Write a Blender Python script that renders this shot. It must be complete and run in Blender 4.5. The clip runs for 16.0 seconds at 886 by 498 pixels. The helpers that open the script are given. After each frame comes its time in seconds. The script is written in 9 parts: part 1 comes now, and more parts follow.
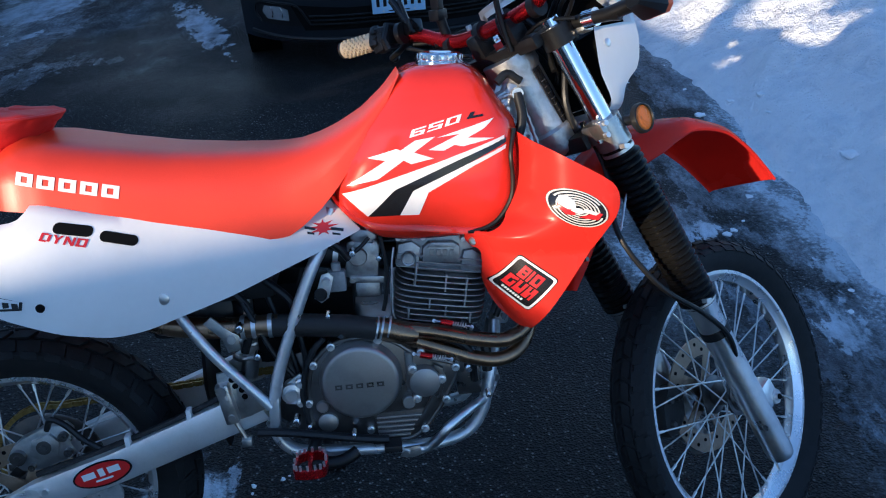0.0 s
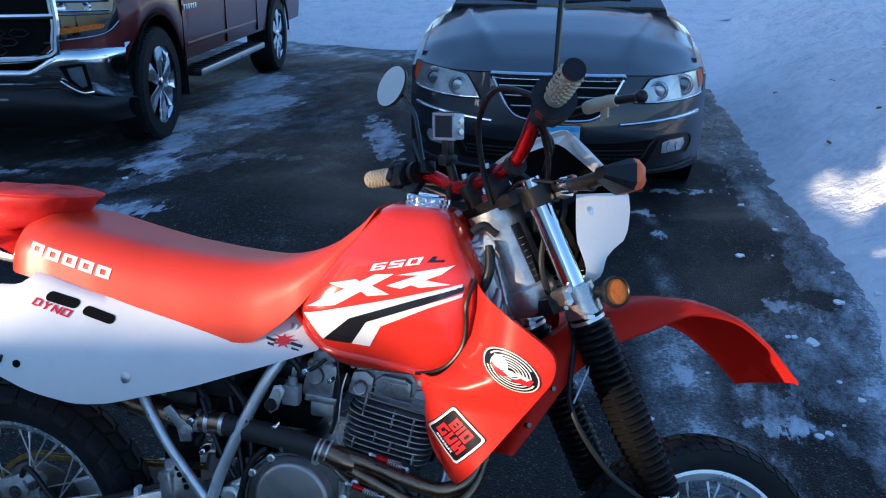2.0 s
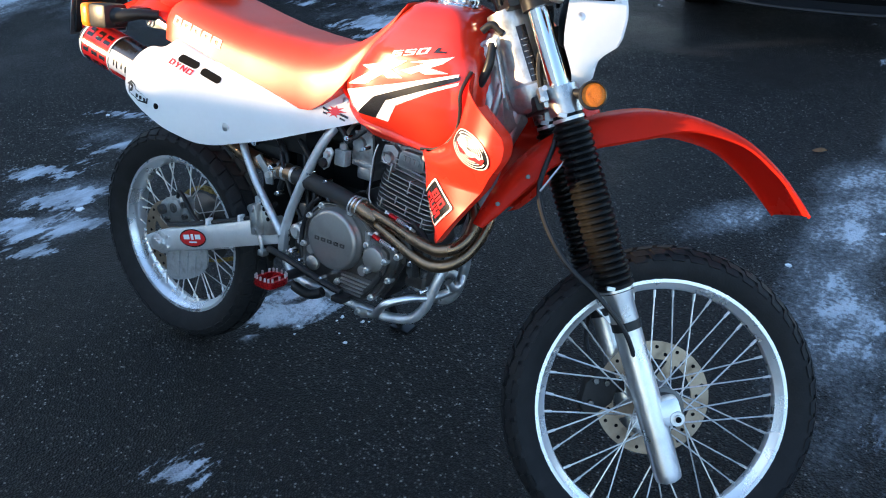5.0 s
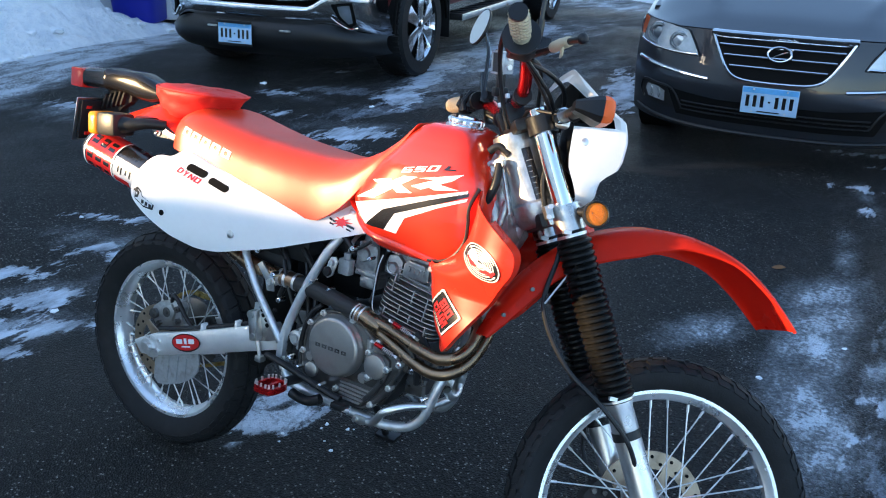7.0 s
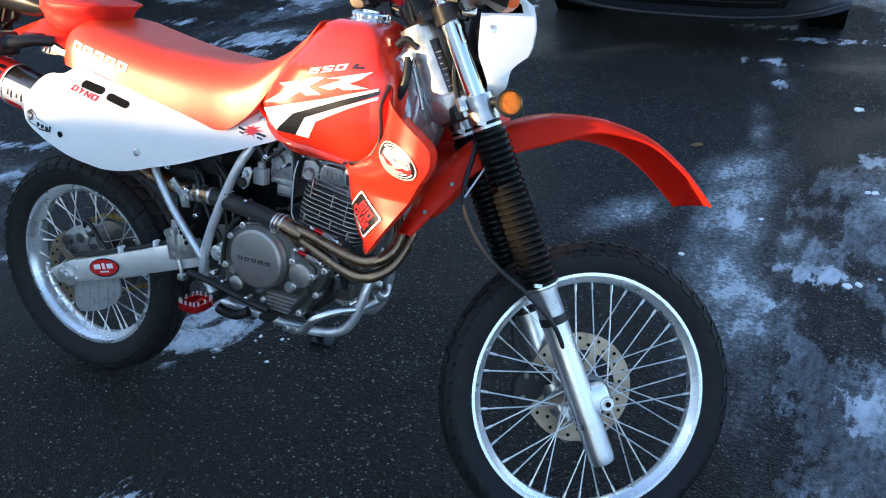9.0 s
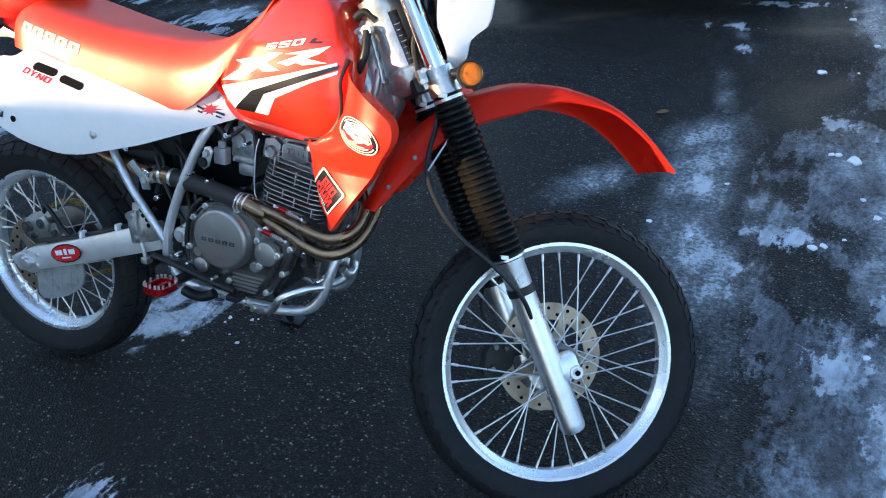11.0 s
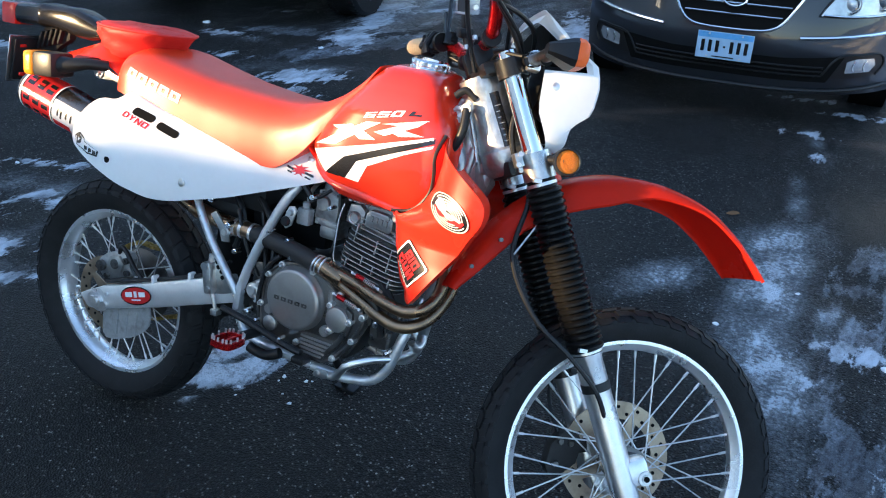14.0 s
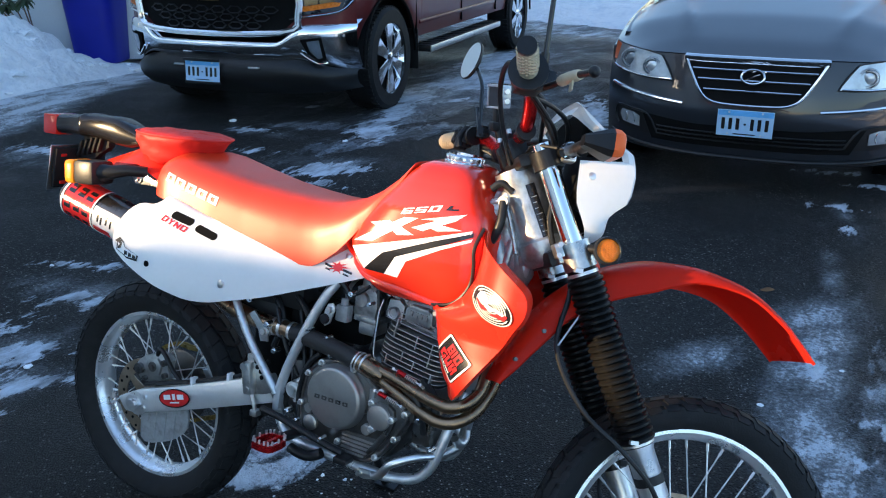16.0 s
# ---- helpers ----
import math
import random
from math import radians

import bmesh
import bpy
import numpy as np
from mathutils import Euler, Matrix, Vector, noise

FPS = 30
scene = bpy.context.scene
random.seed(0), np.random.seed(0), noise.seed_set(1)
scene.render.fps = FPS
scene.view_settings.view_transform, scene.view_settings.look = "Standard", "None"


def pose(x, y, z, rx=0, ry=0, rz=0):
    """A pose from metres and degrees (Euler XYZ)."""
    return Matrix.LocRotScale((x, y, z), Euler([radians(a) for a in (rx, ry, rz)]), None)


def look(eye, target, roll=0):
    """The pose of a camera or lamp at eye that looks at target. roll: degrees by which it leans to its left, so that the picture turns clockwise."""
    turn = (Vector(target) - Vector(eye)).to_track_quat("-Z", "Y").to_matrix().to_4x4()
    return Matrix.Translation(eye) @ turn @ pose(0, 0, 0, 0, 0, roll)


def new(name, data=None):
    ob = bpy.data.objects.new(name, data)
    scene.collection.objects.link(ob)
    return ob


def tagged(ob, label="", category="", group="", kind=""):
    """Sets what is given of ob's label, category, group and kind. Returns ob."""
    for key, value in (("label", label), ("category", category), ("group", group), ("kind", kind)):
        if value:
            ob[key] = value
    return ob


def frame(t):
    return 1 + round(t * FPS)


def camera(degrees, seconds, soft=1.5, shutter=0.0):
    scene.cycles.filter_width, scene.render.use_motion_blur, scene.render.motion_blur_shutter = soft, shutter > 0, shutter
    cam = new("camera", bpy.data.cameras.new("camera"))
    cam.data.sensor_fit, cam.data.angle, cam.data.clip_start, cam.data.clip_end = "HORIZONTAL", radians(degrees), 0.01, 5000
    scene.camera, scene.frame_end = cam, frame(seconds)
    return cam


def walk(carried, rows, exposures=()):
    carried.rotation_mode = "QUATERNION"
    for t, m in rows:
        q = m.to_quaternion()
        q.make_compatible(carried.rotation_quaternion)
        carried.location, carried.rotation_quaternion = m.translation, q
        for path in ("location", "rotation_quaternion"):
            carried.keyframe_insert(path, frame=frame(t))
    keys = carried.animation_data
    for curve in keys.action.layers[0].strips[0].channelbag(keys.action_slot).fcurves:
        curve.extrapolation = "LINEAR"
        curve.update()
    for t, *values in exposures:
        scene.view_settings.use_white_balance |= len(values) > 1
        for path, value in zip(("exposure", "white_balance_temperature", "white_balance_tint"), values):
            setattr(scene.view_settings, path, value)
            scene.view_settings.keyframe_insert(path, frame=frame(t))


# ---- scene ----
cam = camera(55.2, 16.0, 1.1)
PATH = [
    (0, (0.234, 0.226, 1.525), (0.157, 1.979, 0.566), -3.9),
    (0.5, (0.357, 0.3, 1.525), (0.306, 2.046, 0.55), -2.9),
    (1, (0.506, 0.27, 1.517), (0.383, 2.028, 0.573), -1.8),
    (1.5, (0.618, 0.2, 1.549), (0.274, 1.995, 0.737), -0.4),
    (2, (0.661, 0.292, 1.549), (0.118, 2.092, 0.866), 0.8),
    (2.5, (0.768, 0.313, 1.546), (0.157, 2.097, 0.878), 0.7),
    (3, (0.997, 0.251, 1.562), (0.293, 1.974, 0.83), -1.6),
    (3.5, (1.089, 0.273, 1.535), (0.402, 1.881, 0.564), -2.0),
    (4, (1.152, 0.388, 1.505), (0.533, 1.89, 0.339), -1.9),
    (4.5, (1.263, 0.401, 1.518), (0.382, 1.836, 0.439), -3.2),
    (5, (1.362, 0.364, 1.542), (0.215, 1.653, 0.531), -2.1),
    (5.2, (1.384, 0.351, 1.55), (0.169, 1.592, 0.557), -1.6),
    (7.3, (1.292, 0.239, 1.58), (0.199, 1.725, 0.806), 0.5),
    (7.5, (1.296, 0.242, 1.581), (0.222, 1.74, 0.805), 0.1),
    (8, (1.301, 0.246, 1.581), (0.259, 1.756, 0.785), -0.2),
    (8.5, (1.304, 0.256, 1.575), (0.327, 1.76, 0.689), -0.4),
    (9, (1.311, 0.271, 1.564), (0.379, 1.733, 0.568), -1.5),
    (9.2, (1.314, 0.272, 1.557), (0.387, 1.726, 0.544), -1.8),
    (11.5, (1.324, 0.288, 1.558), (0.467, 1.758, 0.508), -2.4),
    (12, (1.326, 0.288, 1.558), (0.464, 1.763, 0.517), -2.5),
    (12.5, (1.324, 0.289, 1.563), (0.449, 1.793, 0.576), -1.8),
    (13, (1.316, 0.288, 1.567), (0.412, 1.833, 0.676), -0.3),
    (13.5, (1.281, 0.278, 1.57), (0.28, 1.774, 0.698), 2.1),
    (14, (1.228, 0.271, 1.561), (0.243, 1.759, 0.657), 2.3),
    (14.5, (1.167, 0.274, 1.549), (0.133, 1.694, 0.593), -0.1),
    (15, (1.15, 0.277, 1.549), (0.072, 1.694, 0.64), -1.1),
    (15.5, (1.163, 0.273, 1.563), (0.057, 1.736, 0.765), -1.3),
    (16, (1.187, 0.263, 1.577), (0.112, 1.785, 0.851), -0.5),
]
EXPOSURES = [(0.0, 1.14, 4620, 12), (1.5, 1.34, 4620, 12), (2.5, 1.14, 4680, 12), (3.2, 1.46, 4900, 11), (4.0, 2.12, 5250, 11), (5.0, 2.22, 5650, 11), (7.5, 2.29, 5650, 11), (9.0, 2.25, 5650, 11), (12.0, 2.21, 5650, 11), (13.5, 2.20, 5650, 11), (15.0, 2.25, 5600, 11), (15.5, 2.23, 5600, 11), (16.0, 2.00, 5600, 11)]
walk(cam, [(t, look(eye, target, roll)) for t, eye, target, roll in PATH], EXPOSURES)

# ---- daylight: clear winter sky, very low sun behind the viewer ----
SUN_EL, SUN_AZ = radians(11.0), (-0.62, -0.78)      # direction towards the sun, on plan
world = bpy.data.worlds.new("winter_sky")
scene.world = world
world.use_nodes = True
wn = world.node_tree.nodes
sky = wn.new("ShaderNodeTexSky")
sky.sky_type, sky.sun_disc = "NISHITA", False
sky.sun_elevation = SUN_EL
sky.sun_rotation = math.atan2(SUN_AZ[0], SUN_AZ[1])
world.node_tree.links.new(sky.outputs[0], wn["Background"].inputs[0])
wn["Background"].inputs[1].default_value = 0.125
sun_data = bpy.data.lights.new("sun", "SUN")
sun_data.energy, sun_data.angle, sun_data.color = 3.5, radians(0.5), (1.0, 0.66, 0.31)
sun = new("sun", sun_data)
k = math.hypot(*SUN_AZ)
to_sun = Vector((SUN_AZ[0] / k * math.cos(SUN_EL), SUN_AZ[1] / k * math.cos(SUN_EL), math.sin(SUN_EL)))
sun.matrix_world = look(to_sun * 30, (0, 0, 0))


# ---- materials ----
def material(name, base, rough=0.5, metal=0.0, vary=0.15, scale=8.0, fine=120.0, bump=0.1, coat=0.0, dirt=None, dirt_amount=0.0,
             rough_vary=0.1, spec=0.5, depth=0.002, transmission=0.0, ior=1.45, emit=0.0, coat_rough=0.05):
    m = bpy.data.materials.new(name)
    m.use_nodes = True
    nt, N, Lk = m.node_tree, m.node_tree.nodes, m.node_tree.links
    b = N["Principled BSDF"]
    b.inputs["Metallic"].default_value = metal
    b.inputs["Specular IOR Level"].default_value = spec
    b.inputs["Coat Weight"].default_value = coat
    b.inputs["Coat Roughness"].default_value = coat_rough
    b.inputs["Transmission Weight"].default_value = transmission
    b.inputs["IOR"].default_value = ior
    co = N.new("ShaderNodeTexCoord")
    big = N.new("ShaderNodeTexNoise")
    big.inputs["Scale"].default_value, big.inputs["Detail"].default_value = scale, 5
    small = N.new("ShaderNodeTexNoise")
    small.inputs["Scale"].default_value, small.inputs["Detail"].default_value = fine, 3
    for n in (big, small):
        Lk.new(co.outputs["Object"], n.inputs["Vector"])
    mix = N.new("ShaderNodeMix")
    mix.data_type = "RGBA"
    add = N.new("ShaderNodeMath")
    add.operation = "MULTIPLY_ADD"
    add.inputs[1].default_value = 0.4
    Lk.new(small.outputs["Fac"], add.inputs[0])
    Lk.new(big.outputs["Fac"], add.inputs[2])
    ramp = N.new("ShaderNodeMapRange")
    ramp.inputs["From Min"].default_value, ramp.inputs["From Max"].default_value = 0.45, 0.95
    Lk.new(add.outputs[0], ramp.inputs["Value"])
    Lk.new(ramp.outputs[0], mix.inputs["Factor"])
    mix.inputs["A"].default_value = (*[c * (1 - vary) for c in base], 1)
    mix.inputs["B"].default_value = (*[min(1, c * (1 + vary)) for c in base], 1)
    colour = mix.outputs["Result"]
    if dirt:
        grime = N.new("ShaderNodeTexNoise")
        grime.inputs["Scale"].default_value, grime.inputs["Detail"].default_value = scale * 2.3, 8
        Lk.new(co.outputs["Object"], grime.inputs["Vector"])
        cut = N.new("ShaderNodeMapRange")
        cut.inputs["From Min"].default_value, cut.inputs["From Max"].default_value = 0.5, 0.72
        cut.inputs["To Max"].default_value = dirt_amount
        Lk.new(grime.outputs["Fac"], cut.inputs["Value"])
        mix2 = N.new("ShaderNodeMix")
        mix2.data_type = "RGBA"
        Lk.new(cut.outputs[0], mix2.inputs["Factor"])
        Lk.new(colour, mix2.inputs["A"])
        mix2.inputs["B"].default_value = (*dirt, 1)
        colour = mix2.outputs["Result"]
    Lk.new(colour, b.inputs["Base Color"])
    rr = N.new("ShaderNodeMapRange")
    rr.inputs["To Min"].default_value, rr.inputs["To Max"].default_value = max(0.02, rough - rough_vary), min(1, rough + rough_vary)
    Lk.new(big.outputs["Fac"], rr.inputs["Value"])
    Lk.new(rr.outputs[0], b.inputs["Roughness"])
    if bump:
        bp = N.new("ShaderNodeBump")
        bp.inputs["Strength"].default_value, bp.inputs["Distance"].default_value = bump, depth
        Lk.new(small.outputs["Fac"], bp.inputs["Height"])
        Lk.new(bp.outputs[0], b.inputs["Normal"])
    if emit:
        b.inputs["Emission Color"].default_value = (*base, 1)
        b.inputs["Emission Strength"].default_value = emit
    return m


RED = material("red_plastic", (0.67, 0.026, 0.009), 0.27, vary=0.06, scale=5, fine=60, bump=0.02, spec=0.20, coat=0.0, rough_vary=0.05, dirt=(0.4, 0.06, 0.03), dirt_amount=0.10)
def thin_red():
    """Moulded plastic so thin that some sun shines through it."""
    m = RED.copy()
    m.name = "thin_red_plastic"
    N, Lk = m.node_tree.nodes, m.node_tree.links
    glow, mix = N.new("ShaderNodeBsdfTranslucent"), N.new("ShaderNodeMixShader")
    glow.inputs["Color"].default_value = (0.95, 0.04, 0.012, 1)
    mix.inputs["Fac"].default_value = 0.35
    out = next(n for n in N if n.type == "OUTPUT_MATERIAL")
    Lk.new(N["Principled BSDF"].outputs[0], mix.inputs[1])
    Lk.new(glow.outputs[0], mix.inputs[2])
    Lk.new(mix.outputs[0], out.inputs["Surface"])
    return m


THIN_RED = thin_red()
TANK = material("red_tank_paint", (0.68, 0.027, 0.007), 0.22, vary=0.05, scale=5, fine=60, bump=0.01, coat=0.7, rough_vary=0.04)
VINYL = material("red_grained_vinyl", (0.66, 0.038, 0.006), 0.42, spec=0.5, coat=0.30, coat_rough=0.36, vary=0.08, scale=7, fine=420, bump=0.25, depth=0.0010, rough_vary=0.05)
CLOTH = material("red_nylon", (0.58, 0.022, 0.014), 0.55, vary=0.15, scale=12, fine=300, bump=0.3)
WHITE = material("white_plastic", (0.80, 0.80, 0.79), 0.34, vary=0.03, scale=4, fine=90, bump=0.03, dirt=(0.5, 0.47, 0.42), dirt_amount=0.12)
ALU = material("brushed_aluminium", (0.86, 0.855, 0.84), 0.31, 0.95, vary=0.08, scale=14, fine=260, bump=0.06, dirt=(0.35, 0.33, 0.3), dirt_amount=0.18)
ARM_ALU = material("anodised_arm_aluminium", (0.88, 0.87, 0.85), 0.40, 0.72, vary=0.06, scale=14, fine=260, bump=0.06, dirt=(0.45, 0.43, 0.4), dirt_amount=0.15)
ALU_DULL = material("cast_aluminium", (0.52, 0.52, 0.51), 0.30, 0.95, vary=0.15, scale=16, fine=200, bump=0.2, dirt=(0.16, 0.14, 0.12), dirt_amount=0.4)
RIM = material("polished_rim_aluminium", (0.92, 0.92, 0.92), 0.28, 0.85, vary=0.04, scale=18, fine=160, bump=0.03, dirt=(0.5, 0.49, 0.47), dirt_amount=0.07)
CHROME = material("chrome", (0.85, 0.86, 0.87), 0.09, 1.0, vary=0.04, scale=10, fine=90, bump=0.01, rough_vary=0.04)
ENGINE = material("grey_engine_paint", (0.15, 0.143, 0.136), 0.30, 0.9, vary=0.14, scale=15, fine=220, bump=0.12, dirt=(0.06, 0.055, 0.05), dirt_amount=0.5)
ENGINE_LT = material("satin_engine_cover", (0.37, 0.355, 0.335), 0.40, 0.85, vary=0.08, scale=10, fine=240, bump=0.06, dirt=(0.16, 0.15, 0.14), dirt_amount=0.25)
FIN = material("cylinder_fin_metal", (0.42, 0.415, 0.41), 0.38, 0.9, vary=0.2, scale=20, fine=180, bump=0.2, dirt=(0.07, 0.065, 0.06), dirt_amount=0.5)
SILVER = material("silver_frame_paint", (0.68, 0.69, 0.70), 0.30, 0.7, vary=0.08, scale=14, fine=140, bump=0.05, dirt=(0.2, 0.19, 0.18), dirt_amount=0.35)
CAST_SILVER = material("cast_silver_head", (0.50, 0.505, 0.51), 0.38, 0.9, vary=0.18, scale=22, fine=120, bump=0.35, dirt=(0.16, 0.15, 0.14), dirt_amount=0.4)
STEEL = material("zinc_steel", (0.74, 0.73, 0.71), 0.32, 0.85, vary=0.12, scale=30, fine=200, bump=0.08)
DISC = material("worn_brake_steel", (0.40, 0.31, 0.22), 0.33, 0.85, vary=0.15, scale=20, fine=160, bump=0.1, dirt=(0.25, 0.16, 0.09), dirt_amount=0.35)
BRONZE = material("heat_tinted_exhaust", (0.30, 0.205, 0.125), 0.28, 0.95, vary=0.22, scale=9, fine=120, bump=0.06, dirt=(0.12, 0.085, 0.06), dirt_amount=0.5)
SOOT = material("black_pipe_wrap", (0.022, 0.02, 0.018), 0.62, 0.0, vary=0.3, scale=22, fine=200, bump=0.3)
BLACK = material("black_plastic", (0.012, 0.012, 0.0125), 0.38, vary=0.2, scale=14, fine=200, bump=0.12, spec=0.4)
GLOSS = material("glossy_black_plastic", (0.012, 0.011, 0.011), 0.16, vary=0.1, scale=8, fine=90, bump=0.03)
RUBBER = material("tyre_rubber", (0.014, 0.014, 0.0145), 0.62, vary=0.25, scale=14, fine=240, bump=0.3, spec=0.25, dirt=(0.04, 0.04, 0.04), dirt_amount=0.18)
MILKY = material("milky_plastic", (0.28, 0.285, 0.285), 0.4, vary=0.25, scale=22, fine=140, bump=0.3, dirt=(0.12, 0.11, 0.10), dirt_amount=0.6)
GAITER = material("gaiter_rubber", (0.006, 0.006, 0.006), 0.30, vary=0.2, scale=12, fine=160, bump=0.1, dirt=(0.02, 0.017, 0.013), dirt_amount=0.10, spec=0.15)
ANOD = material("red_anodised_aluminium", (0.52, 0.012, 0.014), 0.24, 0.75, vary=0.08, scale=12, fine=140, bump=0.03)
CREAM = material("cream_grip_rubber", (0.55, 0.47, 0.32), 0.6, vary=0.12, scale=40, fine=260, bump=0.4)
ORANGE = material("orange_lens", (0.80, 0.13, 0.022), 0.32, vary=0.05, scale=30, fine=260, bump=0.2, spec=0.3)
REAR_AMBER = material("amber_lens", (0.85, 0.26, 0.006), 0.25, vary=0.08, scale=40, fine=300, bump=0.3, spec=0.35)
AMBER = material("amber_reflector", (0.60, 0.15, 0.004), 0.28, vary=0.25, scale=60, fine=400, bump=0.5, spec=0.35)
REDLENS = material("red_lens", (0.6, 0.02, 0.012), 0.15, vary=0.05, scale=30, fine=260, bump=0.2, coat=0.5)
MIRROR = material("mirror_glass", (0.92, 0.93, 0.94), 0.02, 1.0, vary=0.01, bump=0, rough_vary=0.0)
GLASS = material("clear_lamp_glass", (0.95, 0.97, 0.98), 0.03, vary=0.01, bump=0.0, transmission=0.9, rough_vary=0.01)
DECAL_W = material("white_decal", (0.80, 0.80, 0.80), 0.25, vary=0.03, bump=0.0, coat=0.4)
DECAL_K = material("black_decal", (0.012, 0.012, 0.014), 0.22, vary=0.1, bump=0.0, coat=0.4)
DECAL_R = material("red_decal", (0.55, 0.02, 0.02), 0.25, vary=0.05, bump=0.0, coat=0.4)
DECAL_B = material("pale_blue_decal", (0.16, 0.45, 0.82), 0.3, vary=0.2, scale=6, bump=0.0)
PLATE = material("plate_paint", (0.42, 0.60, 0.80), 0.35, vary=0.08, scale=9, bump=0.0)
# near-black: black parts, and shade painted into holes, gaps and openings
DARK = material("near_black_part_and_shade", (0.005, 0.005, 0.005), 0.7, vary=0.2, bump=0.1, spec=0.1)
CAR_GREY = material("grey_metallic_car_paint", (0.020, 0.023, 0.030), 0.32, 0.3, vary=0.05, scale=3, fine=900, bump=0.01, coat=1.0, coat_rough=0.03, dirt=(0.08, 0.078, 0.075), dirt_amount=0.05, rough_vary=0.03)
CAR_RED = material("dark_red_metallic_car_paint", (0.10, 0.006, 0.008), 0.42, 0.3, vary=0.08, scale=3, fine=900, bump=0.01, coat=0.45, coat_rough=0.08, dirt=(0.07, 0.045, 0.045), dirt_amount=0.2, rough_vary=0.03)
CAR_GLASS = material("dark_car_glass", (0.01, 0.012, 0.014), 0.05, vary=0.05, bump=0.0, coat=1.0, rough_vary=0.01)
BLUE = material("blue_bin_plastic", (0.012, 0.016, 0.30), 0.38, vary=0.1, scale=4, fine=80, bump=0.05)
SIDING = material("white_vinyl_siding", (0.62, 0.63, 0.62), 0.55, vary=0.05, scale=2, fine=40, bump=0.05)
ROOFING = material("grey_shingles", (0.10, 0.10, 0.105), 0.85, vary=0.3, scale=6, fine=60, bump=0.5)
BARK = material("grey_brown_bark", (0.21, 0.135, 0.085), 0.85, vary=0.35, scale=3, fine=30, bump=0.5, depth=0.01)
LEAF = material("evergreen_leaf", (0.035, 0.06, 0.02), 0.4, vary=0.4, scale=6, fine=60, bump=0.1)
DARK_STEEL = material("dark_muffler_steel", (0.16, 0.15, 0.14), 0.26, 0.9, vary=0.12, scale=12, fine=160, bump=0.04)
CREAM_FILM = material("cream_decal", (0.60, 0.59, 0.55), 0.3, vary=0.06, bump=0.0, coat=0.4)
CHAIN = material("oily_gold_chain", (0.34, 0.24, 0.07), 0.40, 0.8, vary=0.3, scale=60, fine=300, bump=0.1)


def snow_material(name):
    """Old ploughed snow, the shade of its hollows painted in as bluish grey."""
    m = bpy.data.materials.new(name)
    m.use_nodes = True
    N, Lk = m.node_tree.nodes, m.node_tree.links
    b = N["Principled BSDF"]
    co = N.new("ShaderNodeTexCoord")
    n1, n2, n3 = (N.new("ShaderNodeTexNoise") for _ in range(3))
    for n, s, d in ((n1, 3.5, 8), (n2, 15, 8), (n3, 110, 5)):
        n.inputs["Scale"].default_value, n.inputs["Detail"].default_value = s, d
        Lk.new(co.outputs["Object"], n.inputs["Vector"])
    add = N.new("ShaderNodeMath")
    add.operation = "MULTIPLY_ADD"
    add.inputs[1].default_value = 0.7
    Lk.new(n2.outputs["Fac"], add.inputs[0])
    Lk.new(n1.outputs["Fac"], add.inputs[2])
    r = N.new("ShaderNodeValToRGB")
    e = r.color_ramp.elements
    e[0].position, e[0].color = 0.56, (0.77, 0.80, 0.845, 1)
    e[1].position, e[1].color = 0.92, (0.955, 0.96, 0.965, 1)
    b.inputs["Roughness"].default_value = 0.75
    Lk.new(add.outputs[0], r.inputs["Fac"])
    Lk.new(r.outputs["Color"], b.inputs["Base Color"])
    bp = N.new("ShaderNodeBump")
    bp.inputs["Strength"].default_value, bp.inputs["Distance"].default_value = 0.8, 0.07
    mixh = N.new("ShaderNodeMath")
    mixh.operation = "MULTIPLY_ADD"
    mixh.inputs[1].default_value = 0.3
    Lk.new(n3.outputs["Fac"], mixh.inputs[0])
    Lk.new(n2.outputs["Fac"], mixh.inputs[2])
    Lk.new(mixh.outputs[0], bp.inputs["Height"])
    Lk.new(bp.outputs[0], b.inputs["Normal"])
    return m


SNOW = snow_material("packed_snow")


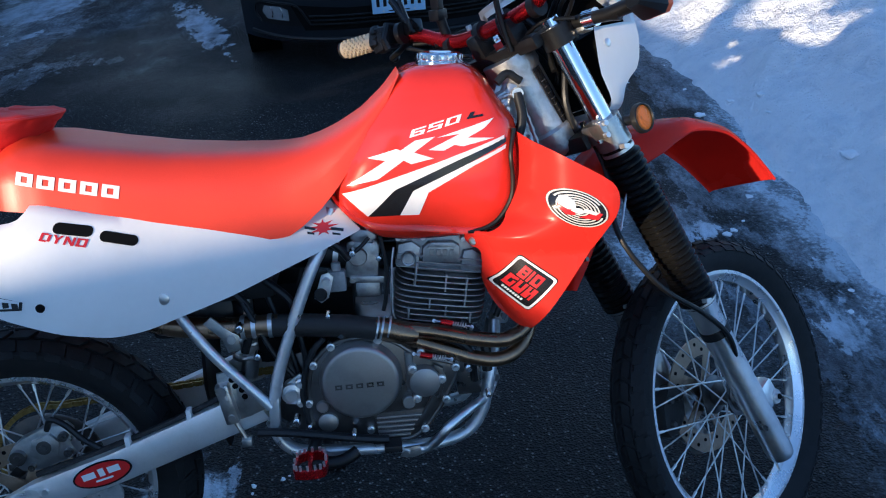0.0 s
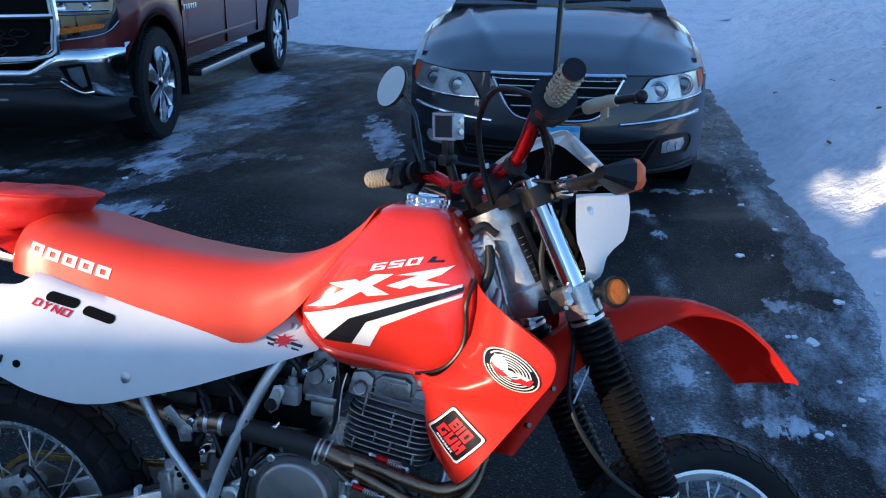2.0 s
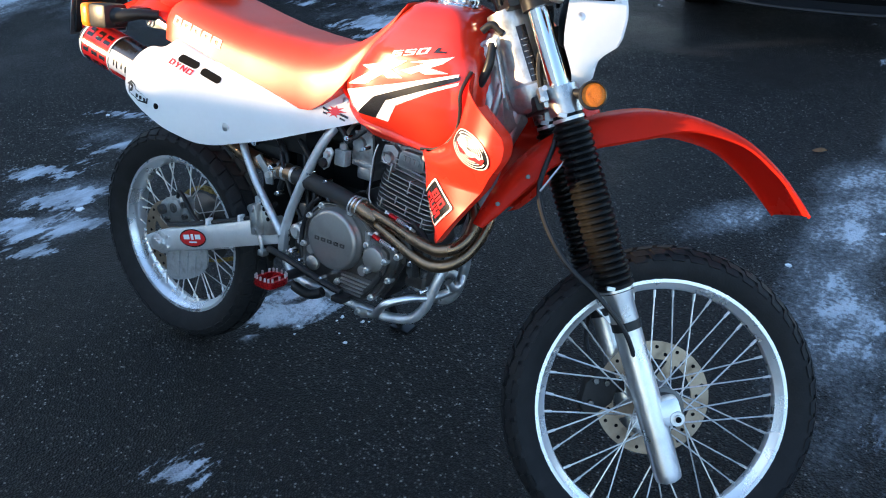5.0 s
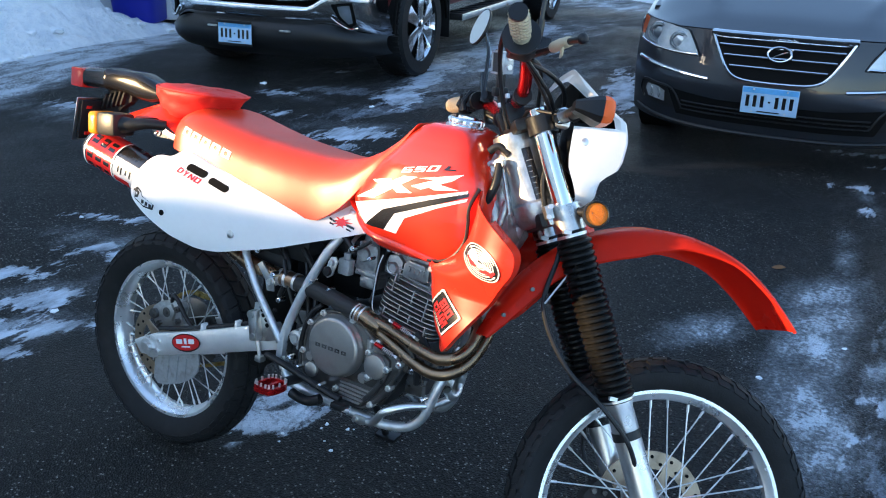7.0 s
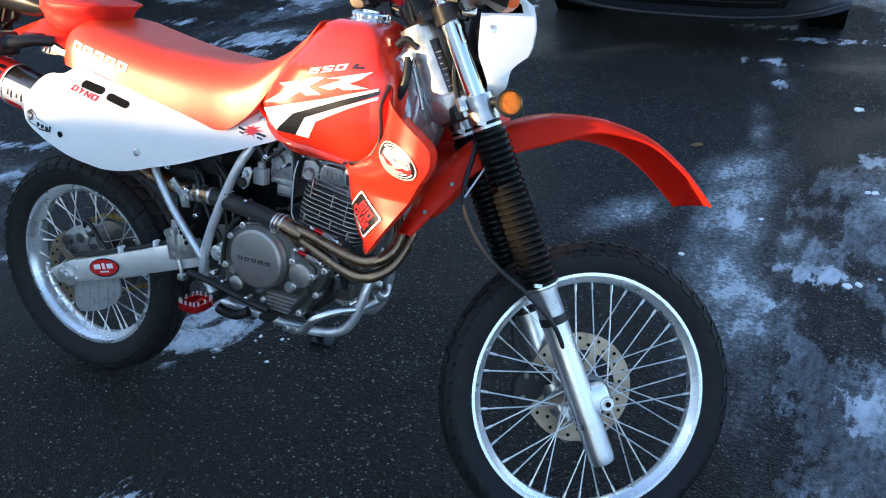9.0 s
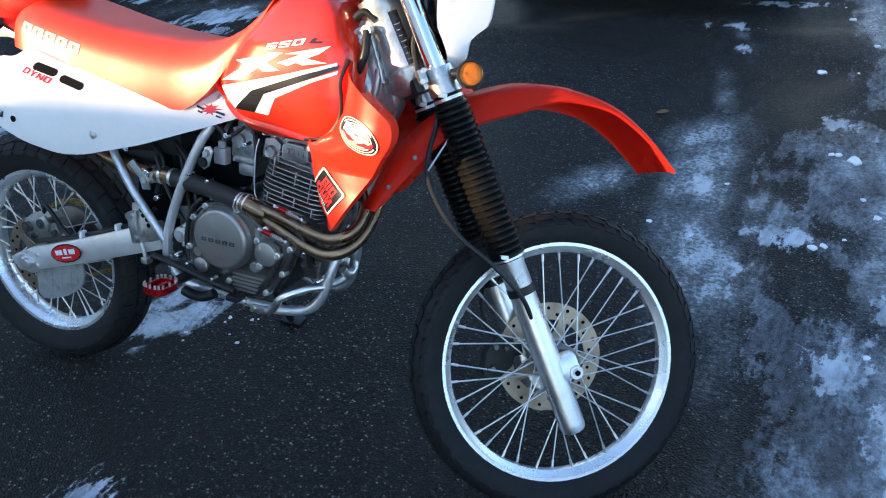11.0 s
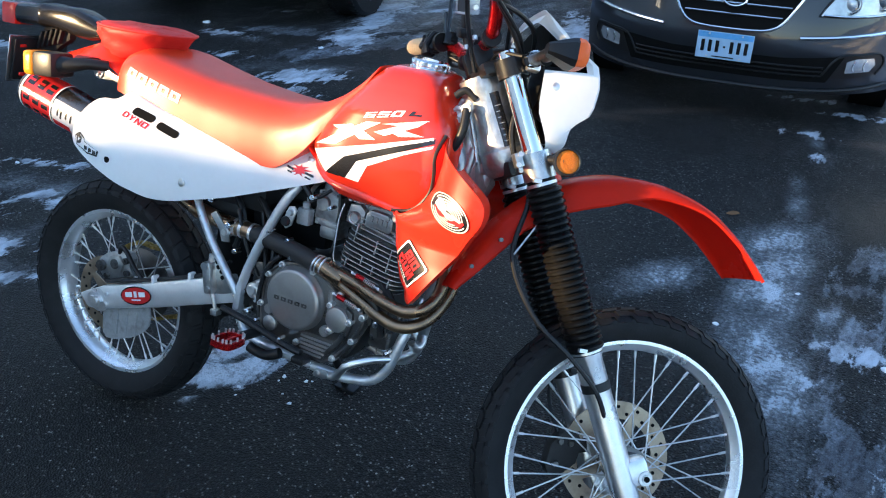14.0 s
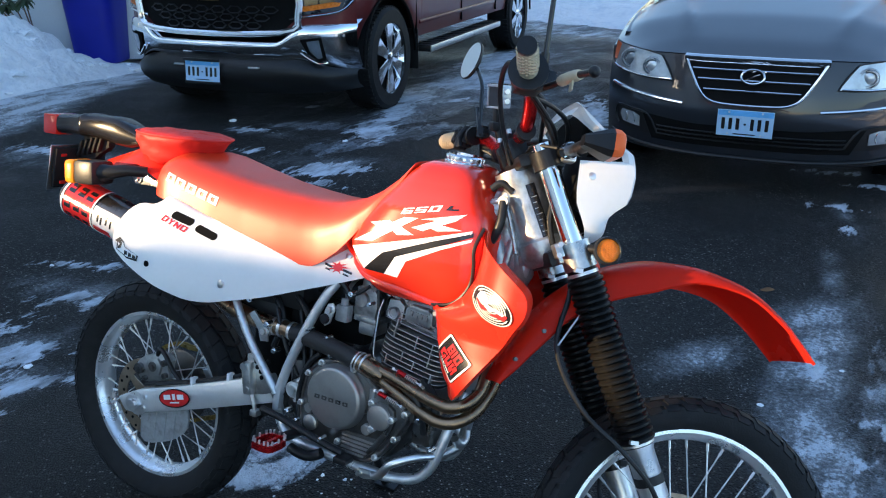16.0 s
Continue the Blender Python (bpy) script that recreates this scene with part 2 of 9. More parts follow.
def asphalt_material():
    m = bpy.data.materials.new("old_asphalt")
    m.use_nodes = True
    N, Lk = m.node_tree.nodes, m.node_tree.links
    b = N["Principled BSDF"]
    b.inputs["Specular IOR Level"].default_value = 0.24
    co = N.new("ShaderNodeTexCoord")
    stones = N.new("ShaderNodeTexVoronoi")
    stones.inputs["Scale"].default_value = 160
    broad = N.new("ShaderNodeTexNoise")
    broad.inputs["Scale"].default_value, broad.inputs["Detail"].default_value = 0.9, 6
    fine = N.new("ShaderNodeTexNoise")
    fine.inputs["Scale"].default_value, fine.inputs["Detail"].default_value = 240, 3
    for n in (stones, broad, fine):
        Lk.new(co.outputs["Object"], n.inputs["Vector"])
    pick = N.new("ShaderNodeSeparateColor")
    Lk.new(stones.outputs["Color"], pick.inputs[0])
    r = N.new("ShaderNodeValToRGB")
    e = r.color_ramp.elements
    e[0].position, e[0].color = 0.0, (0.015, 0.0145, 0.013, 1)
    e[1].position, e[1].color = 1.0, (0.50, 0.47, 0.43, 1)
    for p, c in ((0.6, 0.030), (0.88, 0.060), (0.96, 0.17)):
        x = e.new(p)
        x.color = (c * 1.05, c, c * 0.91, 1)
    Lk.new(pick.outputs[0], r.inputs["Fac"])
    wet = N.new("ShaderNodeMapRange")
    wet.inputs["From Min"].default_value, wet.inputs["From Max"].default_value = 0.40, 0.62
    wet.inputs["To Min"].default_value, wet.inputs["To Max"].default_value = 0.36, 0.82
    Lk.new(broad.outputs["Fac"], wet.inputs["Value"])
    mul = N.new("ShaderNodeMix")
    mul.data_type, mul.blend_type = "RGBA", "MULTIPLY"
    mul.inputs["Factor"].default_value = 1.0
    Lk.new(r.outputs["Color"], mul.inputs["A"])
    Lk.new(wet.outputs[0], mul.inputs["B"])
    gaps = N.new("ShaderNodeMapRange")         # tar between the stones, darkened further for the shadow of their relief
    gaps.inputs["From Min"].default_value, gaps.inputs["From Max"].default_value = 0.30, 0.62
    gaps.inputs["To Min"].default_value, gaps.inputs["To Max"].default_value = 1.2, 0.30
    Lk.new(stones.outputs["Distance"], gaps.inputs["Value"])
    gap_darkened = N.new("ShaderNodeMix")
    gap_darkened.data_type, gap_darkened.blend_type = "RGBA", "MULTIPLY"
    gap_darkened.inputs["Factor"].default_value = 1.0
    Lk.new(mul.outputs["Result"], gap_darkened.inputs["A"])
    Lk.new(gaps.outputs[0], gap_darkened.inputs["B"])
    # washed-out sand and grit
    sand = N.new("ShaderNodeAttribute")
    sand.attribute_name = "grit"
    thin = N.new("ShaderNodeMath")
    thin.operation, thin.use_clamp = "MULTIPLY", True
    thin.inputs[1].default_value = 0.6
    Lk.new(sand.outputs["Fac"], thin.inputs[0])
    sandy = N.new("ShaderNodeMix")
    sandy.data_type = "RGBA"
    Lk.new(thin.outputs[0], sandy.inputs["Factor"])
    Lk.new(gap_darkened.outputs["Result"], sandy.inputs["A"])
    sandy.inputs["B"].default_value = (0.115, 0.080, 0.055, 1)
    # meltwater frozen to a grey-brown film, and whiter sheets of old snow: both end in crisp, tattered rims
    along = N.new("ShaderNodeMapping")         # drawn out along the drive, as tyres leave it
    along.inputs["Scale"].default_value = (1.0, 0.42, 1.0)
    Lk.new(co.outputs["Object"], along.inputs["Vector"])

    def cloud(scale, detail, vec, roughness=0.6):
        n = N.new("ShaderNodeTexNoise")
        n.inputs["Scale"].default_value, n.inputs["Detail"].default_value, n.inputs["Roughness"].default_value = scale, detail, roughness
        Lk.new(vec, n.inputs["Vector"])
        return n.outputs["Fac"]

    def ramp(value, lo, hi, a=0.0, z=1.0):
        n = N.new("ShaderNodeMapRange")
        n.inputs["From Min"].default_value, n.inputs["From Max"].default_value = lo, hi
        n.inputs["To Min"].default_value, n.inputs["To Max"].default_value = a, z
        Lk.new(value, n.inputs["Value"])
        return n.outputs[0]

    def calc(op, x, y):
        n = N.new("ShaderNodeMath")
        n.operation = op
        for k_, v in enumerate((x, y)):
            if isinstance(v, (int, float)):
                n.inputs[k_].default_value = v
            else:
                Lk.new(v, n.inputs[k_])
        return n.outputs[0]

    def over(under, colour, fac):
        n = N.new("ShaderNodeMix")
        n.data_type = "RGBA"
        Lk.new(fac, n.inputs["Factor"])
        Lk.new(under, n.inputs["A"])
        if isinstance(colour, tuple):
            n.inputs["B"].default_value = colour
        else:
            Lk.new(colour, n.inputs["B"])
        return n.outputs["Result"]

    def field(name):
        n = N.new("ShaderNodeAttribute")
        n.attribute_name = name
        return n.outputs["Fac"]

    flat, drawn = co.outputs["Object"], along.outputs["Vector"]
    tatter = cloud(13, 10, drawn, 0.68)
    specks = cloud(85, 6, flat, 0.7)
    torn = calc("MULTIPLY", calc("SUBTRACT", tatter, 0.5), 0.62)
    torn = calc("ADD", torn, calc("MULTIPLY", calc("SUBTRACT", specks, 0.5), 0.10))
    film = calc("MULTIPLY", ramp(calc("ADD", field("film"), torn), -0.004, 0.03), ramp(cloud(48, 8, drawn, 0.72), 0.38, 0.58, 0.25, 1.0))
    tone = over(sandy.outputs["Result"], (0.15, 0.165, 0.195, 1), ramp(cloud(5, 8, drawn), 0.30, 0.56, 0.25, 0.75))
    tone = over(tone, (0.16, 0.105, 0.07, 1), ramp(cloud(2.6, 6, drawn), 0.52, 0.70, 0.0, 0.40))
    tone = over(tone, (0.50, 0.57, 0.66, 1), ramp(calc("ADD", cloud(7, 10, drawn, 0.66), calc("MULTIPLY", specks, 0.35)), 0.66, 0.90, 0.0, 0.75))
    ground = over(sandy.outputs["Result"], tone, film)
    sheet = ramp(calc("ADD", field("sheet"), calc("MULTIPLY", torn, 0.8)), -0.002, 0.022)
    sheet = calc("MULTIPLY", sheet, ramp(cloud(12, 9, drawn, 0.65), 0.34, 0.58, 0.28, 0.95))
    ground = over(ground, (0.62, 0.67, 0.74, 1), sheet)
    # soft frost on top, in streaks and grains
    lift = calc("ADD", calc("MULTIPLY", calc("ADD", cloud(60, 9, flat, 0.68), cloud(7, 8, drawn)), 1.7), field("frost"))
    cover = N.new("ShaderNodeValToRGB")        # a thin veil first, closed snow only where it lies thick
    ce = cover.color_ramp.elements
    ce[0].position, ce[0].color = 0.0, (0, 0, 0, 1)
    ce[1].position, ce[1].color = 0.94, (1, 1, 1, 1)
    for p, c in ((0.22, 0.03), (0.45, 0.13), (0.66, 0.27), (0.80, 0.50)):
        x = ce.new(p)
        x.color = (c, c, c, 1)
    Lk.new(ramp(lift, 1.55, 2.70), cover.inputs["Fac"])
    ground = over(ground, (0.72, 0.77, 0.83, 1), cover.outputs[0])
    Lk.new(ground, b.inputs["Base Color"])
    rough = N.new("ShaderNodeMapRange")
    rough.inputs["From Min"].default_value, rough.inputs["From Max"].default_value = 0.36, 0.6
    rough.inputs["To Min"].default_value, rough.inputs["To Max"].default_value = 0.38, 0.72
    Lk.new(broad.outputs["Fac"], rough.inputs["Value"])
    Lk.new(calc("SUBTRACT", rough.outputs[0], calc("MULTIPLY", film, 0.22)), b.inputs["Roughness"])
    h = N.new("ShaderNodeMath")
    h.operation = "MULTIPLY_ADD"
    h.inputs[1].default_value = 0.4
    Lk.new(fine.outputs["Fac"], h.inputs[0])
    Lk.new(stones.outputs["Distance"], h.inputs[2])
    bp = N.new("ShaderNodeBump")
    bp.inputs["Distance"].default_value = 0.009
    Lk.new(ramp(calc("MAXIMUM", film, sheet), 0.0, 1.0, 1.0, 0.3), bp.inputs["Strength"])
    Lk.new(h.outputs[0], bp.inputs["Height"])
    rim = N.new("ShaderNodeBump")              # the ice stands a few millimetres proud
    rim.inputs["Strength"].default_value, rim.inputs["Distance"].default_value = 0.6, 0.012
    Lk.new(calc("ADD", calc("MULTIPLY", calc("MAXIMUM", film, sheet), calc("ADD", tatter, 0.4)), cover.outputs[0]), rim.inputs["Height"])
    Lk.new(bp.outputs[0], rim.inputs["Normal"])
    Lk.new(rim.outputs[0], b.inputs["Normal"])
    return m


ASPHALT = asphalt_material()


# ---- mesh helpers ----
def finish(name, bm, mat, sharp=38):
    bmesh.ops.recalc_face_normals(bm, faces=bm.faces[:])
    me = bpy.data.meshes.new(name)
    bm.to_mesh(me)
    bm.free()
    for p in me.polygons:
        p.use_smooth = True
    me.set_sharp_from_angle(angle=radians(sharp))
    me.materials.append(mat)
    return me


def part(name, bm, mat, parent=None, label="", m=None, sharp=38):
    """One mesh object under a thing or a part; m: its pose in the parent's space."""
    ob = new(name, finish(name, bm, mat, sharp))
    ob.parent = parent
    if m is not None:
        ob.matrix_basis = m
    return tagged(ob, label)


def again(ob, m):
    """Another object on the same mesh, under the same parent."""
    o = new(ob.name, ob.data)
    o.parent, o.matrix_basis = ob.parent, m
    return o


def stickers(name, polys, *rest, **more):
    """One film a piece."""
    return [sticker(name, [p], *rest, **more) for p in polys]


def spline(pts, k=6, closed=False):
    p = [Vector(q) for q in pts]
    out, n = [], len(p)
    for i in range(n if closed else n - 1):
        a, b, c, d = (p[(i + j) % n] if closed else p[min(max(i + j, 0), n - 1)] for j in (-1, 0, 1, 2))
        for j in range(k):
            t = j / k
            out.append(0.5 * ((2 * b) + (c - a) * t + (2 * a - 5 * b + 4 * c - d) * t * t + (3 * b - a - 3 * c + d) * t ** 3))
    if not closed:
        out.append(p[-1])
    return out


def loft(bm, rings, cap=True, closed=True):
    rows = [[bm.verts.new(p) for p in r] for r in rings]
    n = len(rows[0])
    for a, b in zip(rows, rows[1:]):
        for i in range(n if closed else n - 1):
            j = (i + 1) % n
            bm.faces.new((a[i], a[j], b[j], b[i]))
    if cap and closed:
        bm.faces.new(rows[0][::-1])
        bm.faces.new(rows[-1])
    return rows


def tube(bm, pts, r, n=10, cap=True):
    pts = [Vector(p) for p in pts]
    rs = r if isinstance(r, (list, tuple)) else [r] * len(pts)
    d = (pts[1] - pts[0]).normalized()
    side = d.orthogonal().normalized()
    rings = []
    for i, p in enumerate(pts):
        d2 = (pts[min(i + 1, len(pts) - 1)] - pts[max(i - 1, 0)]).normalized()
        side = (side - d2 * side.dot(d2)).normalized()
        up = d2.cross(side)
        rings.append([p + rs[i] * (side * math.cos(a) + up * math.sin(a)) for a in (2 * math.pi * j / n for j in range(n))])
    return loft(bm, rings, cap)


def rod(bm, a, b, r, n=10, r2=None):
    return tube(bm, [a, b], [r, r if r2 is None else r2], n)


def box(bm, c, s, m=None, bevel=0.0, seg=2):
    mm = Matrix.Translation(c) @ (m if m is not None else Matrix()) @ Matrix.Diagonal((*s, 1))
    got = bmesh.ops.create_cube(bm, size=1.0, matrix=mm)
    if bevel:
        vs = set(got["verts"])
        es = [e for e in bm.edges if e.verts[0] in vs and e.verts[1] in vs]
        bmesh.ops.bevel(bm, geom=es, offset=bevel, segments=seg, affect="EDGES", profile=0.6)


def turned(bm, prof, n=32, c=(0, 0, 0), closed=False):
    """Revolve (radius, y) about the y axis through c."""
    c = Vector(c)
    rings = []
    for i in range(n):
        a = 2 * math.pi * i / n
        rings.append([bm.verts.new(c + Vector((r * math.cos(a), y, r * math.sin(a)))) for r, y in prof])
    k = len(prof)
    for i in range(n):
        a, b = rings[i], rings[(i + 1) % n]
        for j in range(k if closed else k - 1):
            q = (j + 1) % k
            if prof[j][0] < 1e-6 and prof[q][0] < 1e-6:
                continue
            bm.faces.new((a[j], a[q], b[q], b[j]))
    bmesh.ops.remove_doubles(bm, verts=[v for r in rings for v in r], dist=1e-6)


def slab(bm, outline, y0, y1, bevel=0.0):
    """A plate from an outline in x and z, between two y."""
    a = [bm.verts.new((x, y0, z)) for x, z in outline]
    b = [bm.verts.new((x, y1, z)) for x, z in outline]
    n = len(a)
    fs = [bm.faces.new(a), bm.faces.new(b[::-1])]
    fs += [bm.faces.new((a[i], b[i], b[(i + 1) % n], a[(i + 1) % n])) for i in range(n)]
    if bevel:
        es = [e for f in fs[:2] for e in f.edges]
        bmesh.ops.recalc_face_normals(bm, faces=fs)
        bmesh.ops.bevel(bm, geom=es, offset=bevel, segments=2, affect="EDGES", profile=0.6)


def resample(line, n):
    p = [Vector(q) for q in line]
    cum = [0.0]
    for a, b in zip(p, p[1:]):
        cum.append(cum[-1] + (b - a).length)
    out, j = [], 0
    for i in range(n):
        s = cum[-1] * i / (n - 1)
        while j < len(p) - 2 and cum[j + 1] < s:
            j += 1
        t = (s - cum[j]) / max(1e-9, cum[j + 1] - cum[j])
        out.append(p[j].lerp(p[j + 1], t))
    return out


def panel(bm, top, low, skin, n=40, m=12, thick=0.004):
    """A moulded panel ruled between two edges in x and z; skin(x, z, v) gives its y."""
    t, l = resample([(x, 0, z) for x, z in top], n), resample([(x, 0, z) for x, z in low], n)
    sheets = []
    for off in (0.0, thick):
        rows = []
        for a, b in zip(t, l):
            row = []
            for j in range(m + 1):
                v = j / m
                p = a.lerp(b, v)
                row.append(bm.verts.new((p.x, skin(p.x, p.z, v) + off, p.z)))
            rows.append(row)
        sheets.append(rows)
        for a, b in zip(rows, rows[1:]):
            for j in range(m):
                bm.faces.new((a[j], a[j + 1], b[j + 1], b[j]))
    o, i = sheets
    edge = lambda r: [row[0] for row in r] + r[-1][1:] + [row[-1] for row in r[-2::-1]] + r[0][-2:0:-1]
    eo, ei = edge(o), edge(i)
    for k in range(len(eo)):
        j = (k + 1) % len(eo)
        bm.faces.new((eo[k], eo[j], ei[j], ei[k]))
    bmesh.ops.remove_doubles(bm, verts=bm.verts[:], dist=1e-6)


def sticker(name, polys, skin, mat, parent, proud=0.0012, cuts=2, label="", m=None):
    """Thin film laid on a skin: outlines in x and z."""
    bm = bmesh.new()
    for poly in polys:
        f = bm.faces.new([bm.verts.new((x, 0, z)) for x, z in poly])
        bmesh.ops.triangulate(bm, faces=[f])
    for _ in range(cuts):
        bmesh.ops.subdivide_edges(bm, edges=[e for e in bm.edges if e.calc_length() > 0.008], cuts=1, use_grid_fill=True)
    for v in bm.verts:
        v.co.y = skin(v.co.x, v.co.z) - proud
    return part(name, bm, mat, parent, label, m)


def ellipse(cx, cz, a, b, n=28, turn=0.0):
    c, s = math.cos(radians(turn)), math.sin(radians(turn))
    return [(cx + a * math.cos(t) * c - b * math.sin(t) * s, cz + a * math.cos(t) * s + b * math.sin(t) * c)
            for t in (2 * math.pi * i / n for i in range(n))]


def lerp_table(tab, x):
    for (a, *u), (b, *v) in zip(tab, tab[1:]):
        if x <= b:
            t = min(1, max(0, (x - a) / (b - a)))
            t = t * t * (3 - 2 * t) if len(u) == 0 else t
            return [p + (q - p) * t for p, q in zip(u, v)]
    return list(tab[-1][1:])


# ---- ground ----
def smooth(a, b, x):
    t = min(1.0, max(0.0, (x - a) / (b - a)))
    return t * t * (3 - 2 * t)


def fbm(x, y, s, o=4, seed=0.0):
    v, a, f = 0.0, 0.5, s
    for _ in range(o):
        v += a * noise.noise((x * f, y * f, seed))
        a, f = a * 0.5, f * 2.03
    return v


def lie(x, y):
    """The drive's own height: nearly level, a little higher behind the rear wheel."""
    near = 0.016 * smooth(0.9, -0.7, x) * smooth(3.0, 1.6, y) * smooth(0.3, 1.1, y)
    return near + 0.05 * smooth(3.0, 5.2, y) + 0.08 * smooth(-1.0, -3.0, x) * smooth(2.4, 4.6, y)


def bank_edge(y):
    """Plan line along which the ploughed bank meets the drive."""
    return lerp_table([(-14, 2.9, 0), (0.0, 1.90, 0), (1.5, 1.68, 0), (2.3, 1.54, 0), (3.2, 1.49, 0), (4.2, 1.44, 0), (4.9, 1.38, 0), (5.4, 1.28, 0), (6.1, 1.19, 0), (6.9, 1.12, 0), (8.5, 0.93, 0), (9.2, 0.80, 0), (11, 0.9, 0), (30, 1.2, 0)], y)[0]


def grid(name, x0, x1, y0, y1, step, height, mat, keep=None, label="", kind="structure"):
    nx, ny = round((x1 - x0) / step) + 1, round((y1 - y0) / step) + 1
    co = [(x0 + i * step, y0 + j * step) for j in range(ny) for i in range(nx)]
    vs = [(x, y, height(x, y)) for x, y in co]
    fs = []
    for j in range(ny - 1):
        for i in range(nx - 1):
            q = (j * nx + i, j * nx + i + 1, (j + 1) * nx + i + 1, (j + 1) * nx + i)
            if keep is None or any(keep(*vs[p]) for p in q):
                fs.append(q)
    me = bpy.data.meshes.new(name)
    used = sorted({p for f in fs for p in f})
    num = {p: i for i, p in enumerate(used)}
    me.from_pydata([vs[p] for p in used], [], [tuple(num[p] for p in f) for f in fs])
    for p in me.polygons:
        p.use_smooth = True
    me.materials.append(mat)
    return tagged(new(name, me), label, name.replace("_", " "), kind=kind)


bm = bmesh.new()
vs = [bm.verts.new(p) for p in ((-600, -600, -0.06), (600, -600, -0.06), (600, 600, -0.06), (-600, 600, -0.06))]
bm.faces.new(vs)
tagged(part("ground", bm, SNOW, None, "snow-covered ground reaching to the horizon"), category="ground", kind="structure")
ICE_SPOTS = [  # x, y, length, width, turn, strength
    (0.62, 4.1, 0.45, 0.06, 105, 1.0), (0.63, 3.80, 0.25, 0.13, 70, 1.4), (0.70, 3.35, 0.50, 0.15, 100, 1.45), (0.82, 2.80, 0.48, 0.17, 110, 1.4), (0.95, 3.15, 0.35, 0.12, 100, 0.85), (0.98, 2.40, 0.40, 0.14, 80, 0.62), (1.12, 2.25, 0.35, 0.2, 75, 0.5), (1.40, 2.45, 0.30, 0.10, 60, 0.75), (1.5, 2.0, 0.5, 0.22, 70, 0.6), (1.08, 5.7, 0.6, 0.11, 97, 1.05), (0.80, 7.1, 0.5, 0.18, 95, 0.95), (1.24, 4.85, 0.25, 0.10, 100, 1.0), (1.30, 4.45, 0.2, 0.06, 100, 0.9), (1.2, 1.75, 0.5, 0.20, 75, 0.6), (0.33, 3.19, 0.22, 0.10, 60, 1.25), (1.25, 3.65, 0.3, 0.16, 60, 1.0), (1.48, 3.2, 0.60, 0.20, 95, 1.45), (1.62, 2.3, 0.55, 0.18, 88, 1.35), (1.30, 3.75, 0.30, 0.10, 20, 1.05),
    (0.48, 5.05, 0.30, 0.05, 110, 0.9), (-0.49, 1.71, 0.125, 0.055, 50, 2.3), (-0.57, 1.80, 0.10, 0.045, 75, 1.6), (-0.46, 1.76, 0.08, 0.05, 100, 1.3), (-0.49, 1.535, 0.025, 0.016, 60, 1.2), (1.5, 1.45, 0.5, 0.3, 60, 1.0), (0.45, 1.15, 0.3, 0.10, 20, 0.4), (-0.05, 0.78, 0.10, 0.06, 30, 0.75),
    (-1.77, 5.39, 0.35, 0.14, 70, 0.6), (-2.25, 5.71, 0.30, 0.10, 60, 0.6), (-2.92, 5.27, 0.50, 0.16, 65, 0.75), (-3.0, 5.9, 0.9, 0.22, 75, 0.95), (-3.33, 6.9, 1.3, 0.45, 78, 1.15), (-2.56, 4.25, 0.45, 0.13, 30, 0.8), (-2.45, 6.9, 1.2, 0.5, 80, 0.8), (-3.3, 4.9, 0.4, 0.14, 30, 0.75),
    (-1.75, 6.4, 0.55, 0.25, 60, 0.8), (-2.21, 2.22, 0.42, 0.13, 20, 0.9), (-1.9, 1.74, 0.30, 0.15, 55, 0.9), (-1.66, 1.55, 0.28, 0.14, 60, 0.9), (-3.4, 4.5, 0.5, 0.1, 10, 0.6), (-1.5, 4.1, 0.3, 0.12, 20, 0.5), (-4.3, 3.4, 1.3, 0.2, 12, 0.85), (-3.6, 8.0, 1.6, 0.6, 85, 1.2), (0.25, 5.95, 0.22, 0.10, 20, 0.8)]
SHEETS = [  # x, y, half length, half width, turn
    (1.06, 3.06, 0.085, 0.065, 20), (-0.49, 1.71, 0.12, 0.06, 50), (-0.57, 1.80, 0.09, 0.05, 75), (-0.44, 1.78, 0.05, 0.03, 20), (1.10, 4.07, 0.07, 0.03, -30), (1.33, 2.40, 0.10, 0.07, 60), (1.45, 2.75, 0.16, 0.05, 80), (0.95, 2.78, 0.07, 0.02, 95),
    (0.33, 5.22, 0.06, 0.035, 30), (0.52, 4.88, 0.05, 0.035, 60), (0.46, 5.20, 0.03, 0.02, 0), (0.25, 5.97, 0.12, 0.03, 25), (0.55, 5.78, 0.14, 0.02, 18),
    (-3.60, 4.52, 0.17, 0.06, 20), (-3.21, 4.15, 0.09, 0.035, 20), (-2.45, 4.13, 0.27, 0.12, 40), (-2.30, 3.92, 0.10, 0.05, 10), (-2.78, 5.0, 0.32, 0.16, 120), (-3.02, 5.6, 0.48, 0.13, 115), (-3.25, 6.15, 0.35, 0.16, 110), (-2.90, 6.2, 0.2, 0.05, 70), (-3.2, 7.1, 0.55, 0.32, 80), (-3.75, 8.2, 0.75, 0.30, 100),
    (-3.75, 5.36, 0.05, 0.03, 20), (-0.22, 1.06, 0.06, 0.03, 30), (-0.15, 1.10, 0.025, 0.015, 0), (-1.78, 1.45, 0.15, 0.07, 60), (-2.2, 1.72, 0.20, 0.07, 50), (-1.56, 1.39, 0.08, 0.04, 40), (1.56, 2.2, 0.5, 0.09, 88), (1.50, 2.95, 0.35, 0.06, 92), (-1.72, 6.5, 0.75, 0.13, 115), (-2.17, 2.12, 0.16, 0.06, 20), (-1.84, 1.70, 0.17, 0.085, 50), (-1.62, 1.55, 0.15, 0.075, 60), (-2.42, 2.42, 0.18, 0.04, 30), (-4.5, 3.5, 0.4, 0.08, 12)]
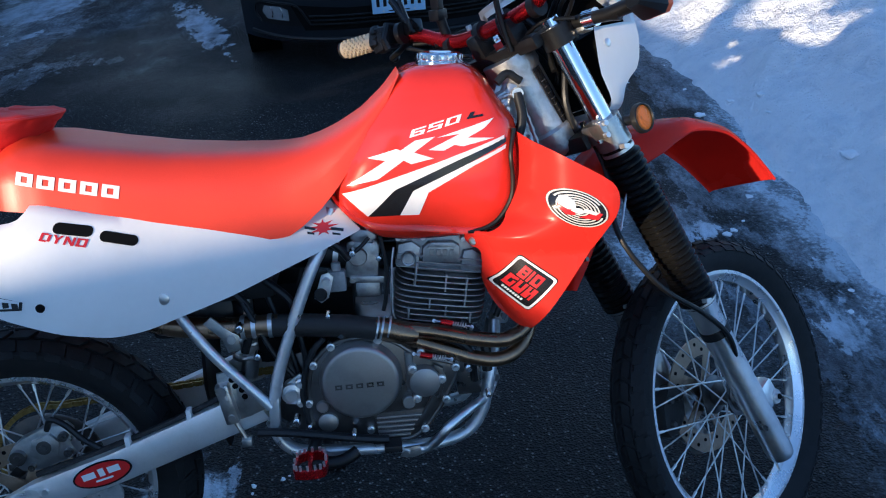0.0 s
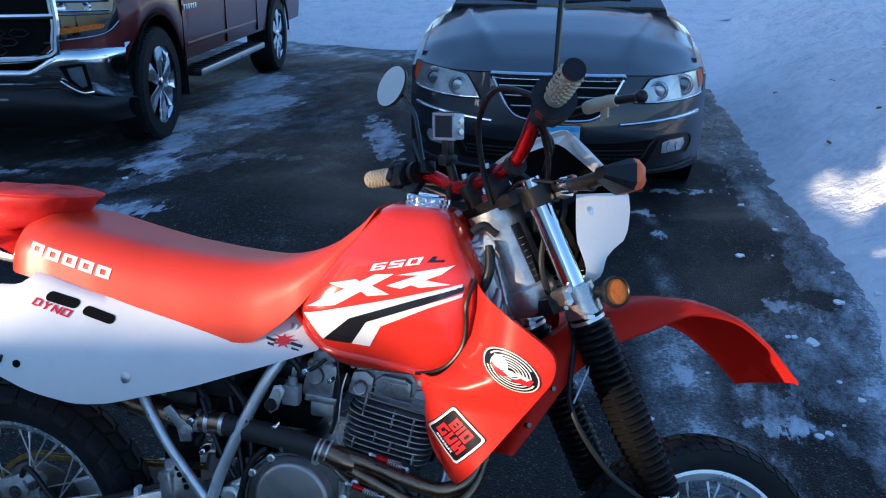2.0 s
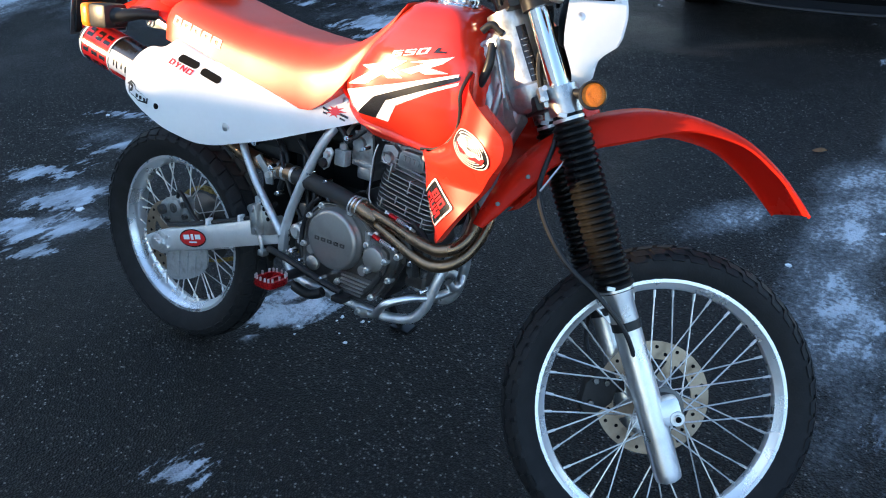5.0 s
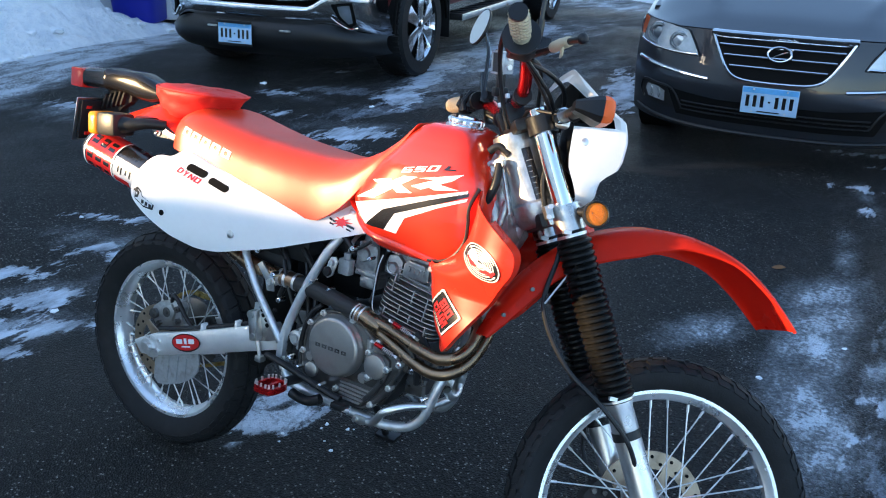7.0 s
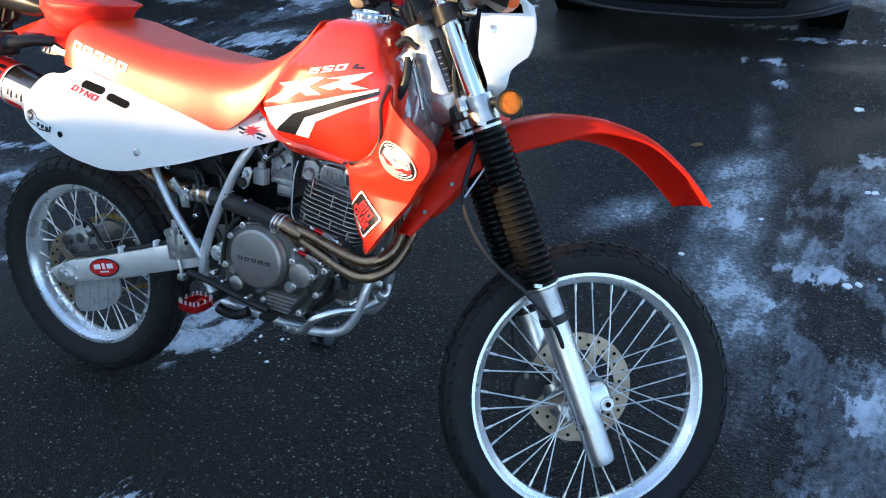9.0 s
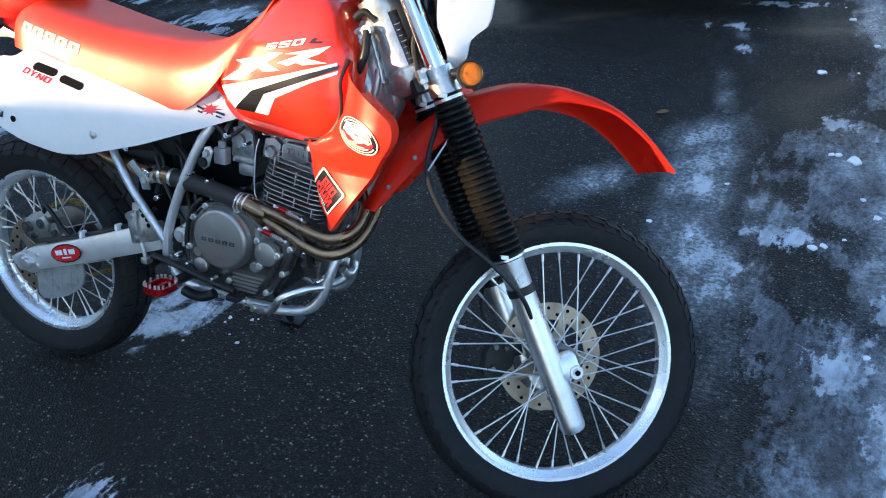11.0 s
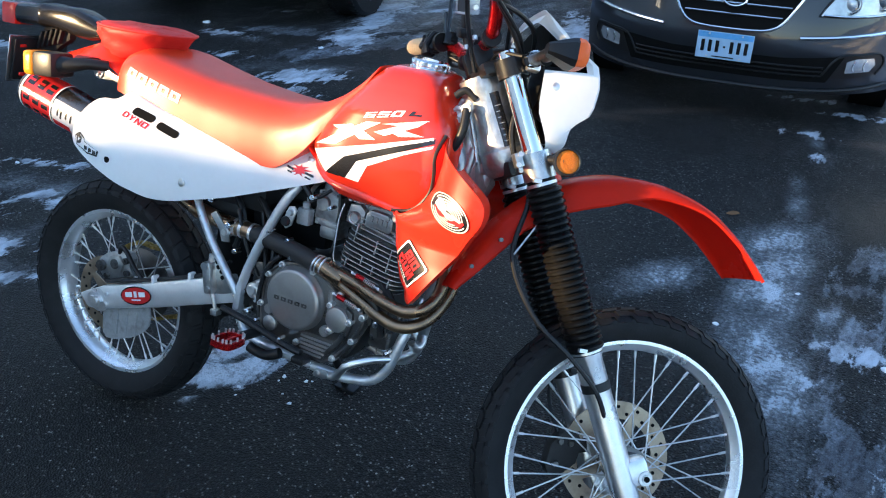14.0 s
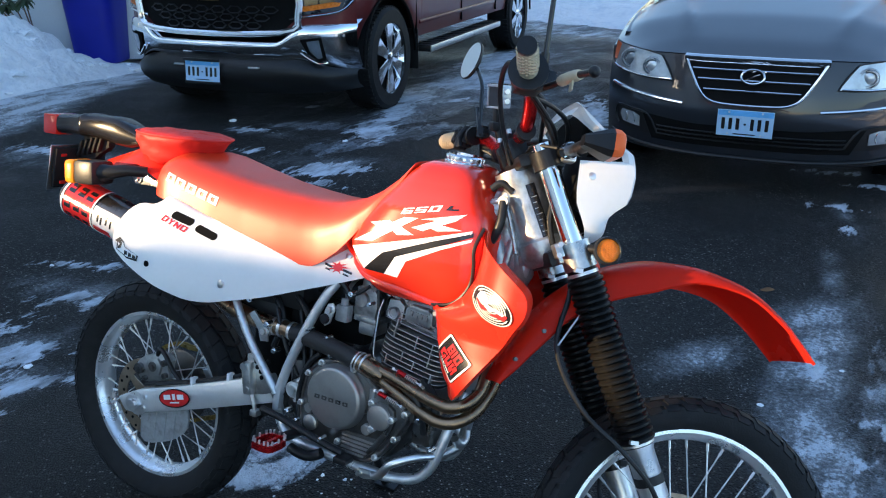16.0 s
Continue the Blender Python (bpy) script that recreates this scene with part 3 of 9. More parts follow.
FILM_EDGE = [(-12, 1.6, 0), (0.5, 1.35, 0), (2.0, 1.22, 0), (2.6, 1.04, 0), (3.0, 0.95, 0), (3.75, 0.86, 0), (3.92, 0.95, 0), (4.10, 1.10, 0), (4.45, 1.18, 0), (4.62, 1.08, 0), (4.80, 1.16, 0), (5.05, 1.20, 0), (5.30, 1.04, 0), (5.60, 0.96, 0), (6.2, 0.90, 0), (6.60, 0.84, 0), (6.78, 0.55, 0), (7.2, 0.45, 0), (16, 0.4, 0)]
BARE = [(1.24, 4.21, 0.15, 0.10, 10), (1.04, 3.38, 0.07, 0.10, 20), (1.20, 2.80, 0.26, 0.13, -50), (1.28, 3.10, 0.10, 0.06, -40), (0.98, 3.62, 0.08, 0.05, 30)]      # islands of dry tarmac in the film


def within(x, y, cx, cy, a, b, turn):
    """How deep a place lies inside an oval, in metres; negative outside."""
    dx, dy = x - cx, y - cy
    if abs(dx) > a + 0.5 or abs(dy) > a + 0.5:
        return -0.5
    c, q = math.cos(radians(turn)), math.sin(radians(turn))
    return (1 - math.hypot((dx * c + dy * q) / a, (-dx * q + dy * c) / b)) * b


def film(x, y):
    v = x - lerp_table(FILM_EDGE, y)[0]
    for spot in BARE:
        v = min(v, -within(x, y, *spot))
    for spot in ((-2.3, 5.5, 0.35, 0.08, 20), (-2.6, 4.9, 0.7, 0.16, 70), (-3.2, 4.85, 0.35, 0.10, 20), (-3.1, 6.6, 1.5, 0.45, 100)):
        v = max(v, within(x, y, *spot))
    return max(-0.3, min(0.3, v))


def sheet(x, y):
    return max(-0.3, max(within(x, y, *spot) for spot in SHEETS))


GRIT_SPOTS = [(0.84, 5.32, 0.22, 0.07, 25, 0.9), (0.70, 8.12, 0.26, 0.14, 0, 1.2), (-0.40, 5.12, 0.34, 0.05, 45, 0.75), (-0.62, 4.80, 0.16, 0.06, 20, 0.7), (1.05, 4.55, 0.25, 0.08, 60, 0.6)]


def ice(x, y):
    e = bank_edge(y) - x
    far = smooth(3.3, 4.6, y)
    v = 0.95 * smooth(0.18 - 0.06 * far, -0.06, e) + (0.62 - 0.30 * far) * smooth(0.75 - 0.40 * far, 0.08, e)
    for cx, cy, a, b, turn, s in ICE_SPOTS:
        dx, dy = x - cx, y - cy
        if abs(dx) < 3.2 * a + 0.4 and abs(dy) < 3.2 * a + 0.4:
            c, q = math.cos(radians(turn)), math.sin(radians(turn))
            u, w = (dx * c + dy * q) / a, (-dx * q + dy * c) / b
            if a < 0.13:      # small sheets of ice have a ragged, sharp rim
                v = max(v, min(s, 1.35) * smooth(1.2, 0.7, math.hypot(u, w) * 0.72 + 0.9 * fbm(x, y, 11, 4, 4.0)) + 0.35 * fbm(x, y, 34, 2, 6.0) * (math.hypot(u, w) < 2))
            else:
                v = max(v, s * math.exp(-0.6 * (u * u + w * w)))
    v = max(v, smooth(9.6, 10.8, y) * 1.2, smooth(-4.9, -5.5, x + 0.35 * (y - 3.5)) * 1.5)
    return v + 0.34 * fbm(x, y * 0.6, 2.4, 4) + 0.36 * fbm(x, y * 0.45, 12, 2, 5.0) - 0.50


def grit(x, y):
    v = 0.0
    for cx, cy, a, b, turn, s in GRIT_SPOTS:
        dx, dy = x - cx, y - cy
        if abs(dx) < 3 * a and abs(dy) < 3 * a:
            c, q = math.cos(radians(turn)), math.sin(radians(turn))
            u, w = (dx * c + dy * q) / a, (-dx * q + dy * c) / b
            v = max(v, s * math.exp(-0.7 * (u * u + w * w) ** 1.5) * (1 + 0.6 * fbm(x, y, 9, 3, 2.0)))
    return v


def frosted(x, y):
    return lie(x, y) + 0.005 * smooth(0.2, 0.9, ice(x, y)) * (1 + 0.5 * fbm(x, y, 18, 2, 9.0))


def drive(name, x0, x1, y0, y1, step, label):
    ob = grid(name, x0, x1, y0, y1, step, frosted, ASPHALT, label=label)
    me = ob.data
    at = me.attributes.new("frost", "FLOAT", "POINT")
    at.data.foreach_set("value", [max(-0.6, min(0.9, ice(v.co.x, v.co.y))) for v in me.vertices])
    for what, value in (("grit", grit), ("film", film), ("sheet", sheet)):
        at = me.attributes.new(what, "FLOAT", "POINT")
        at.data.foreach_set("value", [value(v.co.x, v.co.y) for v in me.vertices])


drive("driveway", -1.4, 2.4, 0.3, 5.4, 0.02, "old dark asphalt driveway with pale aggregate and frost")
drive("driveway_far", -6.4, 2.4, 5.4, 15.4, 0.05, "dark asphalt with trodden snow under the parked vehicles")
drive("driveway_side", -6.4, -1.4, 0.3, 5.4, 0.04, "dark asphalt with patches of trodden snow")
drive("driveway_near", -6.4, 2.4, -9.7, 0.3, 0.20, "dark asphalt behind the viewer")


def bank(x, y):
    e = x - bank_edge(y) + 0.10 * fbm(x, y, 1.4, 3) + 0.07 * fbm(x, y, 5.5, 3, 4.0)
    h = 0.10 * smooth(-0.05, 0.35, e) + 0.46 * smooth(0.1, 1.4, e) + 0.35 * smooth(1.0, 4.5, e) + 0.06 * smooth(3, 6, y)
    lump = 0.13 * fbm(x, y, 1.8, 5, 3.0) + 0.05 * abs(fbm(x, y, 7.0, 3, 8.0))
    lump += 0.16 * abs(fbm(x, y, 3.2, 4, 6.0)) + 0.10 * abs(fbm(x, y, 7.5, 3, 12.0)) + 0.035 * fbm(x, y, 13, 3, 7.0)
    back = 0.45 * smooth(10.5, 18, y) + 0.08 * smooth(9.5, 11.5, y)
    return -0.03 + h + back + lump * smooth(-0.15, 0.6, e) + 0.03 * smooth(-0.1, 0.1, e)


grid("snow_bank", 0.5, 6.5, -3.0, 15.0, 0.045, bank, SNOW, lambda x, y, z: x > bank_edge(y) - 0.3, "bluish ploughed snow bank along the driveway")


def pile(x, y):
    r = math.hypot((x + 8.3) / 1.8, (y - 4.6) / 1.8)
    h = 0.62 * smooth(1.0, 0.25, r + 0.25 * fbm(x, y, 0.9, 3))
    return -0.03 + h + (0.18 * fbm(x, y, 1.9, 5, 2.0) + 0.26 * abs(fbm(x, y, 3.3, 4, 4.0)) + 0.14 * abs(fbm(x, y, 8, 3, 11.0))) * smooth(1.1, 0.7, r) + 0.035 * smooth(1.25, 0.95, r)


grid("snow_pile", -11.5, -5.2, 1.8, 8.0, 0.06, pile, SNOW, lambda x, y, z: z > -0.015, "shovelled snow pile beside the driveway")
plateau = lambda x, y: -0.01 + 0.10 * smooth(10.3, 11.3, y) + 0.32 * smooth(10.8, 14.0, y + 0.5 * fbm(x, y, 0.5, 3)) + 0.5 * smooth(13, 18, y) + 0.10 * fbm(x, y, 1.6, 4) * smooth(10.5, 12, y)


def far(x, y):
    w = smooth(-2.0, 1.0, x)
    return plateau(x, y) * (1 - w) + (bank(x, y) - 0.012) * w


grid("snow_field", -12.0, 1.2, 10.3, 22.0, 0.12, far, SNOW, lambda x, y, z: z > -0.01, "packed snow behind the parked vehicles")

grid("snow_bank_far", 0.5, 14.0, 15.0, 30.0, 0.25, bank, SNOW, lambda x, y, z: x > bank_edge(y) - 0.3, "bluish snow beyond the driveway")
grid("snow_bank_side", 6.5, 16.0, -3.0, 15.0, 0.2, bank, SNOW, label="bluish snow field beside the driveway")
# lumps of snow and ice kicked onto the drive
rng = random.Random(4)
chunk = None
spots = [(1.21, 3.75, 0.026), (0.94, 4.66, 0.020), (1.36, 4.2, 0.022), (-1.72, 1.66, 0.014), (-2.6, 2.3, 0.010), (-3.9, 4.65, 0.024), (-2.75, 4.65, 0.016), (1.75, 3.4, 0.03), (1.20, 3.05, 0.012), (1.34, 3.32, 0.014), (0.62, 2.96, 0.010), (0.80, 3.36, 0.009)]
spots += [(bank_edge(y) - rng.uniform(-0.25, 0.35), y, rng.uniform(0.006, 0.017)) for y in (rng.uniform(1.2, 7.5) for _ in range(40))]
spots += [(rng.uniform(-0.55, -0.24), rng.uniform(1.62, 1.84), rng.uniform(0.003, 0.006)) for _ in range(14)]
spots += [(rng.uniform(-7.6, -6.3), rng.uniform(3.6, 6.0), rng.uniform(0.02, 0.06)) for _ in range(26)]
bm = bmesh.new()
bmesh.ops.create_icosphere(bm, subdivisions=2, radius=1.0)
for v in bm.verts:
    v.co *= 1 + 0.5 * noise.noise(v.co * 1.7) + 0.25 * noise.noise(v.co * 4.0)
LUMP = material("frozen_snow", (0.88, 0.90, 0.92), 0.7, vary=0.05, scale=3, fine=14, bump=0.15, depth=0.05)
chunk_mesh = finish("snow_lump", bm, LUMP)
for x, y, r in spots:
    o = new("snow_lump", chunk_mesh)
    o.matrix_basis = Matrix.Translation((x, y, max(lie(x, y), bank(x, y) if x > bank_edge(y) - 0.1 else 0, pile(x, y) if x < -5.5 else 0) + r * 0.08)) @ pose(0, 0, 0, 0, 0, rng.uniform(0, 360)) @ Matrix.Diagonal((r * 1.3, r, r * 0.6, 1))
    tagged(o, "small lump of frozen snow lying on the ground", "snow lump", "lumps of snow on the drive")


# ---- own house, bare trees, and unseen blockers behind the viewer that shape the sun ----
def house(name, label, x0, x1, y, depth, eaves, ridge, m):
    h = tagged(new(name), label, "house")
    h.matrix_world = m
    bm = bmesh.new()
    box(bm, ((x0 + x1) / 2, y - depth / 2, eaves / 2), (x1 - x0, depth, eaves))
    if ridge > eaves:
        slab(bm, [(x0, eaves), (x1, eaves), ((x0 + x1) / 2, ridge)], y - depth, y)
    part("wall", bm, SIDING, h)
    bm = bmesh.new()
    for i in range(int(eaves / 0.115)):
        box(bm, ((x0 + x1) / 2, y + 0.008, 0.06 + 0.115 * i), (x1 - x0 + 0.02, 0.014, 0.108), pose(0, 0, 0, -4, 0, 0))
    tagged(part("siding", bm, SIDING, h), kind="stuff")
    bm = bmesh.new()
    if ridge > eaves:
        mid, run = (x0 + x1) / 2, (x1 - x0) / 2
        a = math.degrees(math.atan2(ridge - eaves, run))
        for s in (-1, 1):
            box(bm, (mid + s * run / 2, y - depth / 2, (eaves + ridge) / 2 + 0.06), (math.hypot(run, ridge - eaves) + 0.3, depth + 0.5, 0.08), pose(0, 0, 0, 0, s * a, 0))
    else:
        box(bm, ((x0 + x1) / 2, y - depth / 2, eaves + 0.03), (x1 - x0 + 0.1, depth + 0.1, 0.06))
    part("roof", bm, ROOFING, h)
    return h


FACING = Matrix.Rotation(math.atan2(-SUN_AZ[0], -SUN_AZ[1]) * -1, 4, "Z")
# stand-in house, its size and place chosen to shade the vehicles
house("shade_house", "stand-in white-sided house behind the viewer, placed to shade the parked vehicles", -15.0, -2.90, -9.0, 7.0, 5.6, 8.4, FACING)
# unseen blocker, its top edge cut to set the bike's shade line
garage = tagged(new("garage"), "unseen low blocker behind the viewer, its top edge shaped to set the shade line on the motorcycle", "garage")
garage.matrix_world = FACING
SHADE_EDGE = [(-2.90, 3.06), (-2.60, 2.98), (-2.42, 2.90), (-2.0, 2.87), (-1.84, 2.89), (-1.70, 2.80), (-1.55, 2.74), (-1.42, 2.73), (-1.25, 2.77), (-1.05, 2.82), (-0.86, 2.87), (-0.79, 2.80), (-0.71, 2.71), (-0.60, 2.70), (-0.45, 2.77), (-0.30, 3.04)]
bm = bmesh.new()
slab(bm, [(-0.30, 0), (-2.90, 0)] + [(x, z - 0.06) for x, z in SHADE_EDGE], -14.0, -9.0)
part("wall", bm, SIDING, garage)
bm = bmesh.new()
slab(bm, SHADE_EDGE + [(x, z - 0.06) for x, z in SHADE_EDGE[::-1]], -14.1, -8.95)
part("roof", bm, ROOFING, garage)
# unseen tall block, added to keep sun off the bank
house("shade_block", "unseen tall blocker behind the viewer, added to keep sun off the snow bank", -0.30, 11.0, -9.0, 7.0, 5.2, 7.6, FACING)
own = house("house", "white-sided house beside the snow pile", -4.0, 4.0, 0.0, 6.0, 4.8, 7.0, Matrix.Translation((-13.6, 9.2, 0)) @ pose(0, 0, 0, 0, 0, 55))


def bare_tree(seed, height):
    """A bare winter tree: tapered trunk, limbs and fine twigs in one mesh each."""
    r = random.Random(seed)
    trunk, twigs = bmesh.new(), bmesh.new()

    def grow(p, d, length, rad, depth):
        pts, rs = [p], [rad]
        for i in range(4):
            d = (d + Vector((r.uniform(-1, 1), r.uniform(-1, 1), r.uniform(-0.3, 0.8))) * 0.16).normalized()
            p = p + d * length / 4
            pts.append(p)
            rs.append(rad * (1 - 0.13 * (i + 1)))
            if depth < 4 and (depth or i):
                for _ in range(2 if depth < 3 else 3):
                    side = (d * 0.7 + Vector((r.uniform(-1, 1), r.uniform(-1, 1), r.uniform(-0.2, 0.7)))).normalized()
                    grow(p, side, length * r.uniform(0.45, 0.65), rs[-1] * 0.55, depth + 1)
        tube(trunk if depth < 2 else twigs, pts, rs, 7 if depth < 2 else 3, cap=False)

    grow(Vector((0, 0, -0.1)), Vector((0, 0, 1)), height * 0.62, height * 0.018, 0)
    return trunk, twigs


tree_meshes = []
for s in (1, 2):
    a, b = bare_tree(s, 13)
    tree_meshes.append((finish("trunk", a, BARK), finish("crown", b, BARK)))
for i, (x, y, k_, z) in enumerate([(-19, 34, 0.8, 40), (-13, 35, 0.85, 100), (-8, 34, 0.75, 200), (-3.5, 36, 0.85, 10), (1, 34, 0.78, 80), (5.5, 36, 0.88, 150), (10, 34, 0.75, 220), (15, 35, 0.85, 300), (20, 27, 1.0, 20), (24, 20, 1.1, 130), (-25, 26, 1.1, 70), (27, 10, 1.0, 200), (-28, 14, 1.0, 260), (-9.5, 26, 1.0, 15), (-6.3, 27, 1.08, 65), (-3.4, 26, 1.02, 115), (-0.6, 27.5, 1.1, 165), (2.2, 26, 1.0, 215), (5.0, 27, 1.1, 265), (-12.5, 27, 1.05, 315), (7.8, 26, 1.0, 345), (-1.9, 29, 1.12, 30), (1.0, 29.5, 1.15, 200)]):
    t_ = tagged(new("tree"), "bare winter tree with thin brown twigs", "tree", "bare trees beyond the drive")
    t_.matrix_world = Matrix.Translation((x, y, 0)) @ pose(0, 0, 0, 0, 0, z) @ Matrix.Scale(k_ * 0.74, 4)
    for nm, me in zip(("trunk", "crown"), tree_meshes[i % 2]):
        o = new(nm, me)
        o.parent = t_


def evergreen(x, base, top, wide, seed):
    """An unseen evergreen added to limit the sun: bare trunk below, dense boughs above."""
    r = random.Random(seed)
    t = tagged(new("sun_block_tree"), "unseen evergreen tree behind the viewer, added to limit sun on the snow bank", "tree", "evergreens behind the viewer")
    t.matrix_world = FACING @ Matrix.Translation((x, -10.6, 0))
    bm = bmesh.new()
    rod(bm, (0, 0, -0.1), (0, 0, top), 0.16, 10, 0.03)
    part("trunk", bm, BARK, t)
    bm = bmesh.new()
    for _ in range(3800):
        h = base + (top - base) * r.random() ** 1.3
        w = wide * (1 - 0.75 * (h - base) / (top - base))
        a, q = r.uniform(0, 6.283), w * math.sqrt(r.random())
        p = Vector((q * math.cos(a), q * math.sin(a), h))
        d = Vector((math.cos(a), math.sin(a), r.uniform(-0.5, 0.2))).normalized()
        s = d.orthogonal().normalized() * r.uniform(0.05, 0.10)
        n = d * r.uniform(0.16, 0.30)
        tri = [bm.verts.new(v) for v in (p - s, p + s, p + n + s * 0.3, p + n - s * 0.3)]
        bm.faces.new(tri)
    part("crown", bm, LEAF, t)


# the last one is added to close bright sky mirrored in the sedan
for q, (x, base, wide) in enumerate(((-2.95, 3.46, 0.56), (-0.02, 3.62, 1.30), (-1.85, 4.55, 0.75))):
    evergreen(x, base, 8.5, wide, 20 + q)


def leaf_mesh(L, W, mat):
    bm = bmesh.new()
    rows = [[Vector((L * u, W * v * math.sin(math.pi * min(0.97, u * 0.93 + 0.04)), 0.10 * L * math.sin(2.4 * u) - 0.15 * abs(v) * W)) for v in (-1, 0, 1)] for u in (0, 0.2, 0.45, 0.7, 0.9, 1.0)]
    loft(bm, rows, cap=False, closed=False)
    return finish("leaf", bm, mat)


# ---- shrub by the snow pile (drooping evergreen leaves) and the dark conifer on the bank ----
shrub = tagged(new("evergreen_shrub"), "evergreen shrub with drooping winter leaves beside the house", "shrub")
shrub.matrix_world = Matrix.Translation((-8.75, 5.95, 0.25))
lf = leaf_mesh(0.16, 0.028, LEAF)
rs = random.Random(9)
tips = []
for i in range(16):
    bm = bmesh.new()
    a, e = rs.uniform(0, 6.28), rs.uniform(0.5, 1.3)
    d = Vector((math.cos(a) * math.cos(e), math.sin(a) * math.cos(e), math.sin(e)))
    pts = [Vector((0, 0, 0)), d * 0.5, d * 0.95 + Vector((0, 0, 0.05)), d * rs.uniform(1.1, 1.5)]
    tube(bm, spline(pts, 3), 0.008, 6)
    part("stem", bm, BARK, shrub)
    tips += [pts[-1], pts[2]]
for t_ in tips:
    for q in range(8):
        o = new("leaf", lf)
        o.parent = shrub
        o.matrix_basis = Matrix.Translation(t_) @ pose(0, 0, 0, 0, rs.uniform(25, 65), q * 45 + rs.uniform(-15, 15))
conifer = tagged(new("conifer"), "dark evergreen bough hanging over the snow bank", "conifer")
conifer.matrix_world = Matrix.Translation((3.2, 8.6, 0.9))
bm = bmesh.new()
rod(bm, (0, 0, -0.4), (0, 0, 1.6), 0.06, 8, 0.03)
part("trunk", bm, BARK, conifer)
bm = bmesh.new()
for i in range(900):
    a, h_ = rs.uniform(0, 6.28), rs.uniform(0.0, 1.7)
    r_ = (1.0 - h_ * 0.4) * rs.uniform(0.25, 1.0)
    p = Vector((r_ * math.cos(a), r_ * math.sin(a), h_ - 0.25 * r_))
    d = Vector((math.cos(a), math.sin(a), rs.uniform(-0.6, 0.1))).normalized() * rs.uniform(0.10, 0.2)
    for q in range(5):
        d2 = (d + Vector((rs.uniform(-1, 1), rs.uniform(-1, 1), rs.uniform(-1, 1))) * 0.07)
        tube(bm, [p, p + d2], [0.006, 0.001], 3, cap=False)
part("crown", bm, LEAF, conifer)

# blue bin
bm = bmesh.new()
rings = []
for z, w in ((0.0, 0.24), (0.02, 0.26), (0.95, 0.32), (0.97, 0.35), (1.02, 0.35), (1.04, 0.33)):
    rings.append([Vector((w * math.copysign(abs(math.cos(a)) ** 0.45, math.cos(a)), w * math.copysign(abs(math.sin(a)) ** 0.45, math.sin(a)), z)) for a in (2 * math.pi * i / 32 for i in range(32))])
loft(bm, rings)
bin_ = tagged(new("recycling_bin"), "deep blue plastic bin standing in the snow", "bin")
bin_.matrix_world = Matrix.Translation((-8.15, 6.4, 0.0)) @ pose(0, 0, 0, 0, 0, 30)
part("bin_body", bm, BLUE, bin_)
bm = bmesh.new()
box(bm, (0, 0, 1.06), (0.74, 0.74, 0.05), bevel=0.02)
part("lid", bm, BLUE, bin_)

# ---- a few dead leaves on the snow and the drive ----
DEAD = material("dead_leaf", (0.16, 0.085, 0.035), 0.8, vary=0.3, scale=30, fine=200, bump=0.2)
dl = leaf_mesh(0.06, 0.018, DEAD)
for x, y, a in ((1.9, 7.2, 20), (1.55, 6.6, 100), (1.75, 8.3, 200), (1.3, 8.8, 50), (0.35, 3.9, 10), (-0.25, 3.6, 80)):
    o = new("dead_leaf", dl)
    o.matrix_basis = Matrix.Translation((x, y, max(0.012, bank(x, y)) + 0.012)) @ pose(0, 0, 0, 12, -8, a)
    tagged(o, "curled brown dead leaf", "leaf", "dead leaves on the ground")


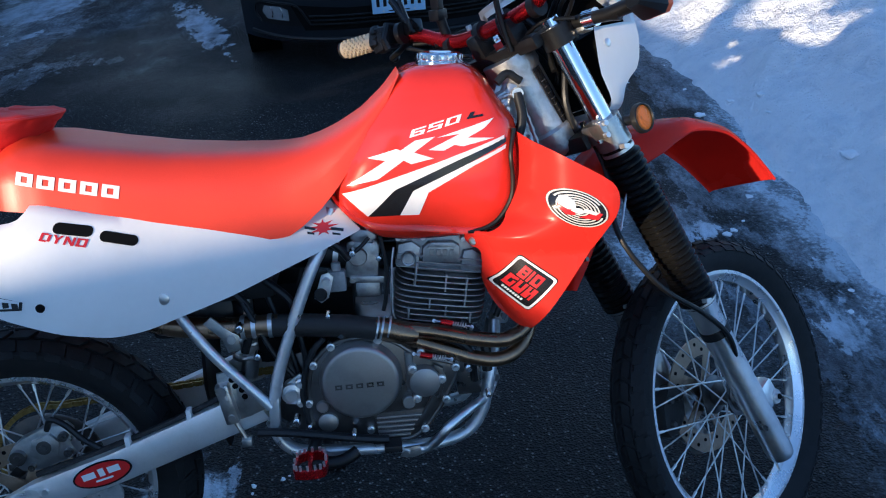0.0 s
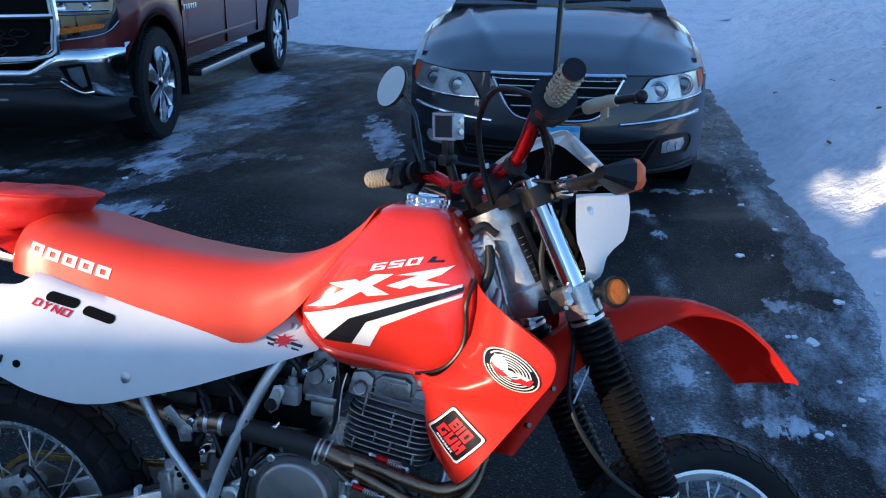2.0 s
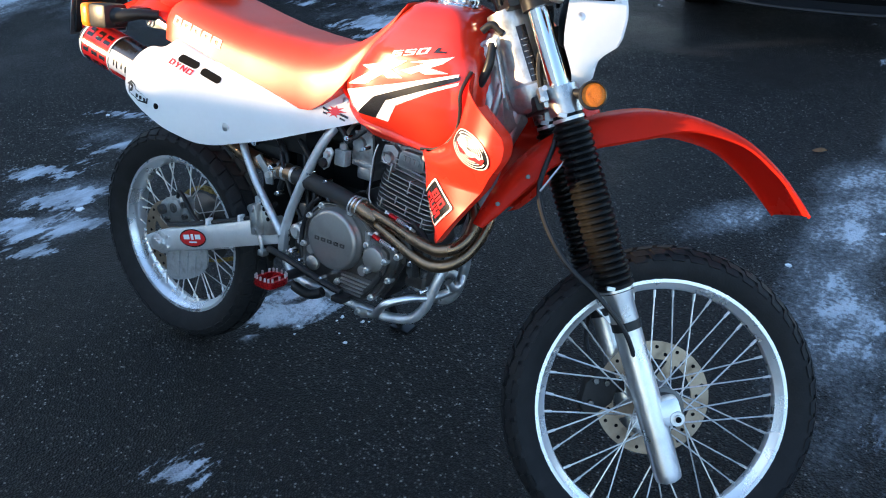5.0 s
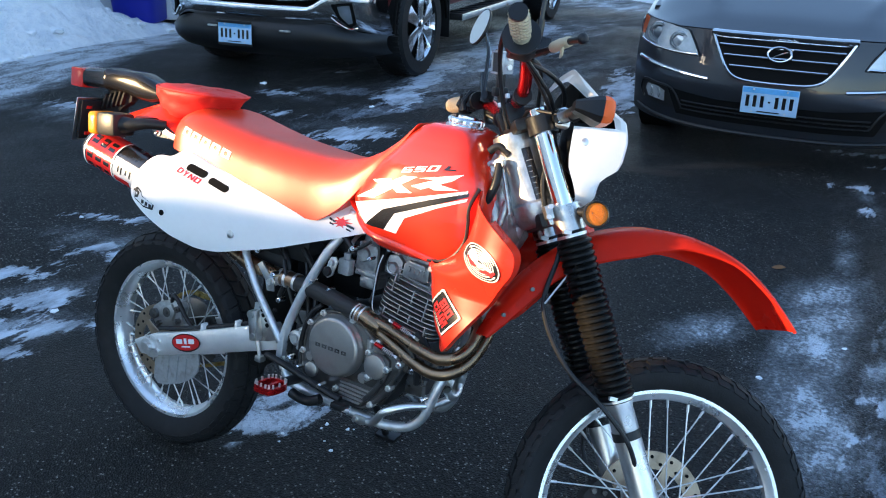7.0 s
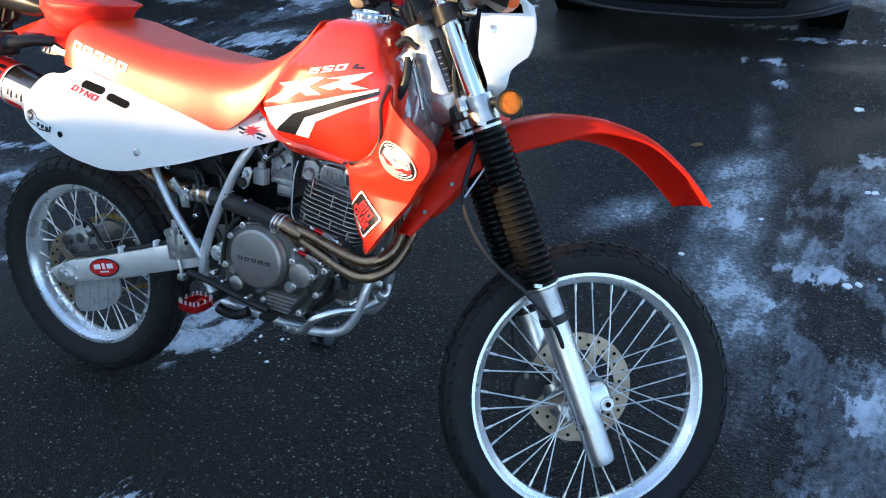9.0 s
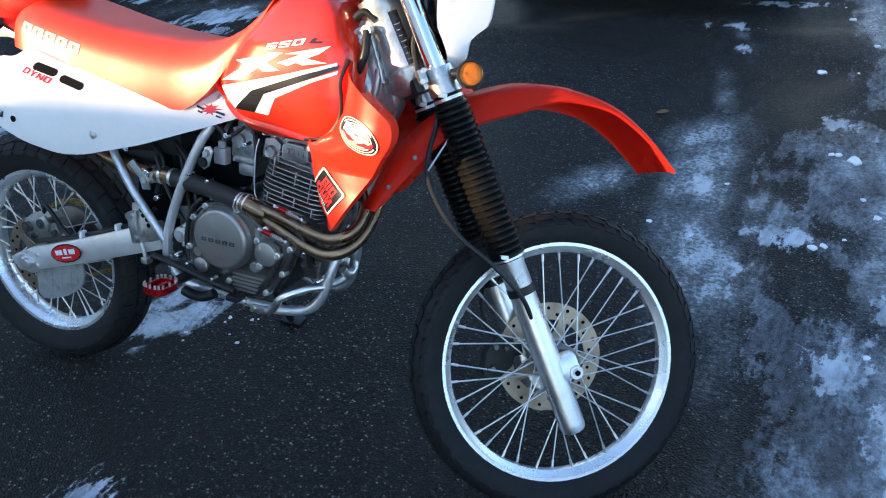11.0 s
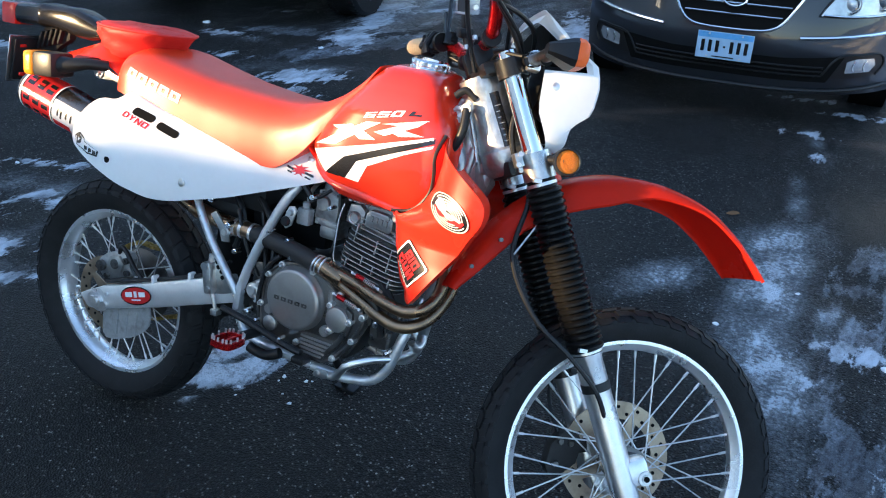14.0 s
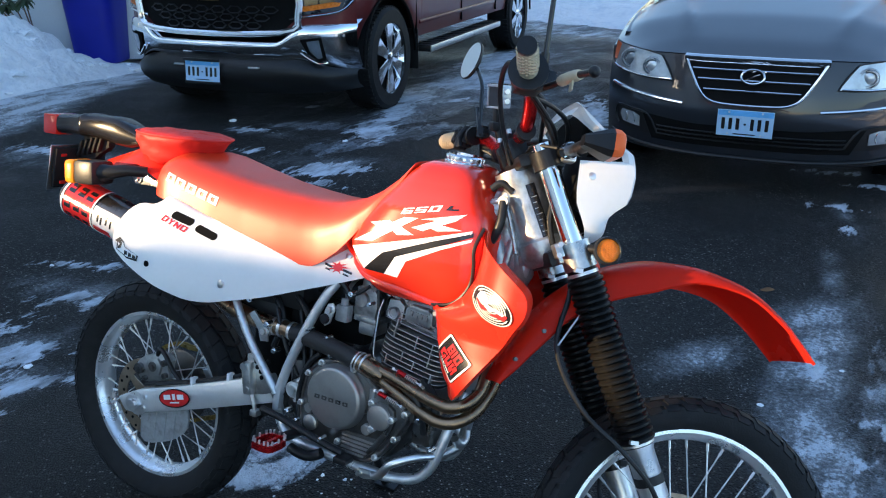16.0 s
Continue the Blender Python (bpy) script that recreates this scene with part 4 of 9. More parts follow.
# ---- parked vehicles: built with the nose at the origin, y running to the tail ----
def road_wheel(parent, name, c, R, W, rim_r, spokes, side, label):
    bm = bmesh.new()
    turned(bm, [(rim_r, -W / 2), (R - 0.03, -W / 2), (R - 0.006, -W / 2 + 0.02), (R, -W / 2 + 0.045), (R, W / 2 - 0.045), (R - 0.006, W / 2 - 0.02), (R - 0.03, W / 2), (rim_r, W / 2)], 48, closed=True)
    tread = bmesh.new()
    for i in range(60):
        a = 2 * math.pi * i / 60
        for s in (-1, 1):
            box(tread, ((R + 0.001) * math.cos(a), s * (W / 2 - 0.045), (R + 0.001) * math.sin(a)), (0.012, 0.05, 0.022), pose(0, 0, 0, 0, -math.degrees(a), 0))
    tyre = part(name, bm, RUBBER, parent, label, Matrix.Translation(c) @ pose(0, 0, 0, 0, 0, 90 * side))
    tagged(part("tread", tread, RUBBER, tyre), kind="stuff")
    bm = bmesh.new()
    f = -W / 2 + 0.01
    turned(bm, [(rim_r, f - 0.004), (rim_r + 0.006, f), (rim_r - 0.006, f + 0.012), (rim_r - 0.03, f + 0.05), (rim_r - 0.035, f + 0.12)], 48)
    for i in range(spokes):
        a = 2 * math.pi * (i + 0.5) / spokes
        w0, w1 = 0.30, 0.17 if spokes > 6 else 0.26
        q = [(0.05 * math.cos(a - w0 * 2), 0.05 * math.sin(a - w0 * 2)), (0.05 * math.cos(a + w0 * 2), 0.05 * math.sin(a + w0 * 2)),
             (rim_r * math.cos(a + w1), rim_r * math.sin(a + w1)), (rim_r * math.cos(a + 0.02), rim_r * math.sin(a + 0.02) * 0.97), (rim_r * math.cos(a - w1), rim_r * math.sin(a - w1))]
        slab(bm, q, f + 0.004, f + 0.035, 0.004)
    turned(bm, [(0, f - 0.004), (0.035, f - 0.004), (0.05, f + 0.004), (0.06, f + 0.03)], 24)
    part("alloy_rim", bm, CHROME, tyre)
    # near-black disc behind the spokes stands in for shade inside the rim
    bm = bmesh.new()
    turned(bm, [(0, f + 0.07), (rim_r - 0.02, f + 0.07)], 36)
    part("rim_shade_disc", bm, DARK, tyre)


def surface_patch(bm, outline, skin, off, cuts=3):
    """A face that follows skin(x, z) -> y of a vehicle's nose, standing off towards the front."""
    f = bm.faces.new([bm.verts.new((x, 0, z)) for x, z in outline])
    bmesh.ops.triangulate(bm, faces=[f])
    for _ in range(cuts):
        bmesh.ops.subdivide_edges(bm, edges=[e for e in bm.edges if e.calc_length() > 0.05], cuts=1, use_grid_fill=True)
    for v in bm.verts:
        v.co.y = skin(v.co.x, v.co.z) - off


def strip(bm, line, skin, off, r, n=8, k=5):
    pts = [(p.x, skin(p.x, p.z) - off, p.z) for p in spline([(x, 0, z) for x, z in line], k)]
    tube(bm, pts, r, n)


def mirror_x(poly):
    return [(-x, z) for x, z in poly]


# dark grey sedan
sedan = tagged(new("sedan"), "dark grey metallic four-door sedan parked nose-on with snow behind", "car")
sedan.matrix_world = Matrix.Translation((-0.135, 5.156, 0.05)) @ pose(0, 0, 0, 0, 0, 10.5)
HW = 0.915


def s_skin(x, z):
    u = abs(x) / HW
    y = 0.50 * max(0, u - 0.15) ** 2.3 + 0.12 * u ** 8
    y += 0.45 * max(0, z - 0.58) ** 1.4 + 0.25 * max(0, 0.36 - z) ** 1.2 - 0.02 * math.exp(-((z - 0.47) / 0.10) ** 2)
    return y


def hood_z(x, y):
    u = abs(x) / HW
    base = lerp_table([(0.05, 0.785, 0), (0.25, 0.86, 0), (0.60, 0.965, 0), (1.00, 1.05, 0), (1.36, 1.10, 0)], y)[0]
    return base - 0.10 * u ** 3 - 0.05 * u ** 8 + 0.020 * math.exp(-((u - 0.44 - 0.26 * smooth(0.1, 1.3, y)) / 0.05) ** 2) * smooth(0.15, 0.6, y)


bm = bmesh.new()
zs = [0.20 + 0.585 * i / 22 for i in range(23)]
xs = [-HW + 2 * HW * i / 44 for i in range(45)]
loft(bm, [[Vector((x, s_skin(x, z) , z - (0.10 * (abs(x) / HW) ** 3) * smooth(0.55, 0.785, z) * 0.3)) for x in xs] for z in zs], cap=False, closed=False)
part("front_bumper", bm, CAR_GREY, sedan, sharp=60)
bm = bmesh.new()
rows = []
for i in range(24):
    t = i / 23
    row = []
    for x in xs:
        y0 = s_skin(x, 0.785) + 0.012
        y = y0 + (1.36 - y0) * t
        row.append(Vector((x * (1 - 0.02 * t), y, hood_z(x, max(y, y0)) )))
    rows.append(row)
dz = [0.785 - 0.03 * (abs(x) / HW) ** 3 for x in xs]
for j in range(len(xs)):
    gap = dz[j] - rows[0][j].z + 0.004
    for i, r_ in enumerate(rows):
        r_[j].z += gap * (1 - smooth(0, 0.35, i / 23))
loft(bm, rows, cap=False, closed=False)
part("hood", bm, CAR_GREY, sedan, "dark grey hood reflecting the sky", sharp=60)
bm = bmesh.new()
prof = []
for y, hw, zt in ((0.55, 0.89, 0.84), (0.9, 0.905, 0.92), (1.5, 0.91, 0.98), (2.6, 0.91, 0.98), (3.8, 0.90, 0.98), (4.5, 0.85, 0.97), (4.78, 0.70, 0.82)):
    prof.append([Vector((s * hw * q, y, z)) for s, q, z in ((-1, 0.92, 0.20), (-1, 1.0, 0.35), (-1, 1.0, 0.65), (-1, 0.96, zt), (1, 0.96, zt), (1, 1.0, 0.65), (1, 1.0, 0.35), (1, 0.92, 0.20))])
loft(bm, prof)
part("car_body", bm, CAR_GREY, sedan, sharp=50)
bm = bmesh.new()
cab = []
for y, hw, z in ((1.28, 0.74, 1.075), (2.05, 0.60, 1.40), (2.4, 0.60, 1.465), (3.2, 0.60, 1.455), (3.6, 0.62, 1.38), (4.25, 0.70, 0.98)):
    cab.append([Vector((-0.80, y, 0.90)), Vector((-hw, y, z)), Vector((-hw * 0.5, y - 0.03, z + 0.015)), Vector((0, y - 0.04, z + 0.02)), Vector((hw * 0.5, y - 0.03, z + 0.015)), Vector((hw, y, z)), Vector((0.80, y, 0.90))])
loft(bm, cab)
part("windscreen", bm, CAR_GLASS, sedan, "dark sloping windscreen")
bm = bmesh.new()
cab = []
for y, hw, z in ((2.12, 0.60, 1.425), (2.4, 0.605, 1.475), (3.2, 0.605, 1.465), (3.6, 0.62, 1.395)):
    cab.append([Vector((-hw - 0.02, y, z - 0.03)), Vector((-hw * 0.5, y, z + 0.02)), Vector((0, y, z + 0.03)), Vector((hw * 0.5, y, z + 0.02)), Vector((hw + 0.02, y, z - 0.03))])
loft(bm, cab, cap=False, closed=False)
part("roof", bm, CAR_GREY, sedan)
for s in (-1, 1):
    bm = bmesh.new()
    rod(bm, (s * 0.55 - 0.05, 1.36, 1.125), (s * 0.10 - 0.05, 1.28, 1.115), 0.009, 6)
    part("wiper", bm, BLACK, sedan)
bm = bmesh.new()
box(bm, (0, 1.34, 1.075), (1.45, 0.16, 0.03), bevel=0.01)
part("wiper_cowl", bm, BLACK, sedan)
for s in (-1, 1):
    bm = bmesh.new()
    box(bm, (s * 0.98, 1.92, 1.19), (0.20, 0.10, 0.13), bevel=0.035, seg=3)
    part("door_mirror", bm, CAR_GREY, sedan)
gr = [(-0.375, 0.765), (-0.335, 0.69), (-0.275, 0.59), (-0.215, 0.545), (-0.11, 0.53), (0.11, 0.53), (0.215, 0.545), (0.275, 0.59), (0.335, 0.69), (0.375, 0.765)]
bm = bmesh.new()
surface_patch(bm, gr, s_skin, 0.006)
grille = part("grille", bm, DARK, sedan, "black grille with chrome slats and frame")
bm = bmesh.new()
strip(bm, gr, s_skin, 0.012, 0.0085)
part("grille_frame", bm, CHROME, grille)
for i in range(7):
    bm = bmesh.new()
    x0, x1 = -0.385 + 0.77 * i / 7, -0.385 + 0.77 * (i + 1) / 7
    box(bm, ((x0 + x1) / 2, s_skin((x0 + x1) / 2, 0.775) - 0.008, 0.772), (0.116, 0.03, 0.040), pose(0, 0, 0, 25, 0, math.degrees(math.atan2(s_skin(x1, 0.775) - s_skin(x0, 0.775), 0.11))), 0.006)
    part("grille_cap", bm, CHROME, grille)
for z, w in ((0.718, 0.335), (0.664, 0.300), (0.608, 0.262)):
    bm = bmesh.new()
    strip(bm, [(-w, z), (0, z), (w, z)], s_skin, 0.014, 0.006, 6, 8)
    part("grille_slat", bm, CHROME, grille)
bm = bmesh.new()
o = [(p.x, s_skin(p.x, p.z) - 0.030, p.z) for p in spline([(x, 0, z) for x, z in ellipse(0, 0.690, 0.062, 0.038, 20)], 2, True)]
tube(bm, o + o[:1], 0.007, 8)
slab(bm, [(-0.045, 0.672), (-0.028, 0.672), (0.045, 0.708), (0.028, 0.708)], s_skin(0, 0.65) - 0.034, s_skin(0, 0.65) - 0.024, 0.002)
part("emblem", bm, CHROME, grille, "chrome oval emblem")
hl = [(0.445, 0.635), (0.53, 0.765), (0.68, 0.785), (0.82, 0.795), (0.872, 0.80), (0.885, 0.72), (0.875, 0.655), (0.80, 0.64), (0.60, 0.63)]
LAMP = material("headlamp_reflector", (0.52, 0.55, 0.57), 0.16, 0.55, vary=0.25, scale=9, fine=60, bump=0.15, coat=1.0)
LENS = material("projector_lens", (0.16, 0.18, 0.20), 0.08, 0.4, vary=0.1, scale=20, fine=90, bump=0.02, coat=1.0)
SIDE_LAMP = material("side_lamp_orange", (0.62, 0.14, 0.05), 0.2, vary=0.1, bump=0.1, coat=1.0)


for s in (1, -1):
    fl = (lambda p: p) if s > 0 else mirror_x
    bm = bmesh.new()
    surface_patch(bm, fl(hl), s_skin, 0.010)
    lamp = part("headlight", bm, LAMP, sedan, "clear headlight with two round lamps")
    for cx, cz, r in ((0.585, 0.700, 0.052), (0.735, 0.722, 0.060)):
        y = s_skin(cx, cz) - 0.010
        for q, wide in ((1.0, 0.0055), (0.80, 0.0035)):
            bm = bmesh.new()
            turned(bm, [(r * q - wide, y), (r * q - wide * 0.5, y - 0.016), (r * q + wide * 0.5, y - 0.016), (r * q + wide, y + 0.01)], 28, (s * cx, 0, cz))
            part("lamp_ring", bm, LAMP, lamp)
        bm = bmesh.new()
        turned(bm, [(0, y - 0.016), (r * 0.30, y - 0.014), (r * 0.58, y - 0.008), (r * 0.66, y + 0.002)], 24, (s * cx, 0, cz))
        part("projector_lens", bm, LENS if cx > 0.7 else LAMP, lamp)
        bm = bmesh.new()
        turned(bm, [(r * 0.66, y - 0.003), (r * 0.76, y - 0.003)], 28, (s * cx, 0, cz))
        part("lamp_shadow_ring", bm, LENS, lamp)
    bm = bmesh.new()
    surface_patch(bm, fl([(0.83, 0.79), (0.872, 0.80), (0.885, 0.72), (0.880, 0.69), (0.858, 0.69)]), s_skin, 0.016)
    part("side_lamp", bm, SIDE_LAMP, lamp)
    bm = bmesh.new()
    strip(bm, fl([(0.46, 0.643), (0.60, 0.638), (0.80, 0.648), (0.872, 0.662)]), s_skin, 0.014, 0.006)
    part("lamp_rim", bm, CHROME, lamp)
    bm = bmesh.new()
    strip(bm, fl(hl + hl[:1]), s_skin, 0.008, 0.004, 6, 2)
    part("lamp_gasket", bm, BLACK, lamp)
    bm = bmesh.new()
    strip(bm, fl([(0.37, 0.515), (0.52, 0.525), (0.70, 0.540), (0.86, 0.555)]), s_skin, 0.008, 0.011)
    part("bumper_strip", bm, CHROME, sedan)
    bm = bmesh.new()
    surface_patch(bm, fl([(0.50, 0.30), (0.58, 0.425), (0.80, 0.435), (0.83, 0.37), (0.80, 0.31), (0.66, 0.295)]), s_skin, 0.004)
    part("fog_recess", bm, BLACK, sedan)
    bm = bmesh.new()
    surface_patch(bm, fl([(0.635, 0.330), (0.635, 0.395), (0.68, 0.412), (0.77, 0.412), (0.785, 0.375), (0.76, 0.335)]), s_skin, 0.014)
    fog = part("fog_light", bm, LAMP, sedan, "clear fog light")
    for q in range(2):
        bm = bmesh.new()
        strip(bm, fl([(0.675 + 0.055 * q, 0.345), (0.668 + 0.055 * q, 0.372), (0.678 + 0.055 * q, 0.402)]), s_skin, 0.017, 0.0035, 6, 2)
        part("lens_rib", bm, CHROME, fog)
    bm = bmesh.new()
    strip(bm, fl([(0.52, 0.315), (0.585, 0.418), (0.70, 0.432), (0.80, 0.432), (0.826, 0.37), (0.798, 0.315)]), s_skin, 0.006, 0.007, 6, 3)
    part("fog_surround", bm, BLACK, sedan)
bm = bmesh.new()
surface_patch(bm, [(-0.62, 0.425), (-0.55, 0.272), (0.55, 0.272), (0.62, 0.425), (0.3, 0.402), (-0.3, 0.402)], s_skin, 0.005)
part("lower_intake", bm, DARK, sedan)
for z in (0.31, 0.335, 0.36):
    bm = bmesh.new()
    strip(bm, [(-0.52, z), (0, z), (0.52, z)], s_skin, 0.010, 0.005, 6, 8)
    part("intake_bar", bm, BLACK, sedan)
bm = bmesh.new()
strip(bm, [(-0.86, 0.245), (-0.6, 0.225), (0, 0.215), (0.6, 0.225), (0.86, 0.245)], s_skin, 0.012, 0.012, 8, 10)
part("bumper_lip", bm, BLACK, sedan)


def car_plate(parent, c, m, label):
    bm = bmesh.new()
    box(bm, (0, 0, 0), (0.305, 0.004, 0.152), bevel=0.0015, seg=1)
    p = part("number_plate", bm, PLATE, parent, label, Matrix.Translation(c) @ m)
    bm = bmesh.new()
    box(bm, (0, -0.0026, 0.058), (0.298, 0.001, 0.030))
    part("plate_band", bm, DECAL_B, p)
    for i in range(7):
        bm = bmesh.new()
        box(bm, (-0.118 + 0.0393 * i, -0.0034, -0.004), (0.019, 0.001, 0.066) if i != 3 else (0.012, 0.001, 0.010))
        part("plate_bar", bm, DECAL_K, p)
    for sx, sz in ((-1, 1), (1, 1), (-1, -1), (1, -1)):
        bm = bmesh.new()
        turned(bm, [(0, -0.005), (0.006, -0.005), (0.006, 0)], 8, (sx * 0.09, 0, sz * 0.064))
        part("plate_screw", bm, STEEL, p)
    bm = bmesh.new()
    box(bm, (0, -0.0034, -0.062), (0.12, 0.001, 0.006))
    part("plate_rule", bm, DECAL_K, p)


car_plate(sedan, (-0.01, s_skin(0, 0.43) - 0.03, 0.432), pose(0, 0, 0, 4), "blue and white car plate with dark bars")
for s in (-1, 1):
    road_wheel(sedan, "wheel", (s * 0.80, 0.98, 0.325), 0.325, 0.20, 0.215, 7, s, "black road tyre on an alloy rim")
    road_wheel(sedan, "wheel", (s * 0.80, 3.72, 0.325), 0.325, 0.20, 0.215, 7, s, "black road tyre on an alloy rim")
    # near-black disc on the uncut flank paints the shade of the wheel opening
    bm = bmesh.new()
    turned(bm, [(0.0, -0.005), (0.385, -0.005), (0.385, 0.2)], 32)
    part("arch_shade_disc", bm, DARK, sedan, "", Matrix.Translation((s * 0.915, 0.98, 0.33)) @ pose(0, 0, 0, 0, 0, 90 * s))

# dark red pickup truck
truck = tagged(new("pickup_truck"), "dark red crew-cab pickup truck with a chrome bumper", "truck")
truck.matrix_world = Matrix.Translation((-3.906, 4.555, 0.13)) @ pose(0, 0, 0, 0, 0, 14)


def p_skin(x, z):
    u = abs(x) / 1.0
    return 0.20 * u ** 2.4 + 0.16 * u ** 10 + 0.10 * max(0, z - 0.85) ** 1.2


def p_bump(x, z):
    u = abs(x) / 1.0
    return -0.06 + 0.20 * u ** 2.4 + 0.20 * u ** 10 + 0.9 * max(0, abs(z - 0.66) - 0.10) ** 1.6


xs = [-1.0 + 2.0 * i / 50 for i in range(51)]


def bump_top(x):
    return 0.635 + 0.125 * smooth(0.50, 0.72, abs(x))


def bump_low(x):
    return 0.475 - 0.085 * smooth(0.6, 1.0, abs(x))


bm = bmesh.new()
rows = []
for i in range(13):
    t = i / 12
    row = []
    for x in xs:
        z = bump_low(x) + (bump_top(x) - bump_low(x)) * t
        y = p_bump(x, 0.66) + 0.055 * (abs(2 * t - 1) ** 3) + 0.085 * max(0, 0.80 - t) + (0.06 if i == 12 else 0)
        row.append(Vector((x * 1.005, y, z)))
    rows.append(row)
loft(bm, rows, cap=False, closed=False)
bump = part("chrome_bumper", bm, CHROME, truck, "wide chrome bumper", sharp=50)
bm = bmesh.new()
rows = []
for t, dy in ((0, 0.10), (0.25, 0.03), (0.5, 0.0), (0.8, 0.0), (1.0, 0.05)):
    rows.append([Vector((x * 0.985, p_bump(x, 0.66) + 0.03 + dy, 0.23 + 0.02 * abs(x) ** 3 + (bump_low(x) + 0.02 - 0.23 - 0.02 * abs(x) ** 3) * t)) for x in xs])
loft(bm, rows, cap=False, closed=False)
part("air_dam", bm, BLACK, truck, "black plastic air dam", sharp=50)
for s in (1, -1):
    fl = (lambda p: p) if s > 0 else mirror_x
    bm = bmesh.new()
    surface_patch(bm, fl([(0.70, 0.640), (0.84, 0.655), (0.85, 0.50), (0.81, 0.475), (0.735, 0.54)]), lambda x, z: p_bump(x, 0.66) + 0.085 * max(0, 0.80 - (z - bump_low(x)) / (bump_top(x) - bump_low(x))), 0.012)
    fog = part("fog_recess", bm, DARK, bump)
    bm = bmesh.new()
    surface_patch(bm, fl([(0.745, 0.630), (0.825, 0.640), (0.83, 0.51), (0.80, 0.50), (0.755, 0.56)]), lambda x, z: p_bump(x, 0.66) + 0.085 * max(0, 0.80 - (z - bump_low(x)) / (bump_top(x) - bump_low(x))), 0.018)
    part("fog_light", bm, LENS, fog)
    bm = bmesh.new()
    strip(bm, fl([(0.69, 0.55), (0.74, 0.505), (0.80, 0.468), (0.855, 0.472)]), lambda x, z: p_bump(x, 0.66) + 0.085 * max(0, 0.80 - (z - bump_low(x)) / (bump_top(x) - bump_low(x))), 0.016, 0.010)
    part("fog_trim", bm, CHROME, fog)
    bm = bmesh.new()
    box(bm, (s * 0.33, p_bump(0.33, 0.5) + 0.02, 0.435), (0.09, 0.03, 0.014), bevel=0.005)
    part("tow_hook", bm, STEEL, truck)
gp = [(-0.70, 1.06), (-0.70, 0.82), (-0.55, 0.69), (0.55, 0.69), (0.70, 0.82), (0.70, 1.06)]
bm = bmesh.new()
surface_patch(bm, gp, p_skin, 0.0)
pg = part("grille", bm, DARK, truck, "black honeycomb grille in a chrome frame")
bm = bmesh.new()
for w, off, r in ((1.0, 0.03, 0.022), (0.96, 0.02, 0.012)):
    strip(bm, [(x * w, 0.87 + (z - 0.87) * w) for x, z in gp], p_skin, off, r, 8, 4)
strip(bm, [(-0.70, 0.95), (0, 0.94), (0.70, 0.95)], p_skin, 0.03, 0.02, 8, 10)
part("grille_frame", bm, CHROME, pg)
for r_ in range(3):
    for c_ in range(8):
        x = -0.50 + 0.14 * c_ + (0.07 if r_ % 2 else 0)
        z = 0.735 + 0.055 * r_
        if abs(x) < 0.48 + 0.04 * r_:
            bm = bmesh.new()
            hx = [(x + 0.062 * math.cos(a), z + 0.026 * math.sin(a)) for a in (math.pi / 3 * i for i in range(6))]
            pts = [(u, p_skin(u, v) - 0.012, v) for u, v in hx]
            tube(bm, pts + pts[:1], 0.006, 5)
            part("honeycomb_cell", bm, BLACK, pg)
bm = bmesh.new()
box(bm, (0, p_skin(0, 1.0) - 0.055, 0.945), (0.20, 0.02, 0.07), bevel=0.008)
part("emblem", bm, CHAIN, pg, "gold block emblem")
for s in (1, -1):
    fl = (lambda p: p) if s > 0 else mirror_x
    bm = bmesh.new()
    surface_patch(bm, fl([(0.68, 1.06), (0.68, 0.805), (0.93, 0.835), (0.99, 0.90), (0.99, 1.06)]), p_skin, 0.006)
    hlp = part("headlight", bm, CAR_GLASS, truck, "clear headlight with an orange strip")
    bm = bmesh.new()
    surface_patch(bm, fl([(0.70, 1.05), (0.70, 0.965), (0.97, 0.965), (0.98, 1.05)]), p_skin, 0.010)
    part("lamp_reflector", bm, LENS, hlp)
    for z, r in ((1.035, 0.010), (0.975, 0.008), (0.955, 0.006)):
        bm = bmesh.new()
        strip(bm, fl([(0.70, z), (0.82, z), (0.96, z)]), p_skin, 0.016, r, 6)
        part("headlight_trim", bm, CHROME, hlp)
    bm = bmesh.new()
    strip(bm, fl([(0.62, 0.785), (0.75, 0.80), (0.93, 0.828), (0.995, 0.90)]), p_skin, 0.016, 0.007, 6)
    part("headlight_trim", bm, CHROME, hlp)
    for x in (0.74, 0.86):
        bm = bmesh.new()
        y = p_skin(x, 1.0)
        turned(bm, [(0, y - 0.012), (0.026, y - 0.020), (0.030, y)], 16, (s * x, 0, 1.0))
        part("lamp_ring", bm, CHROME, hlp)
    bm = bmesh.new()
    surface_patch(bm, fl([(0.70, 0.832), (0.70, 0.868), (0.90, 0.896), (0.94, 0.890), (0.93, 0.866)]), p_skin, 0.013)
    part("indicator_strip", bm, AMBER, hlp)
    bm = bmesh.new()
    surface_patch(bm, fl([(0.56, 0.70), (0.68, 0.805), (0.93, 0.835), (0.99, 0.90), (1.0, 0.90), (1.0, 0.72), (0.66, 0.69)]), p_skin, -0.01)
    part("front_filler", bm, CAR_RED, truck)
# body: hood, fenders, cab and bed
bm = bmesh.new()
rows = []
for y, z in ((0.18, 1.06), (0.30, 1.10), (0.9, 1.13), (1.55, 1.15)):
    rows.append([Vector((x, y + 0.2 * abs(x) ** 3 * (1 if y < 0.5 else 0), z - 0.05 * abs(x) ** 4)) for x in (-1, -0.8, -0.5, -0.2, 0.2, 0.5, 0.8, 1)])
loft(bm, rows, cap=False, closed=False)
